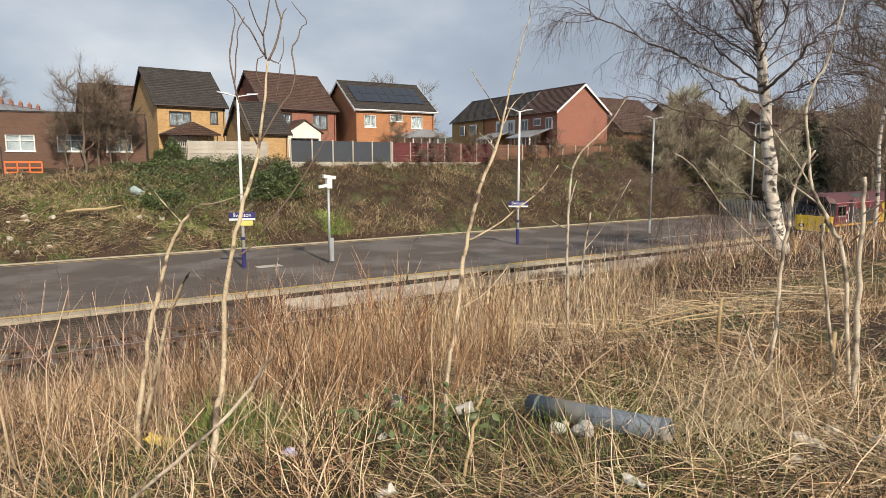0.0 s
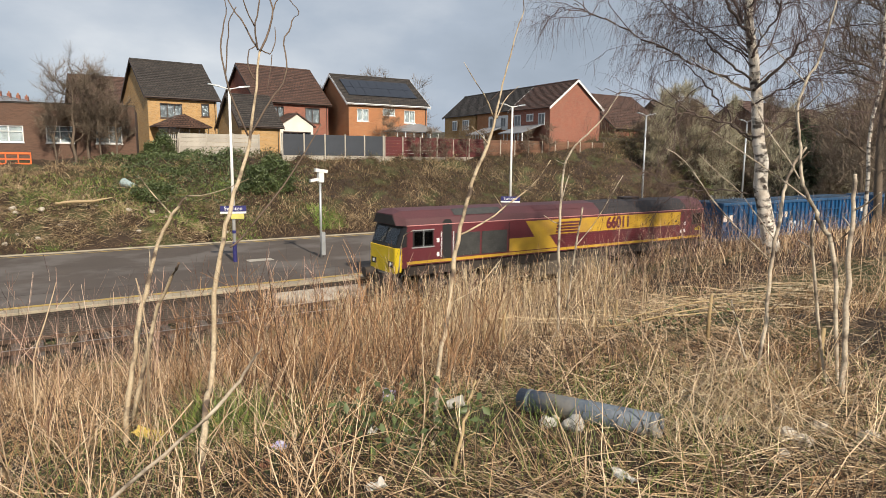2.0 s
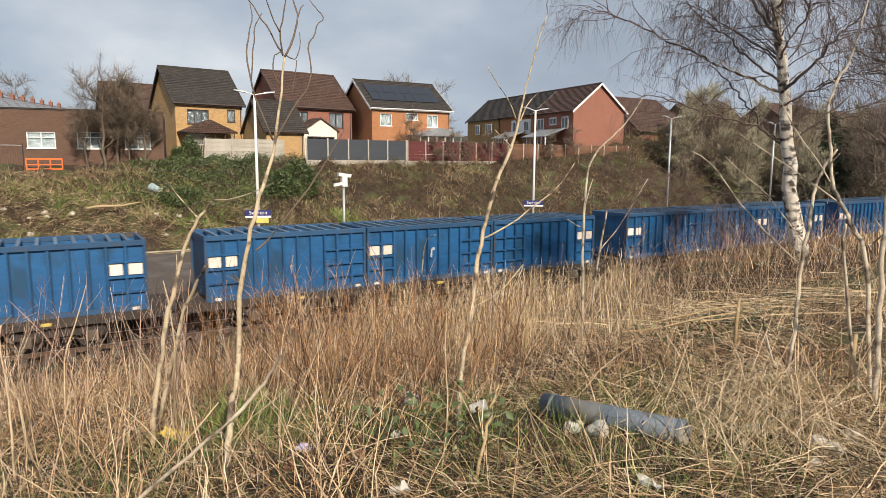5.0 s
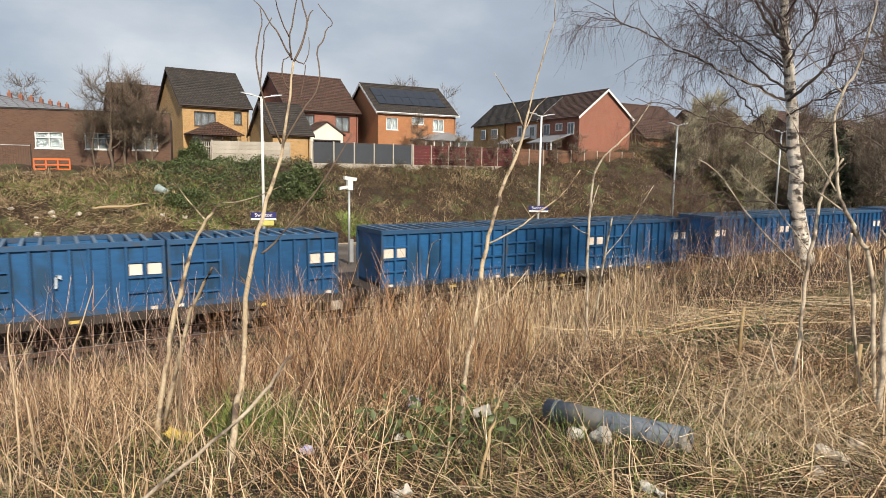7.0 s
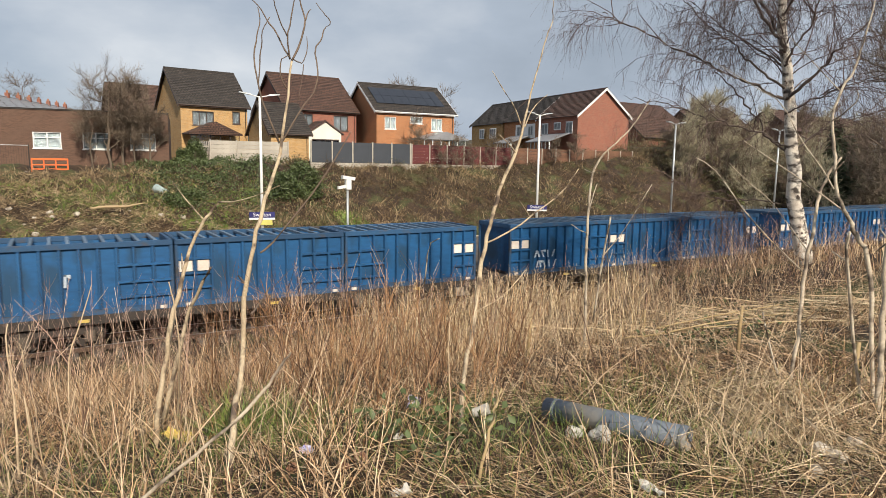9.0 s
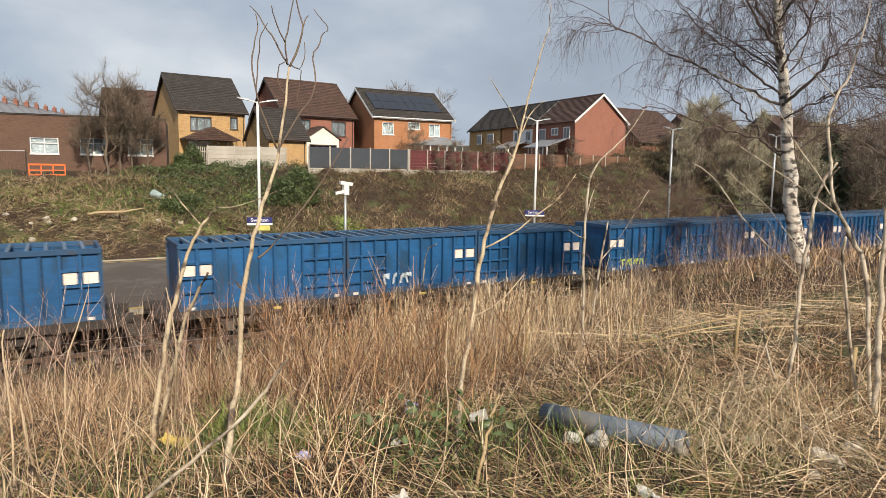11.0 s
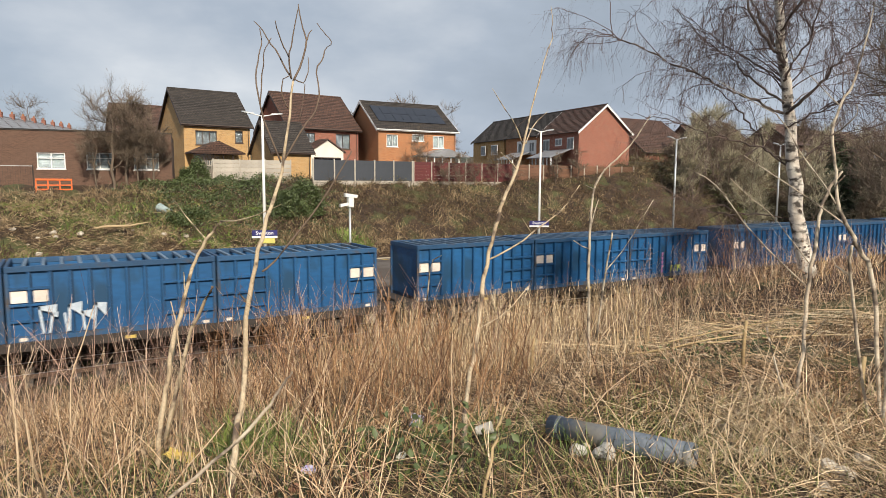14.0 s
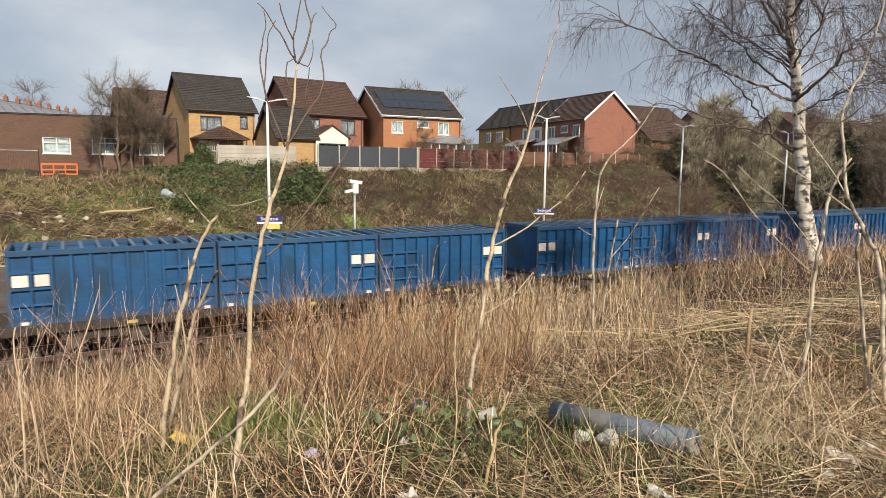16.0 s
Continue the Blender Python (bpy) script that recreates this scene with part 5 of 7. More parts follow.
def container(flip):
    """An open-topped refuse container, 6.06 m long, with ribs, a panelled end and a netted top."""
    o = empty("container", pose(0, TRACK_Y, 1.13), "blue ribbed steel refuse container with netted open top", "container", "containers on the train")
    Lc, W, Hc = 6.06, 1.25, 2.34

    def fx(a, b):
        return (Lc - b, Lc - a) if flip else (a, b)

    part("side_wall", box(0.06, Lc - 0.06, -W + 0.09, -W + 0.12, 0.15, Hc - 0.2), "blue", o)
    part("side_wall", box(0.06, Lc - 0.06, W - 0.09, W - 0.05, 0.15, Hc - 0.2), "blue", o)
    for x in (0.05, Lc - 0.09):
        part("end_wall", box(x, x + 0.04, -W + 0.1, W - 0.1, 0.15, Hc - 0.2), "blue", o)
    part("floor", box(0.1, Lc - 0.1, -W + 0.1, W - 0.1, 0.0, 0.15), "blue_dark", o)
    part("load", box(0.12, Lc - 0.12, -W + 0.13, W - 0.12, 1.0, Hc - 0.62), "waste", o, "dark refuse under the netting")
    for y in (-W, W - 0.1):
        part("bottom_rail", box(0, Lc, y, y + 0.1, 0.0, 0.17), "blue_dark", o)
        part("top_rail", box(0, Lc, y - 0.01 if y < 0 else y, y + 0.1 if y < 0 else y + 0.11, Hc - 0.2, Hc - 0.02, bevel=0.015), "blue_dark", o)
    for x in (0, Lc - 0.1):
        part("end_rail", box(x, x + 0.1, -W + 0.1, W - 0.1, Hc - 0.2, Hc - 0.02), "blue_dark", o)
        for y in (-W, W - 0.1):
            part("corner_post", box(x, x + 0.1, y, y + 0.1, 0.17, Hc - 0.2), "blue_dark", o)
    rib = seam = None
    for x in [0.62] + [1.18 + 0.53 * k for k in range(7)] + [4.86, 5.44]:
        a, b = fx(x - 0.045, x + 0.045)
        rib_bm = hull([(q, y, z) for q, y in ((0, -W + 0.09), (0.09, -W + 0.09), (0.01, -W - 0.03), (0.08, -W - 0.03)) for z in (0.17, Hc - 0.2)]) if rib is None else rib
        p = part("rib", rib_bm, "blue", o)
        rib = p.data
        p.location = (a, 0, 0)
        # thin dark strip paints the shade that each rib throws on the wall
        p = part("dirt_line", seam or box(0.0, 0.03, -W + 0.078, -W + 0.087, 0.172, Hc - 0.204), "rib_shade", o, "dark line painting the shade beside a rib")
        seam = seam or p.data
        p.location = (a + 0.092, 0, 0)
    for x0, x1, zs in ((4.40, 5.96, (0.46, 0.96, 1.51)), (0.1, 1.14, (0.6, 1.10, 1.6))):
        a, b = fx(x0, x1)
        for z in zs:
            part("stiffener", box(a, b, -W - 0.015, -W + 0.09, z, z + 0.07), "blue", o)
    for x0, x1 in ((0.13, 0.55), (0.72, 1.10)):
        a, b = fx(x0, x1)
        part("placard", box(a, b, -W + 0.04, -W + 0.088, 1.20, 1.56), "placard", o, "faded white placard")
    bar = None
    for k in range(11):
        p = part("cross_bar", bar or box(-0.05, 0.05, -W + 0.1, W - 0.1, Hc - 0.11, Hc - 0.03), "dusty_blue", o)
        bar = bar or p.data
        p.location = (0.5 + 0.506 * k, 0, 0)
    part("netting", box(0.1, Lc - 0.1, -W + 0.13, W - 0.1, Hc - 0.46, Hc - 0.43), "netting", o, "dark net over the load")
    for x in (0.3, 5.6):
        a, b = fx(x, x + 0.2)
        part("data_plate", box(a, b, -W - 0.012, -W - 0.002, 0.03, 0.13), "placard", o)
    return o


def scrawl(parent, x, z, n, size, material):
    """A row of plain spray-painted strokes."""
    r = random.Random(int(x * 100))
    for k in range(n):
        a = x + size * 0.8 * k
        lean = r.uniform(-0.15, 0.15)
        part("paint_stroke", plate([(a, z), (a + 0.07, z), (a + 0.07 + lean, z + size), (a + lean, z + size)], 0.005), material, parent, "spray-painted stroke").location = (0, -1.29, 0)
        if r.random() < 0.6:
            part("paint_stroke", plate([(a + lean, z + size * 0.9), (a + size * 0.45, z + size * r.uniform(0.3, 0.9)), (a + size * 0.5, z + size * r.uniform(0.95, 1.1)), (a + lean, z + size)], 0.005), material, parent).location = (0, -1.29, 0)


loco = locomotive()
rolling(loco, 0.0)
wagon, box_a, box_b = flat_wagon(), container(False), container(True)
COUNT, FIRST = 14, 22.39
LEADS = [FIRST + 20.12 * k + 0.42 * (k // 2) for k in range(COUNT)]      # coupled in pairs
for k in range(COUNT):
    w = wagon if k == 0 else copy_thing(wagon, pose(0, TRACK_Y, 0))
    rolling(w, LEADS[k])
    for j in range(3):
        flip = j == 2 or (j == 1 and k % 4 > 1)
        src = box_b if flip else box_a
        c = src if not any(ob is src for ob, _ in MOVING) else copy_thing(src, pose(0, TRACK_Y, 1.13))
        rolling(c, LEADS[k] + 6.12 * j)
        if (k, j) == (0, 1):
            scrawl(c, 1.3, 0.3, 5, 0.62, "graffiti_white")
        elif (k, j) == (5, 0):
            scrawl(c, 1.4, 0.75, 5, 0.32, "graffiti_white")
            scrawl(c, 1.5, 0.28, 5, 0.32, "graffiti_white")
        elif (k, j) == (6, 1):
            scrawl(c, 1.6, 0.35, 4, 0.42, "graffiti_white")
        elif (k, j) == (7, 0):
            scrawl(c, 1.0, 0.25, 7, 0.30, "graffiti_lime")
        elif (k, j) == (8, 1):
            scrawl(c, 0.9, 0.22, 3, 0.85, "graffiti_white")
            scrawl(c, 1.05, 0.22, 3, 0.6, "graffiti_white")
        elif (k, j) == (9, 2):
            for step in range(5):
                scrawl(c, 2.35, 0.22 + 0.22 * step, 1, 0.19, "graffiti_pink")
            scrawl(c, 3.0, 0.25, 4, 0.34, "graffiti_lime")
        elif (k, j) in ((1, 1), (2, 1), (4, 0), (7, 2)):
            scrawl(c, 2.85, 0.95, 1, 0.42, "graffiti_white")


# ---- plants ----
def plant(name, limbs, material, label, category="sapling", group="bare saplings on the near bank", shoots=""):
    """One bare plant: a stem and its side shoots, each a part."""
    if len(limbs.pieces) == 1:
        return tagged(part(name, limbs.mesh(name), material, smooth=True), label, category, group)
    foot = limbs.v[0]
    o = empty(name, pose(*foot), label, category, group)
    for k in range(len(limbs.pieces)):
        p = part("side_shoot" if k else "stem", limbs.single("shoot", k), shoots if k and shoots else material, o, smooth=True)
        p.data.transform(Matrix.Translation(-foot))
    return o


def scatter(n, x0, x1, y0, y1, keep=None):
    x, y = rng.uniform(x0, x1, n), rng.uniform(y0, y1, n)
    if keep is not None:
        k = keep(x, y) > rng.uniform(0, 1, n)
        x, y = x[k], y[k]
    return np.stack([x, y, ground(x, y)], 1)


def patch(x, y, s, seed):
    """Smooth patches between 0 and 1."""
    return 0.5 + 0.25 * (np.sin(x * s + seed) * np.cos(y * s * 1.3 - seed * 2) + np.sin(x * s * 0.43 + y * s * 0.7 + seed * 3)) + 0.25 * np.sin(x * s * 2.1 - seed) * np.sin(y * s * 1.9 + seed)


def in_view(x, y):
    a = np.degrees(np.arctan2(x, y))
    return ((a > -8) & (a < 74)).astype(float)


def stuff(name, me, material, label, category):
    return tagged(part(name, me, material), label, category, kind="stuff")


def up_dir(n, lean, bias=(0, 0)):
    return np.stack([rng.normal(bias[0], lean, n), rng.normal(bias[1], lean, n), np.ones(n)], 1)


# ---- bare saplings on the near bank ----
wood = Limbs()
wood.limb(smooth_path([(0.69,3.25,4.40,0.0190), (0.78,3.55,4.56,0.0185), (0.86,3.82,4.72,0.0176), (0.93,3.97,4.69,0.0164), (0.99,4.04,5.38,0.0151), (1.08,4.04,5.73,0.0126), (1.16,4.03,5.97,0.0114), (1.23,4.02,6.18,0.0101), (1.31,4.04,6.74,0.0066)], 2), 8, 0.12)
wood.limb(smooth_path([(1.08,4.01,5.55,0.0072), (1.20,4.05,5.63,0.0065), (1.40,4.06,5.86,0.0058), (1.57,4.09,6.07,0.0049), (1.74,4.13,6.32,0.0039)], 1), 5, 0.12)
wood.limb(smooth_path([(1.31,4.04,6.74,0.0075), (1.37,4.05,6.85,0.0067), (1.41,4.06,6.99,0.0058), (1.40,4.08,7.06,0.0049), (1.38,4.09,7.14,0.0041), (1.37,4.10,7.23,0.0032)], 1), 5, 0.12)
wood.limb(smooth_path([(1.41,4.06,7.00,0.0043), (1.43,4.08,7.05,0.0036), (1.46,4.10,7.08,0.0029)], 1), 5, 0.12)
wood.limb(smooth_path([(1.30,4.04,6.75,0.0061), (1.28,4.02,6.82,0.0055), (1.27,4.00,6.88,0.0048), (1.29,3.99,6.96,0.0042), (1.31,3.97,7.10,0.0035), (1.32,3.95,7.16,0.0029)], 1), 5, 0.12)
wood.limb(smooth_path([(1.27,4.00,6.88,0.0043), (1.22,3.97,6.95,0.0038), (1.18,3.93,7.02,0.0032), (1.16,3.90,7.06,0.0026)], 1), 5, 0.12)
wood.limb(smooth_path([(1.30,4.04,6.75,0.0061), (1.26,4.06,6.82,0.0055), (1.23,4.08,6.91,0.0048), (1.18,4.11,6.98,0.0042), (1.14,4.13,7.06,0.0035), (1.10,4.15,7.10,0.0029)], 1), 5, 0.12)
wood.limb(smooth_path([(1.29,4.04,6.56,0.0046), (1.25,4.04,6.60,0.0043), (1.23,4.03,6.67,0.0039), (1.24,4.03,6.74,0.0036), (1.26,4.02,6.76,0.0032), (1.29,4.02,6.77,0.0029)], 1), 5, 0.12)
wood.limb(smooth_path([(1.31,4.04,6.75,0.0043), (1.36,4.05,6.74,0.0039), (1.39,4.07,6.73,0.0035), (1.43,4.08,6.83,0.0030), (1.43,4.10,6.91,0.0026)], 1), 5, 0.12)
wood.limb(smooth_path([(1.39,4.05,6.73,0.0032), (1.38,4.04,6.66,0.0029), (1.34,4.02,6.50,0.0026)], 1), 5, 0.12)
wood.limb(smooth_path([(1.22,4.03,6.23,0.0065), (1.13,4.05,6.45,0.0059), (1.11,4.08,6.59,0.0055), (1.09,4.10,6.73,0.0049), (1.11,4.13,6.83,0.0045), (1.13,4.15,6.91,0.0039), (1.16,4.18,6.98,0.0035), (1.15,4.20,7.07,0.0029)], 1), 5, 0.12)
wood.limb(smooth_path([(1.12,4.12,6.59,0.0043), (1.13,4.11,6.70,0.0041), (1.13,4.10,6.78,0.0038), (1.14,4.08,6.83,0.0035), (1.13,4.07,6.89,0.0032), (1.15,4.06,6.94,0.0029), (1.18,4.05,6.99,0.0026)], 1), 5, 0.12)
wood.limb(smooth_path([(1.23,4.03,6.23,0.0061), (1.38,4.04,6.47,0.0058), (1.45,4.06,6.54,0.0055), (1.49,4.08,6.63,0.0051), (1.50,4.09,6.73,0.0048), (1.48,4.11,6.84,0.0045), (1.54,4.12,6.91,0.0042), (1.56,4.14,6.98,0.0039), (1.62,4.15,7.02,0.0036), (1.59,4.17,7.07,0.0032), (1.56,4.18,7.10,0.0029), (1.53,4.20,7.15,0.0026)], 1), 5, 0.12)
wood.limb(smooth_path([(0.99,4.04,5.36,0.0110), (1.04,4.42,5.34,0.0059)], 1), 5, 0.12)
wood.limb(smooth_path([(1.01,3.99,5.17,0.0072), (1.11,4.15,5.20,0.0058), (1.22,4.30,5.27,0.0039)], 1), 5, 0.12)
plant("sapling", wood, "bark", "bare pale-barked sapling with thin curling top twigs", shoots="dark_shoot")
wood = Limbs()
wood.limb(smooth_path([(0.47,4.54,4.05,0.0170), (0.54,4.56,4.58,0.0163), (0.61,4.58,4.95,0.0163), (0.71,4.58,5.36,0.0135), (0.77,4.57,5.55,0.0109), (0.86,4.54,5.73,0.0095), (0.94,4.51,5.84,0.0068)], 2), 8, 0.12)
wood.limb(smooth_path([(0.85,4.54,5.72,0.0054), (0.79,4.81,5.83,0.0042), (0.74,5.08,5.96,0.0030)], 1), 5, 0.12)
wood.limb(smooth_path([(0.94,4.51,5.84,0.0054), (1.02,4.32,5.85,0.0044), (1.14,4.11,5.92,0.0034), (1.19,3.95,5.97,0.0025)], 1), 5, 0.12)
wood.limb(smooth_path([(0.71,4.58,5.36,0.0054), (0.77,4.98,5.44,0.0044)], 1), 5, 0.12)
wood.limb(smooth_path([(0.54,4.52,4.35,0.0149), (0.69,4.41,5.09,0.0132), (0.76,4.26,5.32,0.0115), (0.80,4.12,5.46,0.0087)], 1), 5, 0.12)
wood.limb(smooth_path([(0.51,4.57,4.50,0.0068), (0.63,4.75,4.83,0.0063), (0.71,4.94,5.02,0.0058)], 1), 5, 0.12)
plant("sapling", wood, "bark", "bare forked sapling with a snapped side stem")
wood = Limbs()
wood.limb(smooth_path([(0.18,2.55,4.82,0.0076), (0.43,2.43,5.05,0.0076), (0.60,2.35,5.22,0.0068), (0.67,2.32,5.33,0.0060), (0.72,2.30,5.41,0.0038)], 2), 8, 0.12)
plant("broken_branch", wood, "old_bark", "pale broken branch leaning out of the grass")
wood = Limbs()
wood.limb(smooth_path([(1.77,2.76,4.45,0.0165), (2.17,3.35,4.49,0.0165), (2.63,4.00,4.62,0.0170), (3.02,4.45,4.89,0.0191), (3.07,4.48,5.25,0.0191), (3.18,4.48,5.67,0.0156), (3.25,4.47,5.91,0.0156), (3.39,4.44,6.22,0.0139), (3.50,4.43,6.64,0.0075), (3.53,4.43,6.76,0.0069), (3.59,4.43,6.95,0.0062), (3.65,4.43,7.14,0.0055), (3.69,4.43,7.26,0.0049), (3.74,4.43,7.35,0.0043), (3.72,4.43,7.43,0.0036), (3.74,4.43,7.49,0.0029), (3.71,4.43,7.61,0.0023)], 2), 8, 0.12)
wood.limb(smooth_path([(3.14,4.47,5.46,0.0086), (3.40,4.43,5.57,0.0075), (3.64,4.41,5.73,0.0063), (3.87,4.38,5.88,0.0050), (4.07,4.40,6.09,0.0037)], 1), 5, 0.12)
wood.limb(smooth_path([(3.44,4.44,6.44,0.0069), (3.33,4.39,6.59,0.0054), (3.18,4.38,6.74,0.0039), (3.05,4.34,6.86,0.0024)], 1), 5, 0.12)
wood.limb(smooth_path([(3.02,4.45,4.87,0.0069), (3.33,4.48,4.97,0.0054), (3.62,4.54,5.18,0.0037)], 1), 5, 0.12)
wood.limb(smooth_path([(3.39,4.44,6.22,0.0069), (3.23,4.34,6.29,0.0050), (3.07,4.24,6.35,0.0032)], 1), 5, 0.12)
wood.limb(smooth_path([(3.46,4.42,6.44,0.0069), (3.64,4.55,6.62,0.0049), (3.87,4.63,6.75,0.0027)], 1), 5, 0.12)
wood.limb(smooth_path([(3.46,4.30,5.67,0.0035), (3.17,4.09,5.84,0.0024)], 1), 5, 0.12)
plant("sapling", wood, "bark", "tall slender bare sapling with ragged bark")
wood = Limbs()
wood.limb(smooth_path([(4.81,4.99,4.22,0.0132), (4.88,5.11,5.25,0.0154), (4.94,5.16,5.73,0.0132), (5.01,5.18,6.16,0.0110), (5.26,5.06,6.40,0.0089), (5.41,5.00,6.58,0.0066), (5.56,4.94,6.84,0.0044)], 2), 8, 0.12)
wood.limb(smooth_path([(4.93,5.15,5.61,0.0066), (5.11,5.27,5.79,0.0057), (5.28,5.39,5.92,0.0046)], 1), 5, 0.12)
wood.limb(smooth_path([(4.90,5.13,5.40,0.0066), (4.71,5.05,5.45,0.0054), (4.53,4.97,5.52,0.0042)], 1), 5, 0.12)
wood.limb(smooth_path([(5.00,5.17,6.04,0.0066), (5.17,5.49,6.08,0.0046)], 1), 5, 0.12)
wood.limb(smooth_path([(4.90,4.97,4.46,0.0110), (4.91,4.88,5.21,0.0107), (4.87,4.76,5.61,0.0084)], 1), 5, 0.12)
wood.limb(smooth_path([(5.03,5.00,5.16,0.0066), (5.37,5.04,5.41,0.0051), (5.80,5.06,5.92,0.0035)], 1), 5, 0.12)
wood.limb(smooth_path([(3.39,6.00,4.82,0.0089), (3.37,5.89,5.27,0.0065), (3.38,5.68,5.35,0.0042)], 1), 5, 0.12)
plant("sapling", wood, "old_bark", "thin bare sapling stems beyond the grass")
wood = Limbs()
wood.limb(smooth_path([(4.23,2.47,4.08,0.0116), (4.34,2.47,4.52,0.0130), (4.43,2.49,5.03,0.0130), (4.50,2.52,5.51,0.0130), (4.57,2.52,5.79,0.0116), (4.60,2.53,5.95,0.0102), (4.68,2.51,6.11,0.0102), (4.75,2.48,6.21,0.0073)], 2), 8, 0.12)
wood.limb(smooth_path([(4.49,2.51,5.39,0.0058), (4.39,2.69,5.58,0.0053), (4.29,2.87,5.80,0.0048), (4.27,3.01,5.98,0.0042), (4.23,3.14,6.14,0.0037), (4.13,3.30,6.23,0.0031)], 1), 5, 0.12)
wood.limb(smooth_path([(4.51,2.52,5.55,0.0043), (4.32,2.58,5.76,0.0039), (4.15,2.61,5.92,0.0035), (3.94,2.65,6.04,0.0031), (3.78,2.67,6.15,0.0027)], 1), 5, 0.12)
wood.limb(smooth_path([(4.29,2.53,4.69,0.0087), (4.40,2.71,4.95,0.0076), (4.55,2.84,5.04,0.0063)], 1), 5, 0.12)
wood.limb(smooth_path([(4.44,2.49,5.03,0.0043), (4.35,2.35,5.15,0.0035), (4.23,2.24,5.25,0.0027)], 1), 5, 0.12)
plant("sapling", wood, "old_bark", "bare sapling with long arching side shoots")
wood = Limbs()
wood.limb(smooth_path([(4.60,2.00,4.17,0.0125), (4.64,2.12,5.08,0.0139), (4.66,2.19,5.54,0.0153), (4.59,2.26,5.71,0.0153), (4.54,2.31,5.84,0.0125), (4.49,2.37,6.00,0.0111), (4.51,2.39,6.23,0.0097), (4.50,2.44,6.44,0.0097), (4.56,2.43,6.65,0.0084), (4.66,2.39,6.80,0.0069), (4.72,2.39,6.99,0.0055), (4.79,2.38,7.22,0.0042), (4.82,2.38,7.37,0.0028)], 2), 8, 0.12)
wood.limb(smooth_path([(4.55,2.30,5.82,0.0069), (4.55,2.42,5.91,0.0060), (4.50,2.58,6.03,0.0050), (4.42,2.76,6.17,0.0040), (4.32,2.95,6.32,0.0030)], 1), 5, 0.12)
wood.limb(smooth_path([(4.50,2.44,6.44,0.0055), (4.47,2.33,6.50,0.0045), (4.41,2.23,6.56,0.0035), (4.29,2.18,6.61,0.0025)], 1), 5, 0.12)
wood.limb(smooth_path([(4.49,2.37,5.99,0.0055), (4.49,2.48,6.15,0.0049), (4.47,2.60,6.29,0.0043), (4.44,2.75,6.59,0.0036), (4.37,2.89,6.68,0.0030), (4.17,3.14,6.89,0.0022)], 1), 5, 0.12)
wood.limb(smooth_path([(4.50,2.38,6.11,0.0055), (4.19,2.17,6.17,0.0038)], 1), 5, 0.12)
wood.limb(smooth_path([(4.56,2.43,6.65,0.0042), (4.62,2.63,6.83,0.0032), (4.64,2.87,7.08,0.0022)], 1), 5, 0.12)
wood.limb(smooth_path([(4.56,2.08,4.47,0.0111), (4.45,2.12,4.92,0.0109), (4.35,2.14,5.34,0.0107), (4.26,2.14,5.61,0.0104), (4.20,2.10,5.74,0.0089)], 1), 5, 0.12)
wood.limb(smooth_path([(4.52,2.27,5.52,0.0055), (4.81,2.51,5.53,0.0045)], 1), 5, 0.12)
wood.limb(smooth_path([(4.70,2.17,5.58,0.0069), (4.63,2.03,5.71,0.0053), (4.55,1.89,5.85,0.0038)], 1), 5, 0.12)
plant("sapling", wood, "old_bark", "tall bent bare sapling with grey bark")
wood = Limbs()
wood.limb(smooth_path([(4.42,1.94,4.55,0.0185), (4.48,1.97,4.98,0.0185), (4.53,2.03,5.53,0.0159), (4.57,2.04,5.79,0.0132), (4.60,2.07,6.03,0.0119)], 2), 8, 0.12)
wood.limb(smooth_path([(4.55,2.04,5.68,0.0066), (4.89,2.25,5.72,0.0058)], 1), 5, 0.12)
wood.limb(smooth_path([(4.58,2.04,5.80,0.0066), (4.46,1.92,5.85,0.0050), (4.33,1.80,5.93,0.0037)], 1), 5, 0.12)
wood.limb(smooth_path([(4.46,1.96,4.84,0.0053), (4.76,1.98,4.88,0.0041), (5.06,2.01,4.93,0.0029)], 1), 5, 0.12)
wood.limb(smooth_path([(4.04,2.12,4.15,0.0119), (3.85,2.06,4.33,0.0127), (3.73,1.98,4.65,0.0109)], 1), 5, 0.12)
plant("sapling", wood, "old_bark", "thick sapling stem snapped off at the top")

# dead sticks standing in the grass
wood = Limbs()
wood.limb(smooth_path([(1.75,2.54,4.46,0.0110), (1.86,2.62,4.66,0.0093), (2.01,2.75,4.81,0.0077), (2.08,2.80,4.88,0.0060)], 2), 6, 0.12)
plant("dead_stick", wood, "timber", "dry brown stalk with a broken tip", "stick", "dead sticks in the grass")
wood = Limbs()
wood.limb(smooth_path([(-0.13,4.22,4.16,0.0070), (-0.16,3.50,4.75,0.0055), (-0.18,3.50,5.00,0.0040)], 2), 6, 0.12)
plant("dead_stick", wood, "pale_twig", "bleached thin dead stick", "stick", "dead sticks in the grass")
wood = Limbs()
wood.limb(smooth_path([(-0.29,4.60,4.04,0.0070), (-0.29,4.60,4.66,0.0070), (-0.29,4.60,4.82,0.0060), (-0.31,4.60,4.99,0.0050), (-0.29,4.60,5.12,0.0040)], 2), 6, 0.12)
plant("dead_stick", wood, "pale_twig", "bleached thin dead stick", "stick", "dead sticks in the grass")
wood = Limbs()
wood.limb(smooth_path([(-0.00,4.30,4.15,0.0060), (0.13,3.60,4.60,0.0045), (0.24,3.70,4.65,0.0030)], 2), 6, 0.12)
plant("dead_stick", wood, "pale_twig", "bleached thin dead stick", "stick", "dead sticks in the grass")
wood = Limbs()
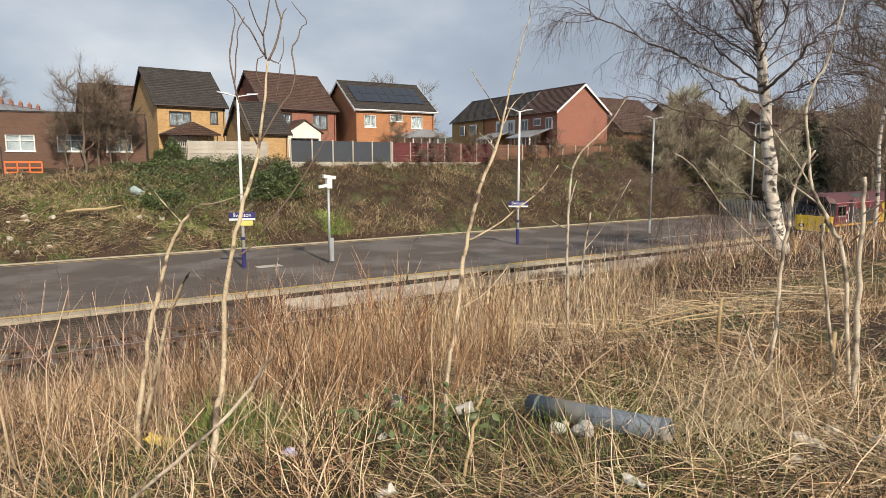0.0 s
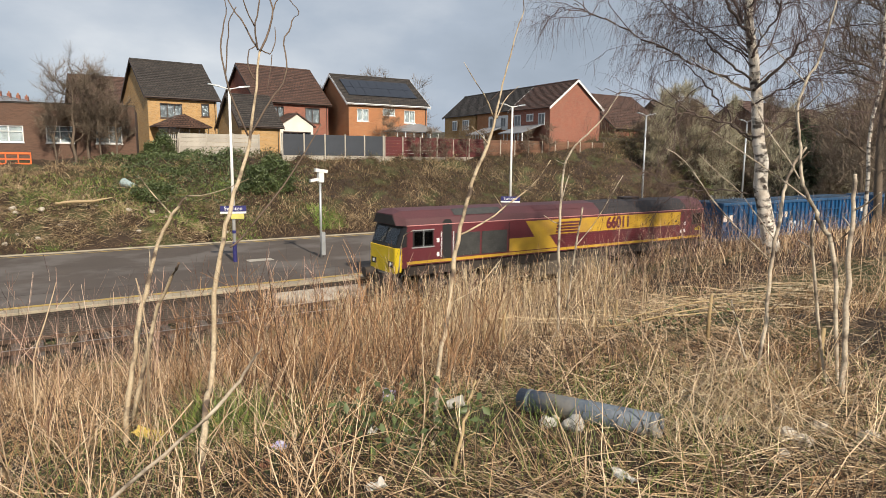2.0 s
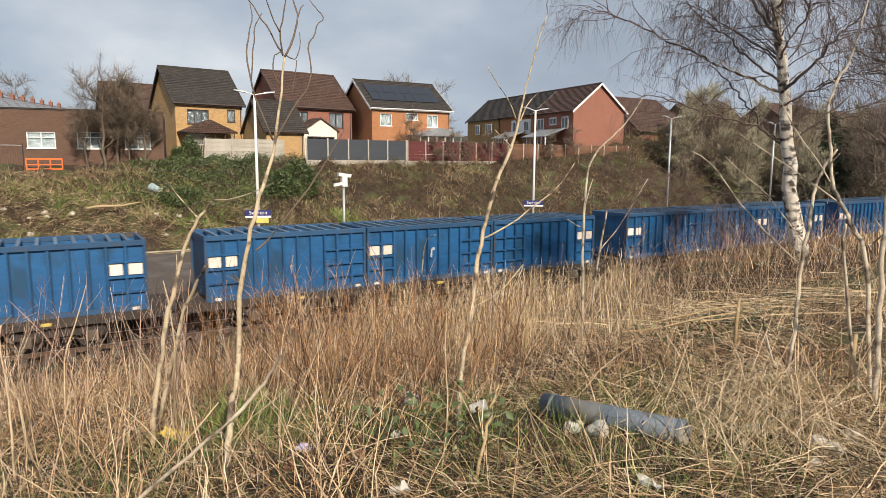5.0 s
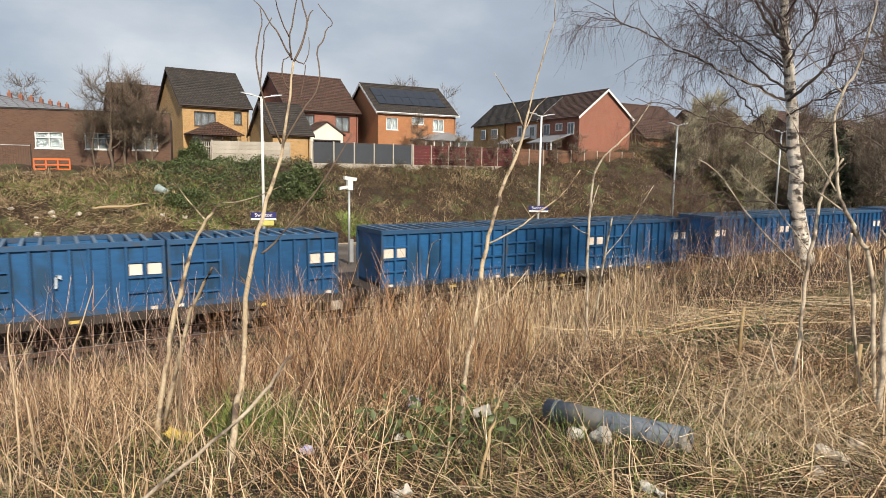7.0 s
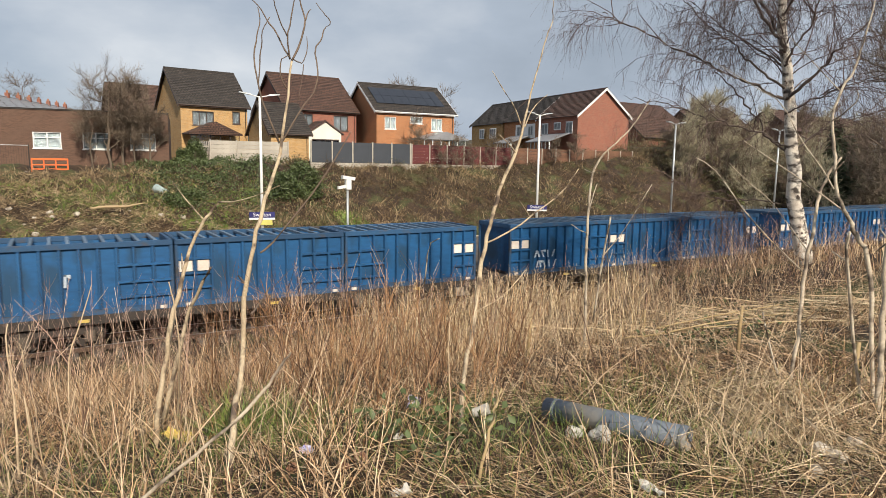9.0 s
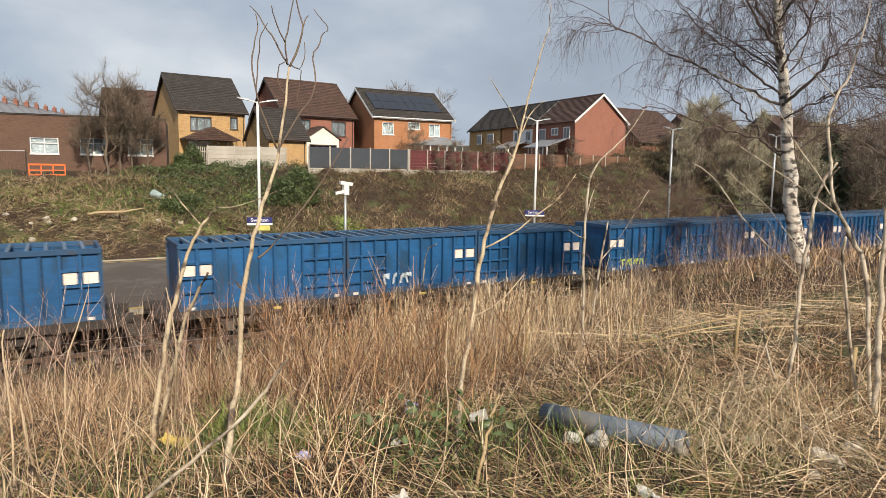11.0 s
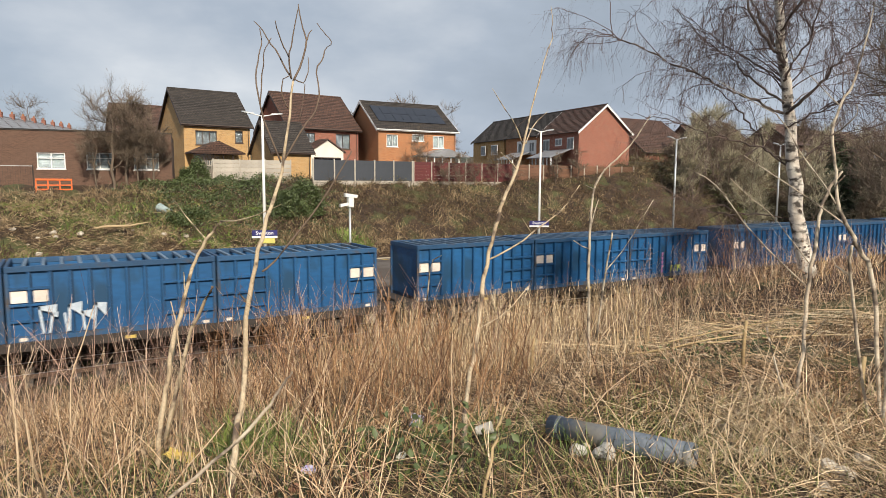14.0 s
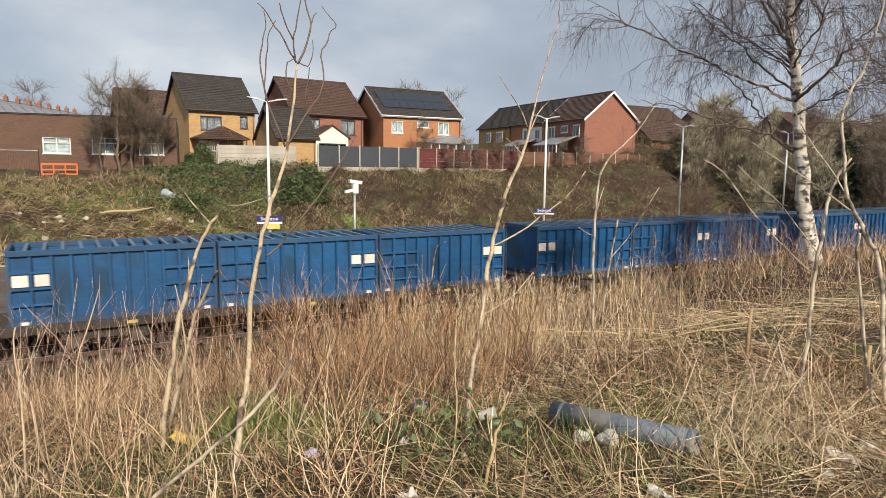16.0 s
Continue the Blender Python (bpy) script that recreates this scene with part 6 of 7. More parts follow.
wood.limb(smooth_path([(0.32,3.72,4.27,0.0060), (0.52,3.50,4.60,0.0045), (0.74,3.60,4.77,0.0030)], 2), 6, 0.12)
plant("dead_stick", wood, "pale_twig", "long bleached leaning stick", "stick", "dead sticks in the grass")
wood = Limbs()
wood.limb(smooth_path([(0.64,4.70,4.10,0.0060), (0.59,4.00,4.95,0.0050), (0.57,4.00,5.25,0.0040), (0.54,4.00,5.41,0.0030)], 2), 6, 0.12)
plant("dead_stick", wood, "pale_twig", "upright bleached dead stick", "stick", "dead sticks in the grass")
wood = Limbs()
wood.limb(smooth_path([(1.64,2.70,4.46,0.0050), (1.88,3.00,4.68,0.0042), (1.85,3.00,5.02,0.0033), (1.89,3.05,5.26,0.0025)], 2), 6, 0.12)
plant("dead_stick", wood, "pale_twig", "upright bleached dead stick", "stick", "dead sticks in the grass")
wood = Limbs()
wood.limb(smooth_path([(0.01,7.00,3.46,0.0080), (0.01,7.00,4.17,0.0080), (0.17,7.00,4.60,0.0060), (0.26,7.00,4.90,0.0040)], 2), 6, 0.12)
plant("dead_stick", wood, "pale_twig", "upright bleached dead stick", "stick", "dead sticks in the grass")

# ---- birch ----
BIRCH_LIMBS = []
BIRCH_LIMBS.append([(11.70,6.59,4.36,0.1518), (11.65,6.74,5.09,0.1366), (11.64,6.87,5.87,0.1214), (11.66,6.99,6.65,0.1063), (11.68,7.10,7.38,0.0986), (11.65,7.22,8.05,0.0873), (11.65,7.36,8.89,0.0797), (11.67,7.52,9.93,0.0683), (11.69,7.79,11.70,0.0494), (11.76,8.09,13.78,0.0228)])
BIRCH_LIMBS.append([(11.51,7.12,7.38,0.0600), (11.24,7.40,7.56,0.0549), (10.97,7.69,7.77,0.0498), (10.69,7.98,7.93,0.0447), (10.45,8.21,8.16,0.0396), (10.18,8.49,8.31,0.0344), (9.84,8.89,8.64,0.0293), (9.50,9.29,8.85,0.0242), (9.26,9.52,9.04,0.0191)])
BIRCH_LIMBS.append([(11.58,7.01,6.52,0.0420), (11.30,7.14,6.64,0.0370), (11.01,7.29,6.78,0.0320), (10.63,7.61,6.91,0.0270), (10.24,7.93,7.08,0.0220), (9.84,8.25,7.27,0.0170), (9.45,8.58,7.32,0.0120), (9.15,8.75,7.42,0.0070)])
BIRCH_LIMBS.append([(11.58,7.00,6.42,0.0440), (11.50,7.39,6.75,0.0389), (11.47,7.69,7.18,0.0337), (11.42,8.04,7.58,0.0286), (11.38,8.35,7.87,0.0234), (11.34,8.67,8.21,0.0183), (11.27,9.04,8.44,0.0131), (11.11,9.57,8.78,0.0080)])
BIRCH_LIMBS.append([(11.51,7.12,7.56,0.0500), (11.44,7.56,7.90,0.0437), (11.42,7.93,8.25,0.0373), (11.45,8.21,8.50,0.0310), (11.37,8.66,8.89,0.0247), (11.32,9.08,9.28,0.0183), (11.24,9.54,9.81,0.0120)])
BIRCH_LIMBS.append([(11.65,6.90,5.45,0.0280), (11.18,7.29,5.55,0.0236), (10.77,7.59,5.51,0.0192), (10.35,7.90,5.63,0.0148), (10.04,8.04,5.79,0.0104), (9.76,8.11,5.87,0.0060)])
BIRCH_LIMBS.append([(11.54,7.07,7.38,0.0650), (11.55,6.75,7.63,0.0552), (11.55,6.43,7.93,0.0454), (11.47,6.24,8.15,0.0356), (11.48,5.92,8.36,0.0258), (11.47,5.62,8.66,0.0160)])
BIRCH_LIMBS.append([(11.61,6.96,6.44,0.0400), (11.86,6.93,6.55,0.0336), (12.16,6.81,6.80,0.0272), (12.47,6.68,6.92,0.0208), (12.91,6.33,7.13,0.0144), (13.31,6.06,7.29,0.0080)])
BIRCH_LIMBS.append([(11.49,7.16,8.21,0.0700), (11.46,7.35,8.58,0.0600), (11.36,7.67,9.03,0.0500), (11.34,7.86,9.46,0.0400), (11.32,8.03,10.01,0.0300)])
BIRCH_LIMBS.append([(11.50,7.15,7.96,0.0500), (11.44,6.95,8.28,0.0415), (11.43,6.67,8.57,0.0330), (11.35,6.52,9.00,0.0245), (11.28,6.34,9.49,0.0160)])
BIRCH_LIMBS.append([(11.53,7.09,7.10,0.0340), (11.38,6.71,7.22,0.0275), (11.30,6.20,7.42,0.0210), (11.25,5.65,7.50,0.0145), (11.21,5.09,7.70,0.0080)])
BIRCH_LIMBS.append([(11.63,7.30,8.47,0.0630), (11.89,7.85,9.16,0.0492), (12.03,8.50,10.02,0.0341), (12.06,9.24,10.99,0.0177)])
BIRCH_LIMBS.append([(11.64,7.21,7.95,0.0368), (11.81,7.99,8.49,0.0296), (11.86,8.83,8.96,0.0214), (11.98,9.67,9.65,0.0123)])
BIRCH_LIMBS.append([(11.65,7.36,8.89,0.0420), (11.06,6.60,9.23,0.0241), (10.47,5.84,9.64,0.0088)])
BIRCH_LIMBS.append([(11.67,7.45,9.51,0.0420), (12.03,8.28,10.50,0.0279), (12.19,9.23,11.45,0.0118)])
BIRCH_LIMBS.append([(11.68,7.58,10.34,0.0315), (11.66,6.97,10.92,0.0200), (11.49,6.42,11.33,0.0095)])


def droop(limbs_list, count, lo, hi, hang, seed):
    """Fine hanging shoots along limbs: roots, ways and lengths for strips."""
    r = np.random.default_rng(seed)
    roots, ways, lens = [], [], []
    for pts in limbs_list:
        p = np.array(pts)[:, :3]
        seg = np.linalg.norm(np.diff(p, axis=0), axis=1)
        t = r.uniform(0.15, 1.0, count) * seg.sum()
        cs = np.concatenate([[0], np.cumsum(seg)])
        q = np.stack([np.interp(t, cs, p[:, k]) for k in range(3)], 1)
        d = p[-1] - p[0]
        d = d / np.linalg.norm(d)
        w = d * 0.6 + r.normal(0, 0.55, (count, 3)) + np.array([0, 0, 0.15 - hang])
        roots.append(q), ways.append(w), lens.append(r.uniform(lo, hi, count))
    return np.concatenate(roots), np.concatenate(ways), np.concatenate(lens)


def side_limbs(limbs_list, per, lo, hi, r0, seed, rise=0.25):
    """Side branches off limbs, each a short bent path."""
    r = random.Random(seed)
    out = []
    for pts in limbs_list:
        for _ in range(per):
            k = r.uniform(0.2, 0.98) * (len(pts) - 1)
            i = min(int(k), len(pts) - 2)
            a, b = Vector(pts[i][:3]), Vector(pts[i + 1][:3])
            p = a.lerp(b, k - i)
            main = (Vector(pts[-1][:3]) - Vector(pts[0][:3])).normalized()
            d = (main * 0.7 + Vector((r.gauss(0, 0.6), r.gauss(0, 0.6), r.gauss(rise, 0.4)))).normalized()
            n, path, length = 7, [], r.uniform(lo, hi)
            for s in range(n):
                path.append((*p, r0 * (1 - 0.8 * s / (n - 1))))
                d = (d + Vector((r.gauss(0, 0.26), r.gauss(0, 0.26), r.gauss(-0.07, 0.22)))).normalized()
                p = p + d * length / (n - 1)
            out.append(path)
    return out


def crooked(l, share, seed):
    """A limb's path with small knees along it, its girth cut to a share."""
    r = random.Random(seed + int(l[-1][0] * 100))
    fine = smooth_path(l, 2)
    return [(a + r.gauss(0, 0.018), b + r.gauss(0, 0.018), c + r.gauss(0, 0.018), d * share) if 0 < i < len(fine) - 1 else (a, b, c, d * share) for i, (a, b, c, d) in enumerate(fine)]


def birch_tree(main, label, seed, twigs, dense=1.0):
    o = empty("birch_tree", pose(0, 0, 0), label, "tree", "birch trees on the near bank")
    trunk = Limbs()
    trunk.limb(smooth_path(main[0], 1), 12, 0.06)
    part("trunk", trunk.mesh("trunk"), "birch", o, "white peeling birch trunk", True)
    for l in main[1:]:
        big = Limbs()
        big.limb(crooked(l, 0.5, seed), 6, 0.1)
        part("limb", big.mesh("limb"), "birch_limb", o, "", True)
    second = side_limbs(main[1:], int(12 * dense), 0.6, 1.9, 0.009, seed, 0.0)
    top = side_limbs([main[0][3:8]], 38, 0.7, 2.3, 0.014, seed + 9)
    third = side_limbs(second + top, 5, 0.3, 0.9, 0.0045, seed + 1, -0.25)
    sm = Limbs()
    for l in second + top:
        sm.limb(l, 4)
    for l in third:
        sm.limb(l, 3)
    part("branchwork", sm.mesh("branchwork"), "birch_twig", o, "fine dark birch branches")
    ro, wa, le = droop(third + second + top, twigs, 0.12, 0.5, 1.0, seed + 2)
    part("twig_crown", strips("twig_crown", ro, wa, le, rng.uniform(0.003, 0.0055, len(le)), rng.uniform(0.1, 0.5, len(le)), 3, 0.5), "birch_twig", o, "hanging birch twigs")
    return o


big_birch = birch_tree(BIRCH_LIMBS, "white-barked bare birch with hanging twigs", 3, 9)
rb = random.Random(77)
for k in range(90):
    i = rb.uniform(0, 5.5)
    a, b = BIRCH_LIMBS[0][int(i)], BIRCH_LIMBS[0][int(i) + 1]
    c = [u + (v - u) * (i - int(i)) for u, v in zip(a, b)]
    t, w = rb.uniform(0, 6.283), rb.uniform(0.12, 0.4) * (1.6 if k % 9 == 0 else 1.0)
    scar = hull([(c[0] + math.cos(t + da) * (c[3] + d), c[1] + math.sin(t + da) * (c[3] + d), c[2] + dz) for da in (-w / 2, 0, w / 2) for d in (-0.01, 0.004) for dz in (-rb.uniform(0.004, 0.02), rb.uniform(0.004, 0.02 + 0.05 * (k % 9 == 0)))])
    part("bark_scar", scar, "birch_limb", big_birch, "dark bark scar")


def grown(base, height, r0, seed, spread=0.45, n=9):
    """A free-grown limb system: a trunk and its main limbs."""
    r = random.Random(seed)
    b = Vector(base)
    trunk = [(*(b + Vector((r.gauss(0, 0.02) * k * height / 8, r.gauss(0, 0.02) * k * height / 8, height * k / 8))), r0 * (1 - 0.85 * k / 8)) for k in range(9)]
    out = [trunk]
    for _ in range(n):
        k = r.uniform(2, 7.5)
        i = int(k)
        p = Vector(trunk[i][:3]).lerp(Vector(trunk[i + 1][:3]), k - i)
        a = r.uniform(0, 6.283)
        d = Vector((math.cos(a) * spread, math.sin(a) * spread, r.uniform(0.3, 0.8))).normalized()
        ln = height * r.uniform(0.25, 0.5) * (1.1 - k / 10)
        path = []
        for s in range(5):
            path.append((*p, max(0.006, trunk[i][3] * 0.5 * (1 - 0.8 * s / 4))))
            d = (d + Vector((r.gauss(0, 0.15), r.gauss(0, 0.15), r.gauss(0.02, 0.12)))).normalized()
            p = p + d * ln / 4
        out.append(path)
    return out


birch_tree(grown((19.2, 8.3, 3.9), 12, 0.055, 21, 0.8, 14), "bare birch further along the bank", 31, 8, 0.8)
birch_tree(grown((18.0, 4.4, 4.3), 12, 0.05, 22, 0.9, 20), "slender bare birch further up the bank", 41, 8, 1.0)



def bare_tree(base, height, seed, twig_mat, label, twigs=40, width=0.02, crown=None, group="bare trees behind the cutting"):
    o = empty("bare_tree", pose(*base), label, "tree", group)
    main = grown((0, 0, -0.3), height, height * 0.016, seed, 0.75, 12)
    t = Limbs()
    t.limb(main[0], 7, 0.1)
    part("trunk", t.mesh("trunk"), "wood_tree", o, "", True)
    second = side_limbs(main, 7, height * 0.1, height * 0.24, height * 0.003, seed + 1, 0.4)
    c = Limbs()
    for l in main[1:]:
        c.limb(l, 5)
    for l in second:
        c.limb(l, 3)
    part("branchwork", c.mesh("branchwork"), "wood_tree", o)
    ro, wa, le = droop(second, twigs, height * 0.04, height * 0.13, -0.25, seed + 2)
    part("crown", strips("crown", ro, wa, le, rng.uniform(width * 0.5, width, len(le)), rng.uniform(-0.1, 0.15, len(le)), 2, 0.6), twig_mat, o, "crown of fine bare twigs")
    return o


# shrubby bare tree before the brick building, and trees on the skyline
bare_tree((3.8, 54.4, 5.0), 8.0, 50, "wood_twig", "dense bare shrubby tree in front of the brick building", 44, 0.018)
bare_tree((6.6, 54.9, 5.0), 6.2, 52, "wood_twig", "dense bare shrubby tree in front of the brick building", 44, 0.018)
bare_tree((5.4, 54.2, 5.0), 5.4, 53, "wood_twig", "dense bare shrubby tree in front of the brick building", 44, 0.018)
bare_tree((2.6, 54.4, 5.0), 4.8, 54, "wood_twig", "dense bare shrubby tree in front of the brick building", 40, 0.018)
bare_tree((4.7, 54.7, 5.0), 6.8, 51, "wood_twig", "dense bare shrubby tree in front of the brick building", 44, 0.018)
for k, (x, y, h) in enumerate(((-14, 150, 17), (-4, 160, 15), (55, 105, 13), (60, 100, 12), (42, 96, 11))):
    bare_tree((x, y, 6.5), h, 60 + k, "wood_twig", "distant bare tree on the skyline", 14, 0.06)
pick = random.Random(12)
wood_line = [(60 + 5.2 * (k % 9) + pick.uniform(-2, 2), 33 + 4.6 * (k // 9) + pick.uniform(-1.8, 1.8)) for k in range(36)]
tall_line = [(62 + 3.6 * k + pick.uniform(-1.5, 1.5), 26.5 + 1.25 * k + pick.uniform(-1.5, 2.5)) for k in range(15)]
for k, (x, y) in enumerate(tall_line):
    bare_tree((x, y, float(ground(x, y))), pick.uniform(10, 14), 240 + k, "wood_twig", "tall bare tree beyond the platform end", 34, 0.04, group="woodland on the cutting side")
for k, (x, y) in enumerate(wood_line):
    bare_tree((x, y, float(ground(x, y))), pick.uniform(4.5, 8.0), 80 + k, ("pale_twigs", "wood_twig", "pale_twigs")[k % 3], "bare woodland tree on the cutting side", 26, 0.035, group="woodland on the cutting side")
for k, (x, y, h) in enumerate(((57, 46, 4.5), (60, 49, 5.0), (62, 44, 6.0), (66, 49, 7.0), (68, 53, 6.0))):
    bare_tree((x, y, float(ground(x, y))), h, 140 + k, ("pale_twigs", "wood_twig")[k % 2], "tangled bare tree on the cutting slope", 50, 0.03, group="woodland on the cutting side")
for k, (x, y, h) in enumerate(((30, 50.2, 2.8), (31.5, 49.8, 3.2), (33.4, 50.1, 3.0), (35.6, 50.0, 3.3), (37.4, 49.6, 3.0), (28.6, 52.6, 3.4), (43, 50, 3.0), (46, 50, 3.4), (33.2, 60.5, 5.0))):
    bare_tree((x, y, float(ground(x, y))), h, 170 + k, "wood_twig", "bare thorny shrub by the garden fence", 16, 0.02, group="shrubs by the fences")


for k, (x, y, h) in enumerate(((63.8, 48.3, 11.0), (69.3, 50.9, 10.0), (58.3, 45.6, 7.0))):
    bare_tree((x, y, float(ground(x, y))), h * 0.7, 300 + k, "pale_twigs", "pale budding tree on the cutting slope", 60, 0.035, group="woodland on the cutting side")


def conifer(base, height, radius, seed):
    o = empty("conifer", pose(*base), "dark green conifer among bare trees", "tree", "conifers")
    part("trunk", cyl((0, 0, -0.3), (0, 0, height * 0.95), height * 0.02, 0.02, 8), "wood_tree", o)
    r = np.random.default_rng(seed)
    n = 2600
    h = r.uniform(0.08, 1, n) ** 1.1 * height
    a = r.uniform(0, 2 * np.pi, n)
    d = (1 - h / height) * radius * (0.65 + 0.35 * np.sin(5 * a + h * 1.7)) * r.uniform(0.2, 1, n)
    ro = np.stack([d * np.cos(a), d * np.sin(a), h], 1)
    wa = np.stack([np.cos(a), np.sin(a), r.normal(0.0, 0.25, n)], 1)
    part("foliage", strips("foliage", ro, wa, r.uniform(0.3, 0.8, n), r.uniform(0.12, 0.28, n), r.uniform(0, 0.5, n), 2, 0.7), "conifer", o, "dark needle foliage")
    return o


conifer((66.2, 35.2, float(ground(66.2, 35.2))), 10.5, 2.6, 1)
conifer((69.4, 35.5, float(ground(69.4, 35.5))), 9.0, 2.2, 2)

# round evergreen shrub and ivy on the far bank
def leafy_shrub(base, rx, ry, rz, n, seed, label, name="shrub"):
    o = empty(name, pose(*base), label, "shrub", "evergreen shrubs on the far bank")
    r = np.random.default_rng(seed)
    d = r.normal(size=(n, 3))
    d /= np.linalg.norm(d, axis=1, keepdims=True)
    d[:, 2] = np.abs(d[:, 2])
    k = r.uniform(0.72, 1.0, n) * (1 + 0.14 * np.sin(4 * d[:, 0] + 3 * d[:, 1]) + 0.1 * np.sin(7 * d[:, 2] + 5 * d[:, 0]) + 0.08 * np.sin(11 * d[:, 1]))
    part("foliage", leaves("foliage", d * k[:, None] * np.array([rx, ry, rz]), r.uniform(0.05, 0.11, n), 0.3), "ivy", o)
    st = Limbs()
    rr = random.Random(seed)
    for _ in range(14):
        a, e = rr.uniform(0, 6.28), rr.uniform(0.3, 0.8)
        st.limb([(0, 0, -0.2, 0.04), (math.cos(a) * rx * 0.4, math.sin(a) * ry * 0.4, rz * e * 0.6, 0.03), (math.cos(a) * rx * 0.75, math.sin(a) * ry * 0.75, rz * e, 0.012)], 4)
    part("stems", st.mesh("stems"), "wood_tree", o)
    return o


leafy_shrub((15.2, 46.0, float(ground(15.2, 46.0)) - 0.2), 1.85, 1.5, 2.3, 9000, 5, "rounded dense evergreen shrub on the bank")
leafy_shrub((9.7, 55.6, 5.2), 1.3, 0.9, 2.2, 7000, 6, "ivy-covered mound against the fence end")
leafy_shrub((7.5, 46.5, float(ground(7.5, 46.5)) - 0.3), 1.5, 1.2, 1.1, 3500, 8, "low spreading evergreen bush on the bank")

# far bank cover
def ivy_zone(x, y):
    """Where ivy has smothered the bank."""
    return np.clip(1.5 - np.abs(x - 11.5) / 5.0, 0, 1) * np.clip((y - 43.5) / 3, 0, 1)


q = scatter(120000, -12, 84, 40.6, 53.5, lambda x, y: np.clip(0.3 + 0.5 * (x > 10) + 0.5 * patch(x, y, 0.7, 9.0), 0, 1) * (1 - 0.8 * ivy_zone(x, y)))
n = len(q)
tall = 0.5 + 1.3 * patch(q[:, 0], q[:, 1], 0.8, 9.5)
stuff("bramble_scrub", strips("bramble_scrub", q, up_dir(n, 0.8), rng.uniform(0.25, 0.95, n) * tall, rng.uniform(0.012, 0.03, n), rng.uniform(0.2, 0.9, n), 3, 0.6), "twig", "tangled brown bramble stems on the far bank", "scrub")
q = scatter(60000, -10, 60, 40.8, 53, lambda x, y: np.clip(patch(x, y, 0.55, 2.0) * 1.5 - 0.4, 0, 1) * (0.4 + 0.6 * (x < 34)) * (1 - 0.85 * ivy_zone(x, y)))
n = len(q)
stuff("dead_reeds", strips("dead_reeds", q, up_dir(n, 0.55), rng.uniform(0.3, 1.1, n), rng.uniform(0.02, 0.045, n), rng.uniform(0.1, 0.9, n), 3, 0.7), "tan", "pale dead reeds and cut stalks on the bank", "dead reeds")
q = scatter(120000, -10, 60, 41.0, 56, lambda x, y: np.clip(1.6 * (1 - np.abs(x - 11.5) / 8.5), 0, 1) * np.clip((y - 42) / 4, 0, 1) * np.clip(patch(x, y, 0.6, 1.1) * 1.8 - 0.15, 0, 1))
q[:, 2] += rng.uniform(0, 0.35, len(q)) + 0.5 * patch(q[:, 0], q[:, 1], 1.1, 2.7) * ivy_zone(q[:, 0], q[:, 1])
stuff("ivy_cover", leaves("ivy_cover", q, rng.uniform(0.05, 0.12, len(q))), "ivy", "dark green ivy creeping over the bank", "ivy")
q = scatter(70000, 0, 80, 41.0, 54, lambda x, y: np.clip(patch(x, y, 0.45, 4.1) * 1.5 - 0.45, 0, 1) * np.clip((x - 8) / 12, 0, 1))
q[:, 2] += rng.uniform(0.05, 0.7, len(q))
stuff("bramble_leaves", leaves("bramble_leaves", q, rng.uniform(0.035, 0.085, len(q))), "bramble_leaf", "brownish green bramble leaves among the stems", "scrub")
q = scatter(42000, -14, 13, 40.4, 51, lambda x, y: np.clip(patch(x, y, 0.6, 6.0) * 2 - 0.6, 0, 1))
n = len(q)
stuff("bank_grass", strips("bank_grass", q, up_dir(n, 0.5), rng.uniform(0.1, 0.3, n), rng.uniform(0.02, 0.04, n), rng.uniform(0, 0.4, n), 2), "bright_leaf", "short bright green grass on the open bank", "grass")
q = np.concatenate([scatter(900, 17.0, 19.2, 41.0, 43.4), scatter(260, 62, 66, 42, 46)])
n = len(q)
stuff("bright_tuft", strips("bright_tuft", q, up_dir(n, 0.5), rng.uniform(0.25, 0.6, n), rng.uniform(0.03, 0.06, n), rng.uniform(0, 0.4, n), 2), "bright_leaf", "bright green tuft at the foot of the bank", "grass")
q = scatter(44000, -12, 12, 40.6, 53, lambda x, y: np.clip(patch(x, y, 0.5, 3.4) * 1.8 - 0.45, 0, 1))
n = len(q)
a = rng.uniform(0, 2 * np.pi, n)
stuff("cut_stalks", strips("cut_stalks", q, np.stack([np.cos(a), np.sin(a), rng.normal(0.25, 0.25, n)], 1), rng.uniform(0.2, 0.8, n), rng.uniform(0.02, 0.04, n), rng.uniform(0, 0.4, n), 2, 0.6), "tan", "cut dead stalks strewn over the open bank", "dead reeds")
# woodland floor at the far right and its dark understorey
q = scatter(26000, 56, 130, 27, 60)
q[:, 2] += rng.uniform(0, 1.8, len(q)) * rng.uniform(0, 1, len(q))
n = len(q)
stuff("understorey", strips("understorey", q, up_dir(n, 1.0), rng.uniform(0.5, 1.8, n), rng.uniform(0.025, 0.06, n), rng.uniform(0, 0.6, n), 3, 0.6), "olive", "olive brown tangled understorey below bare trees", "scrub")
# cut logs, pipe end and rubble on the open bank
log = Limbs()
log.limb(smooth_path([(1.9, 44.9, 3.05, 0.07), (3.0, 44.6, 3.1, 0.09), (4.4, 45.0, 3.2, 0.06), (5.0, 45.2, 3.3, 0.03)]), 7, 0.1)
plant("fallen_branch", log, "tan", "pale fallen branch lying on mossy bank", "branch", "")
drain = empty("drain_pipe", pose(6.1, 48.3, float(ground(6.1, 48.3)) + 0.25, 0, 0, -35), "pale plastic drain pipe end sticking from the bank", "pipe")


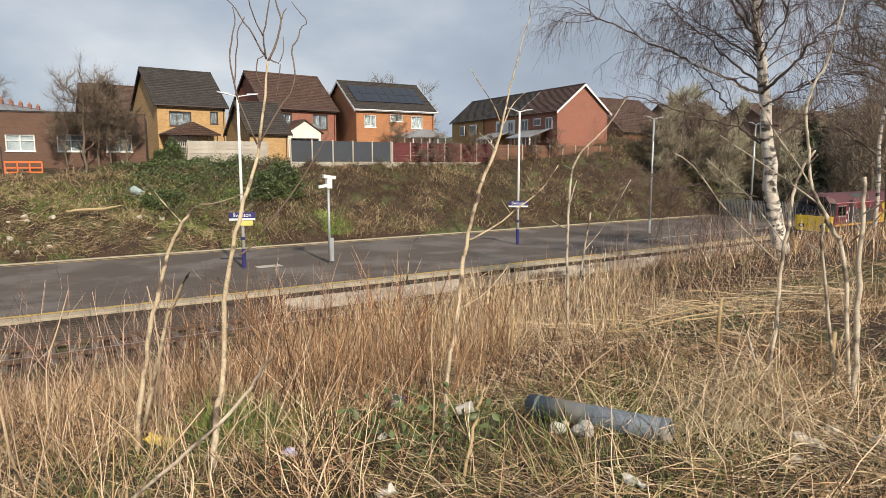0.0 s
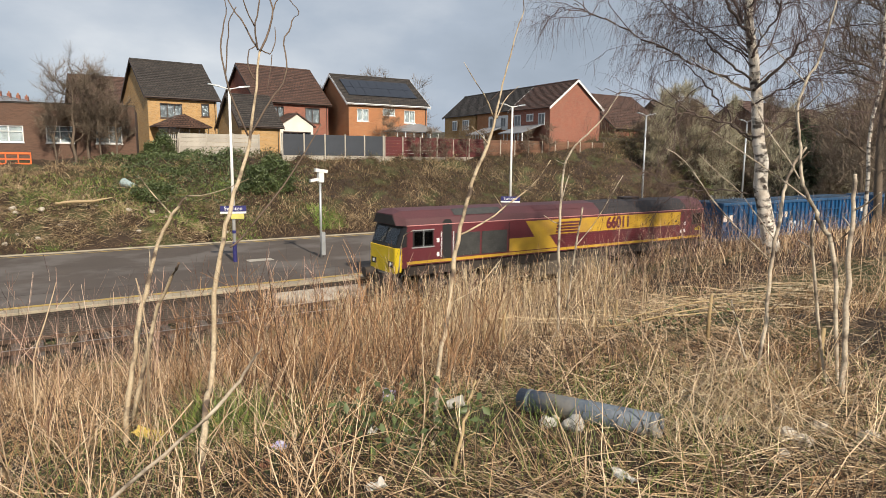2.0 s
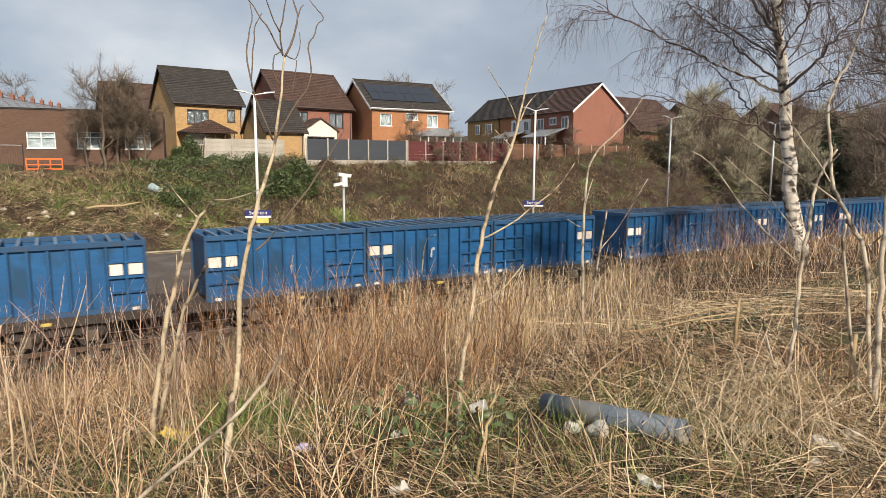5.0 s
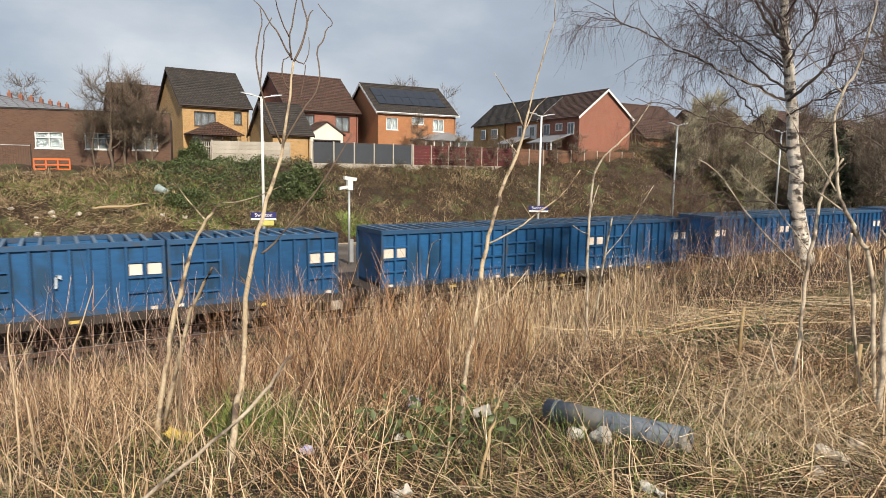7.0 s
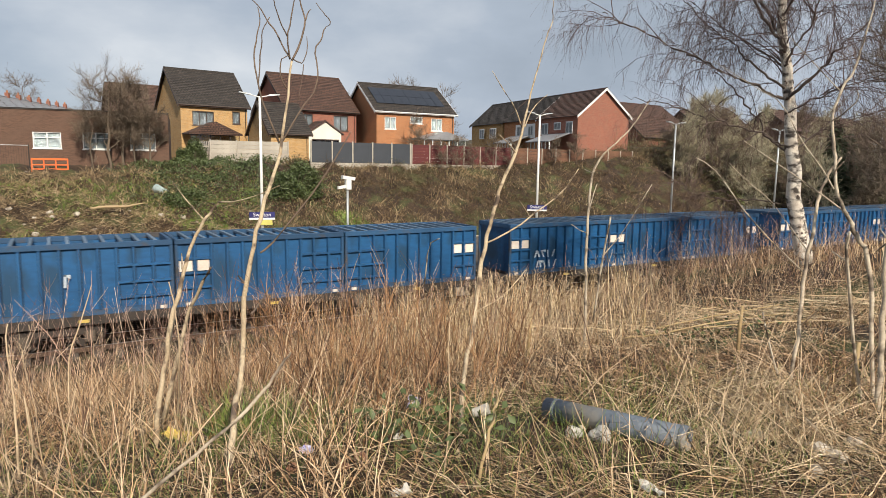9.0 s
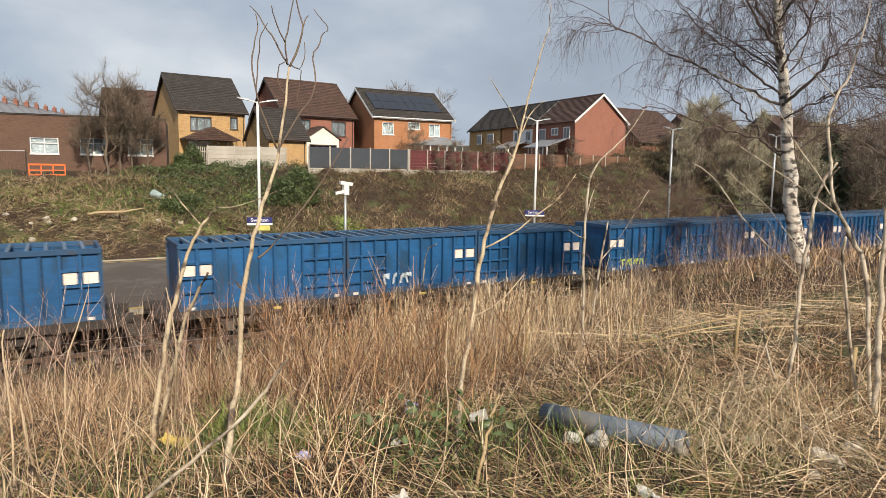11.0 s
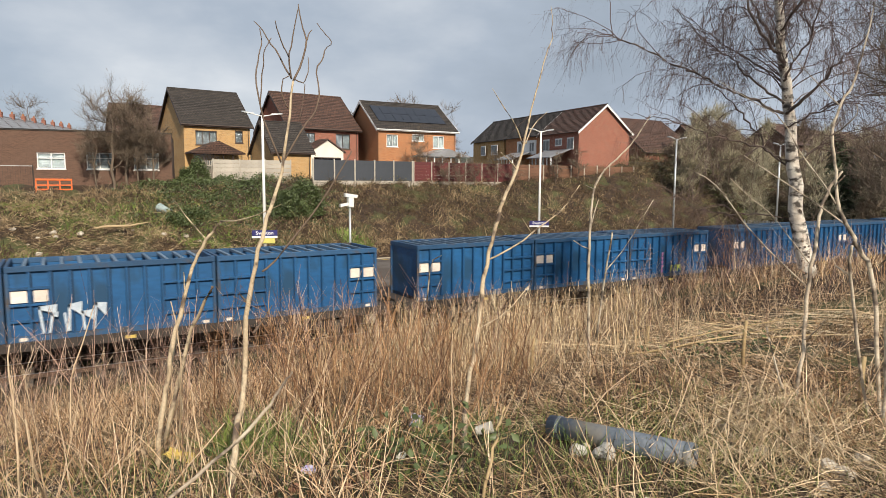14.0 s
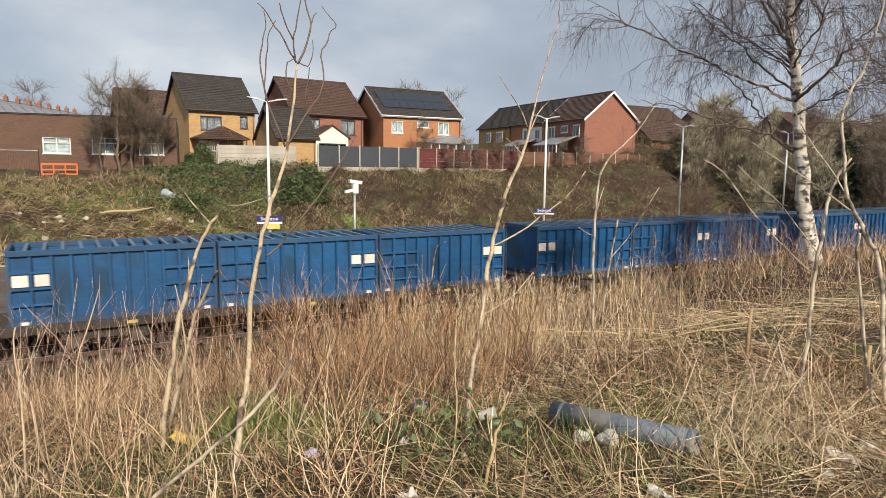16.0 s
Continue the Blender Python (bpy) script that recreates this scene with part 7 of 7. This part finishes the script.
def hollow_pipe(p, r_out, r_in, length, n=20):
    bm = bmesh.new()
    rings = [[bm.verts.new((x, r * math.cos(2 * math.pi * i / n), r * math.sin(2 * math.pi * i / n))) for i in range(n)] for x, r in ((0, r_out), (length, r_out), (length, r_in), (0, r_in))]
    for a in range(4):
        for i in range(n):
            bm.faces.new((rings[a][i], rings[a][(i + 1) % n], rings[(a + 1) % 4][(i + 1) % n], rings[(a + 1) % 4][i]))
    bmesh.ops.recalc_face_normals(bm, faces=bm.faces[:])
    return bm


part("barrel", hollow_pipe(None, 0.27, 0.23, 1.1), "pale_pipe", drain)
part("collar", shift(hollow_pipe(None, 0.30, 0.272, 0.16), 0.0), "pale_pipe", drain)
drain.rotation_euler = (0, radians(18), radians(-60))


def lump(name, x, y, z, r, material, label, seed, group, flat=0.7):
    bm = bmesh.new()
    bmesh.ops.create_icosphere(bm, subdivisions=2, radius=r)
    rr = random.Random(seed)
    ph = [rr.uniform(0, 6.28) for _ in range(3)]
    for v in bm.verts:
        k = 1 + 0.2 * math.sin(v.co.x / r * 3 + ph[0]) + 0.16 * math.sin(v.co.y / r * 4 + ph[1]) + rr.uniform(-0.14, 0.14)
        v.co = Vector((v.co.x * k * 1.2, v.co.y * k, v.co.z * k * flat))
    ob = part(name, bm, material)
    ob.matrix_basis = pose(x, y, z, rr.uniform(-15, 15), rr.uniform(-15, 15), rr.uniform(0, 360))
    return tagged(ob, label, "rubble", group)


for k in range(26):
    x, y = pick.uniform(-8, 12), pick.uniform(41.2, 46.5)
    lump("stone", x, y, float(ground(x, y)) + 0.05, pick.uniform(0.07, 0.2), "rubble", "pale stone lying on the open bank", k, "stones on the bank")

# ---- near bank: dead grass ----
def dens(x, y):
    """Where tall dead stalks stand thick."""
    tall = np.interp(np.hypot(x, y), [0, 2.6, 3.4, 4.6, 12], [0.0, 0.3, 0.6, 1, 1])
    gap = 1 - 0.9 * np.exp(-(((x - 2.9) / 1.1) ** 2 + ((y - 2.9) / 0.8) ** 2)) - 0.75 * np.exp(-(((x - 5.8) / 1.6) ** 2 + ((y - 4.0) / 0.9) ** 2))
    return in_view(x, y) * tall * (1 - 0.7 * bare(x, y)) * np.clip(gap, 0, 1) * np.clip(2.4 * patch(x, y, 1.9, 0.7) - 0.5, 0.04, 1)


def bare(x, y):
    """Trodden spots round the pipe, the cup and the rubble, where little straw lies."""
    line = np.hypot(x - np.clip(x, 2.55, 3.05), y - (2.22 + (2.96 - np.clip(x, 2.55, 3.05)) * 2.6))
    spots = np.minimum.reduce([np.hypot(x - a, y - b) for a, b in ((2.33, 3.3), (2.19, 4.01), (0.62, 4.43), (2.54, 2.68), (2.62, 2.56), (3.46, 1.77), (3.47, 1.67), (2.37, 1.98), (1.09, 3.20), (1.24, 2.84), (1.30, 2.51))])
    return np.clip(1.3 - np.minimum(line / 0.22, spots / 0.18) * 0.8, 0, 1)


def tufts(count, blades, lean, spread, box_, keep, lo, hi):
    """Roots, ways and lengths of stalks that fan out of clumps."""
    c = scatter(count, *box_, keep)
    m = len(c)
    k = rng.integers(blades[0], blades[1], m)
    i = np.repeat(np.arange(m), k)
    r = c[i].copy()
    off = rng.normal(0, spread, (len(i), 2))
    r[:, :2] += off
    r[:, 2] = ground(r[:, 0], r[:, 1]) - 0.02
    w = np.concatenate([off * 2.2 + rng.normal(0, lean, (len(i), 2)) + rng.normal(0, 0.16, (m, 2))[i], np.ones((len(i), 1))], 1)
    return r, w, rng.uniform(lo, hi, len(i)) * rng.uniform(0.6, 1.15, m)[i]


def height_at(x, y):
    """Taller stalks on the left and in the middle distance, matted and low on the right."""
    return np.interp(np.degrees(np.arctan2(x, y)), [-5, 30, 45, 60, 75], [1.0, 0.95, 0.75, 0.58, 0.7]) * np.interp(np.hypot(x, y), [0, 3, 5, 12], [0.5, 0.75, 1, 1])


q, w, ln = tufts(3900, (5, 17), 0.34, 0.07, (-1.5, 13, 0.8, 15), dens, 0.3, 1.0)
n = len(q)
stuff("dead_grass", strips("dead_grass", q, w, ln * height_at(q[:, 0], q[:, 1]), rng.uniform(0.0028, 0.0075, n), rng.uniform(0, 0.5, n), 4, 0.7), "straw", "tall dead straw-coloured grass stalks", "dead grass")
q, w, ln = tufts(3400, (3, 10), 0.7, 0.1, (-1.5, 13, 0.8, 13), lambda x, y: in_view(x, y) * np.clip(patch(x, y, 1.1, 4.4) * 1.6 - 0.2, 0, 1), 0.4, 1.0)
n = len(q)
stuff("bent_grass", strips("bent_grass", q, w, ln * height_at(q[:, 0], q[:, 1]), rng.uniform(0.003, 0.007, n), rng.uniform(0.1, 0.9, n), 5, 0.7), "straw_lying", "bent and collapsed dead grass", "dead grass")
q = scatter(30000, 11, 60, 1.5, 18, lambda x, y: in_view(x, y) * np.clip(0.4 + patch(x, y, 0.8, 0.7), 0, 1))
n = len(q)
stuff("dead_grass_far", strips("dead_grass_far", q, up_dir(n, 0.25), rng.uniform(0.25, 0.75, n), rng.uniform(0.008, 0.018, n), rng.uniform(0, 0.4, n), 3, 0.75), "straw", "dead grass along the bank further off", "dead grass")
for part_of in range(2):
    q = scatter(48000, -1.5, (12, 6)[part_of], 0.8, (13, 6)[part_of], lambda x, y: in_view(x, y) * (1 - 0.55 * bare(x, y)) * np.clip(2.2 * patch(x, y, 2.3, 3.3) - 0.35, 0.15, 1))
    q[:, 2] += rng.uniform(0.0, 0.13, len(q)) * rng.uniform(0, 1, len(q))
    n = len(q)
    a = rng.normal(0.6 + 2.5 * patch(q[:, 0], q[:, 1], 1.1, 2.2), 0.7, n) + np.pi * rng.integers(0, 2, n)
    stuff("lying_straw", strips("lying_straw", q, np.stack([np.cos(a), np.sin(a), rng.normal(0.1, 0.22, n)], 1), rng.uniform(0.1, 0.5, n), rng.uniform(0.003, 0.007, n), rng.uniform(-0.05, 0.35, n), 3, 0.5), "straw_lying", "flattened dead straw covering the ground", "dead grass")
q = scatter(62000, -1.5, 9, 0.8, 8, lambda x, y: in_view(x, y) * np.clip(np.interp(np.hypot(x, y), [2, 3.8, 4.6, 7], [1, 0.8, 0.35, 0.05]) * (patch(x, y, 1.6, 5.0) * 2.4 - 0.5), 0, 1))
n = len(q)
stuff("green_grass", strips("green_grass", q, up_dir(n, 0.45), rng.uniform(0.07, 0.27, n), rng.uniform(0.003, 0.006, n), rng.uniform(0, 0.5, n), 3, 0.8), "green", "short green grass between the dead stalks", "grass")
# arching dead stems over the grass
q = scatter(1700, -1, 12, 1.4, 12, lambda x, y: in_view(x, y) * np.interp(np.hypot(x, y), [1.5, 3], [0.0, 1]))
n = len(q)
stuff("arching_stems", strips("arching_stems", q, up_dir(n, 0.6), rng.uniform(0.5, 1.2, n), rng.uniform(0.003, 0.007, n), rng.uniform(0.1, 0.6, n), 5, 0.6), "pale_twig", "pale arching dead stems", "dead grass")
# strong pale stalks close by
q = np.concatenate([scatter(110, 2.0, 4.6, 0.9, 2.6, lambda x, y: in_view(x, y) * (np.hypot(x, y) > 1.9)), scatter(130, -0.5, 1.3, 2.3, 4.2, lambda x, y: in_view(x, y))])
n = len(q)
stuff("pale_stalks", strips("pale_stalks", q, up_dir(n, 0.38), rng.uniform(0.35, 0.85, n), rng.uniform(0.004, 0.008, n), rng.uniform(0, 0.3, n), 5, 0.6), "pale_twig", "strong pale dead stalks close to the path", "dead grass")
# reddish weeds with side shoots
def weeds(name, count, area, seed, lo, hi, side, wide, material, label, per=7, lean=0.16, start=0.45):
    """Upright dead stems, each with side shoots; they stand in patches."""
    q = scatter(count, *area, lambda x, y: in_view(x, y) * np.clip(patch(x, y, 1.0, seed) * 2.0 - 0.5, 0.06, 1))
    n = len(q)
    hgt = rng.uniform(lo, hi, n)
    dirs = up_dir(n, lean)
    dirs /= np.linalg.norm(dirs, axis=1, keepdims=True)
    t = rng.uniform(start, 1.0, (n, per))
    sq = (q[:, None] + dirs[:, None] * (hgt[:, None] * t)[..., None]).reshape(-1, 3)
    sd = np.repeat(dirs, per, 0) + rng.normal(0, 0.5, (n * per, 3))
    sd[:, 2] = np.abs(sd[:, 2]) + 0.15
    r, d = np.concatenate([q, sq]), np.concatenate([dirs, sd])
    ln = np.concatenate([hgt, rng.uniform(*side, n * per)])
    w = np.concatenate([rng.uniform(0.7, 1.2, n), rng.uniform(0.35, 0.6, n * per)]) * wide
    stuff(name, strips(name, r, d, ln, w, rng.uniform(-0.05, 0.08, len(ln)), 3, 0.5), material, label, "weeds")


weeds("dead_weeds", 850, (-1.0, 13, 3.4, 15), 8.0, 0.45, 1.0, (0.08, 0.3), 0.007, "weed", "reddish brown dead weed stems with side shoots", 9, 0.26, 0.35)
weeds("dry_umbels", 420, (-1.0, 13, 3.4, 15), 3.0, 0.55, 1.1, (0.06, 0.2), 0.0075, "pale_twig", "pale dry branching seed stalks above the grass", 9)
weeds("rusty_weeds", 300, (1.0, 3.2, 3.6, 6.4), 1.0, 0.6, 1.15, (0.1, 0.35), 0.0075, "rust", "thick stand of rusty brown dead weeds", 10, 0.26, 0.25)
weeds("mauve_weeds", 330, (2.0, 9.5, 7.0, 13.0), 5.0, 0.9, 1.55, (0.08, 0.26), 0.009, "mauve", "tall mauve brown weeds with fine branching heads", 14, 0.2, 0.55)
weeds("mauve_thicket", 240, (-1.5, 2.2, 7.5, 15.0), 2.0, 1.0, 1.9, (0.1, 0.35), 0.009, "mauve", "thin purplish brown thicket near the line", 9, 0.28, 0.4)
weeds("mauve_scrub", 420, (9.5, 14.0, 5.2, 9.5), 2.6, 0.5, 1.15, (0.1, 0.4), 0.009, "mauve", "tangled reddish scrub round the birch", 9, 0.45, 0.3)
weeds("cream_weeds", 620, (2.5, 5.8, 4.3, 8.0), 4.4, 0.6, 1.1, (0.06, 0.22), 0.008, "cream_stalk", "bright cream dead stalks with fine heads", 7, 0.14, 0.5)
weeds("cream_umbels", 170, (4.2, 8.5, 6.2, 10.0), 6.1, 0.7, 1.2, (0.06, 0.2), 0.008, "cream_stalk", "pale branching seed heads at the edge of the slope", 9, 0.14, 0.6)
weeds("cream_stand", 130, (2.2, 3.5, 3.2, 5.2), 4.4, 0.5, 0.95, (0.06, 0.25), 0.0065, "cream_stalk", "thin stand of bleached stalks by the clearing", 8, 0.2, 0.35)
# reeds flattened across the slope, and a matted mound of fine straw
q = scatter(1000, 5.0, 9.5, 3.6, 6.6, lambda x, y: np.clip(patch(x, y, 1.5, 1.2) * 2.2 - 0.6, 0, 1))
n = len(q)
q[:, 2] += rng.uniform(0.02, 0.3, n)
a = rng.normal(-0.9, 0.22, n) + np.pi * rng.integers(0, 2, n)
stuff("flattened_reeds", strips("flattened_reeds", q, np.stack([np.cos(a), np.sin(a), rng.normal(0.02, 0.1, n)], 1), rng.uniform(0.4, 1.3, n), rng.uniform(0.006, 0.012, n), rng.uniform(0, 0.15, n), 4, 0.5), "cream_stalk", "pale reeds lying flattened across the slope", "dead grass")
q = scatter(9000, 2.9, 5.2, 1.2, 3.1, lambda x, y: np.exp(-(((x - 3.75) / 0.75) ** 2 + ((y - 2.25) / 0.7) ** 2)))
n = len(q)
q[:, 2] += rng.uniform(0.0, 0.22, n) * np.exp(-(((q[:, 0] - 3.75) / 0.5) ** 2 + ((q[:, 1] - 2.25) / 0.5) ** 2))
a = rng.normal(0.5, 0.55, n) + np.pi * rng.integers(0, 2, n)
stuff("matted_straw", strips("matted_straw", q, np.stack([np.cos(a), np.sin(a), rng.normal(0.15, 0.2, n)], 1), rng.uniform(0.25, 0.7, n), rng.uniform(0.0025, 0.005, n), rng.uniform(0.1, 0.5, n), 5, 0.5), "cream_stalk", "mound of fine matted dead straw", "dead grass")
q = np.concatenate([scatter(240, 1.45, 2.25, 2.7, 3.7), scatter(260, 5.2, 6.6, 3.8, 4.8), scatter(200, 6.5, 9.5, 4.6, 6.2)])
q[:, 2] += rng.uniform(0.02, 0.25, len(q))
stuff("bramble_plant", leaves("bramble_plant", q, rng.uniform(0.012, 0.042, len(q))), "ivy", "low green bramble leaves among the grass", "weeds")
q = scatter(420, 0.8, 1.35, 3.9, 4.6)
n = len(q)
stuff("grass_tussock", strips("grass_tussock", q, up_dir(n, 0.5), rng.uniform(0.25, 0.55, n), rng.uniform(0.006, 0.012, n), rng.uniform(0.1, 0.5, n), 4), "green", "grey-green grass tussock", "grass")

q = scatter(34000, -16, 24, -12, 16, lambda x, y: (1 - in_view(x, y)) * (np.hypot(x, y) > 1.0) * 0.9)
n = len(q)
stuff("rough_grass", strips("rough_grass", q, up_dir(n, 0.6), rng.uniform(0.2, 0.7, n), rng.uniform(0.006, 0.014, n), rng.uniform(0.1, 0.8, n), 3, 0.7), "straw_lying", "rough dead grass on the rest of the bank", "dead grass")

# ---- litter on the near bank ----
pipe = empty("plastic_pipe", look((2.96, 2.22, float(ground(2.96, 2.22)) + 0.085), (2.62, 3.12, float(ground(2.62, 3.12)) + 0.085)) @ Matrix.Rotation(radians(90), 4, "Y"), "grey-blue ribbed plastic drain pipe lying in the grass", "pipe")
part("barrel", hollow_pipe(None, 0.07, 0.062, 0.9, 24), "steel_blue", pipe, "", True)
for k in range(3):
    part("rib", shift(hollow_pipe(None, 0.074, 0.0695, 0.02, 24), 0.02 + 0.4 * k), "steel_blue", pipe)


def gz(x, y):
    return float(ground(x, y))


cup = empty("paper_cup", pose(2.33, 3.36, gz(2.33, 3.36) + 0.08, 70, 20, 40), "crushed white paper cup lying in grass", "litter", "litter in the grass")
part("cup_wall", cyl((0, 0, -0.05), (0, 0, 0.05), 0.028, 0.04, 14), "litter", cup)
part("rim", cyl((0, 0, 0.05), (0, 0, 0.058), 0.043, 0.043, 14), "litter", cup)
for k, (x, y, w_, d_, mt, lb) in enumerate(((2.23, 4.09, 0.13, 0.07, "litter_blue", "crumpled purple and white snack wrapper"), (0.63, 4.52, 0.16, 0.06, "litter_yellow", "crumpled yellow wrapper in the grass"), (1.33, 2.56, 0.06, 0.045, "litter", "crumpled white paper in the grass"), (2.42, 2.02, 0.09, 0.05, "litter", "torn white packaging in the grass"), (1.11, 3.27, 0.05, 0.04, "litter_blue", "small blue wrapper in the grass"), (1.62, 3.16, 0.05, 0.03, "litter", "scrap of white paper on soil"))):
    bm = bmesh.new()
    bmesh.ops.create_grid(bm, x_segments=6, y_segments=5, size=1.0)
    rr = random.Random(k)
    for v in bm.verts:
        v.co = Vector((v.co.x * w_ * 0.75, v.co.y * d_ * 0.75, rr.uniform(-0.012, 0.018)))
    bmesh.ops.solidify(bm, geom=bm.faces[:], thickness=0.002)
    ob = part("wrapper", bm, mt)
    ob.matrix_basis = pose(x, y, gz(x, y) + 0.07, rr.uniform(-20, 30), rr.uniform(-15, 15), rr.uniform(0, 180))
    tagged(ob, lb, "litter", "litter in the grass")
for k, (x, y, r, mt) in enumerate(((2.59, 2.73, 0.060, "litter"), (2.67, 2.61, 0.075, "litter"), (2.66, 2.75, 0.035, "rubble"), (1.36, 3.11, 0.04, "brick_rubble"), (1.22, 3.0, 0.035, "brick_rubble"), (3.53, 1.81, 0.075, "rubble"), (3.54, 1.71, 0.065, "rubble"), (3.8, 1.76, 0.06, "rubble"), (3.88, 1.54, 0.07, "rubble"), (3.47, 2.15, 0.05, "rubble"), (3.6, 2.5, 0.05, "rubble"), (1.0, 3.2, 0.04, "brick_rubble"), (2.0, 2.5, 0.03, "rubble"), (3.3, 1.7, 0.05, "rubble"), (1.7, 2.6, 0.03, "brick_rubble"))):
    lump("broken_stone", x, y, gz(x, y) + r * 0.35, r * 0.75, mt, "crumpled dirty white plastic sheet by the pipe" if mt == "litter" else "pale broken concrete lump" if mt == "rubble" else "broken piece of red brick", 50 + k, "rubble in the grass", 0.8)
for k, (a_, b_) in enumerate((((5.0, 4.6, 4.35), (7.2, 3.9, 4.45)), ((5.2, 4.4, 4.4), (7.0, 4.1, 4.5)), ((5.6, 4.7, 4.36), (7.4, 4.4, 4.5)))):
    st = Limbs()
    st.limb(smooth_path([(*a_, 0.010), ((a_[0] + b_[0]) / 2, (a_[1] + b_[1]) / 2 + 0.05, a_[2] + 0.07, 0.009), (*b_, 0.005)]), 6, 0.1)
    plant("fallen_branch", st, "timber", "yellowish fallen plant stem lying in grass", "stem", "fallen stems")
# cut stumps standing in the grass
for k, (x, y, h) in enumerate(((5.35, 3.55, 0.55), (4.55, 2.15, 0.4), (4.2, 5.2, 0.5), (6.4, 5.6, 0.45))):
    st = Limbs()
    st.limb([(x, y, gz(x, y) - 0.05, 0.02), (x + 0.02, y, gz(x, y) + h * 0.6, 0.017), (x + 0.05, y + 0.02, gz(x, y) + h, 0.014)], 7, 0.14)
    plant("cut_stump", st, "timber", "short cut sapling stump in the grass", "stump", "stumps")


# a bare tree on the near bank, by the line
bare_tree((27.5, 11.5, float(ground(27.5, 11.5))), 11, 44, "wood_twig", "bare tree on the near bank by the line", 60, 0.014)
bare_tree((34.0, 13.8, float(ground(34.0, 13.8))), 12, 45, "wood_twig", "bare tree on the near bank by the line", 60, 0.016)


# ---- movement ----
def motions():
    """The train rolls by, slowly gathering speed, and its wheels turn."""
    for ob, x in MOVING:
        z = ob.matrix_basis.translation.z
        walk(ob, [(k / 2, pose(x - run(k / 2), TRACK_Y, z)) for k in range(33)])
        for w in ob.children:
            if w.name.startswith("wheelset"):
                wx, r = w.location.x, w.location.z
                walk(w, [(k / FPS, pose(wx, 0, r, 0, -math.degrees(run(k / FPS) / r), 0)) for k in range(16 * FPS + 1)])


motions()
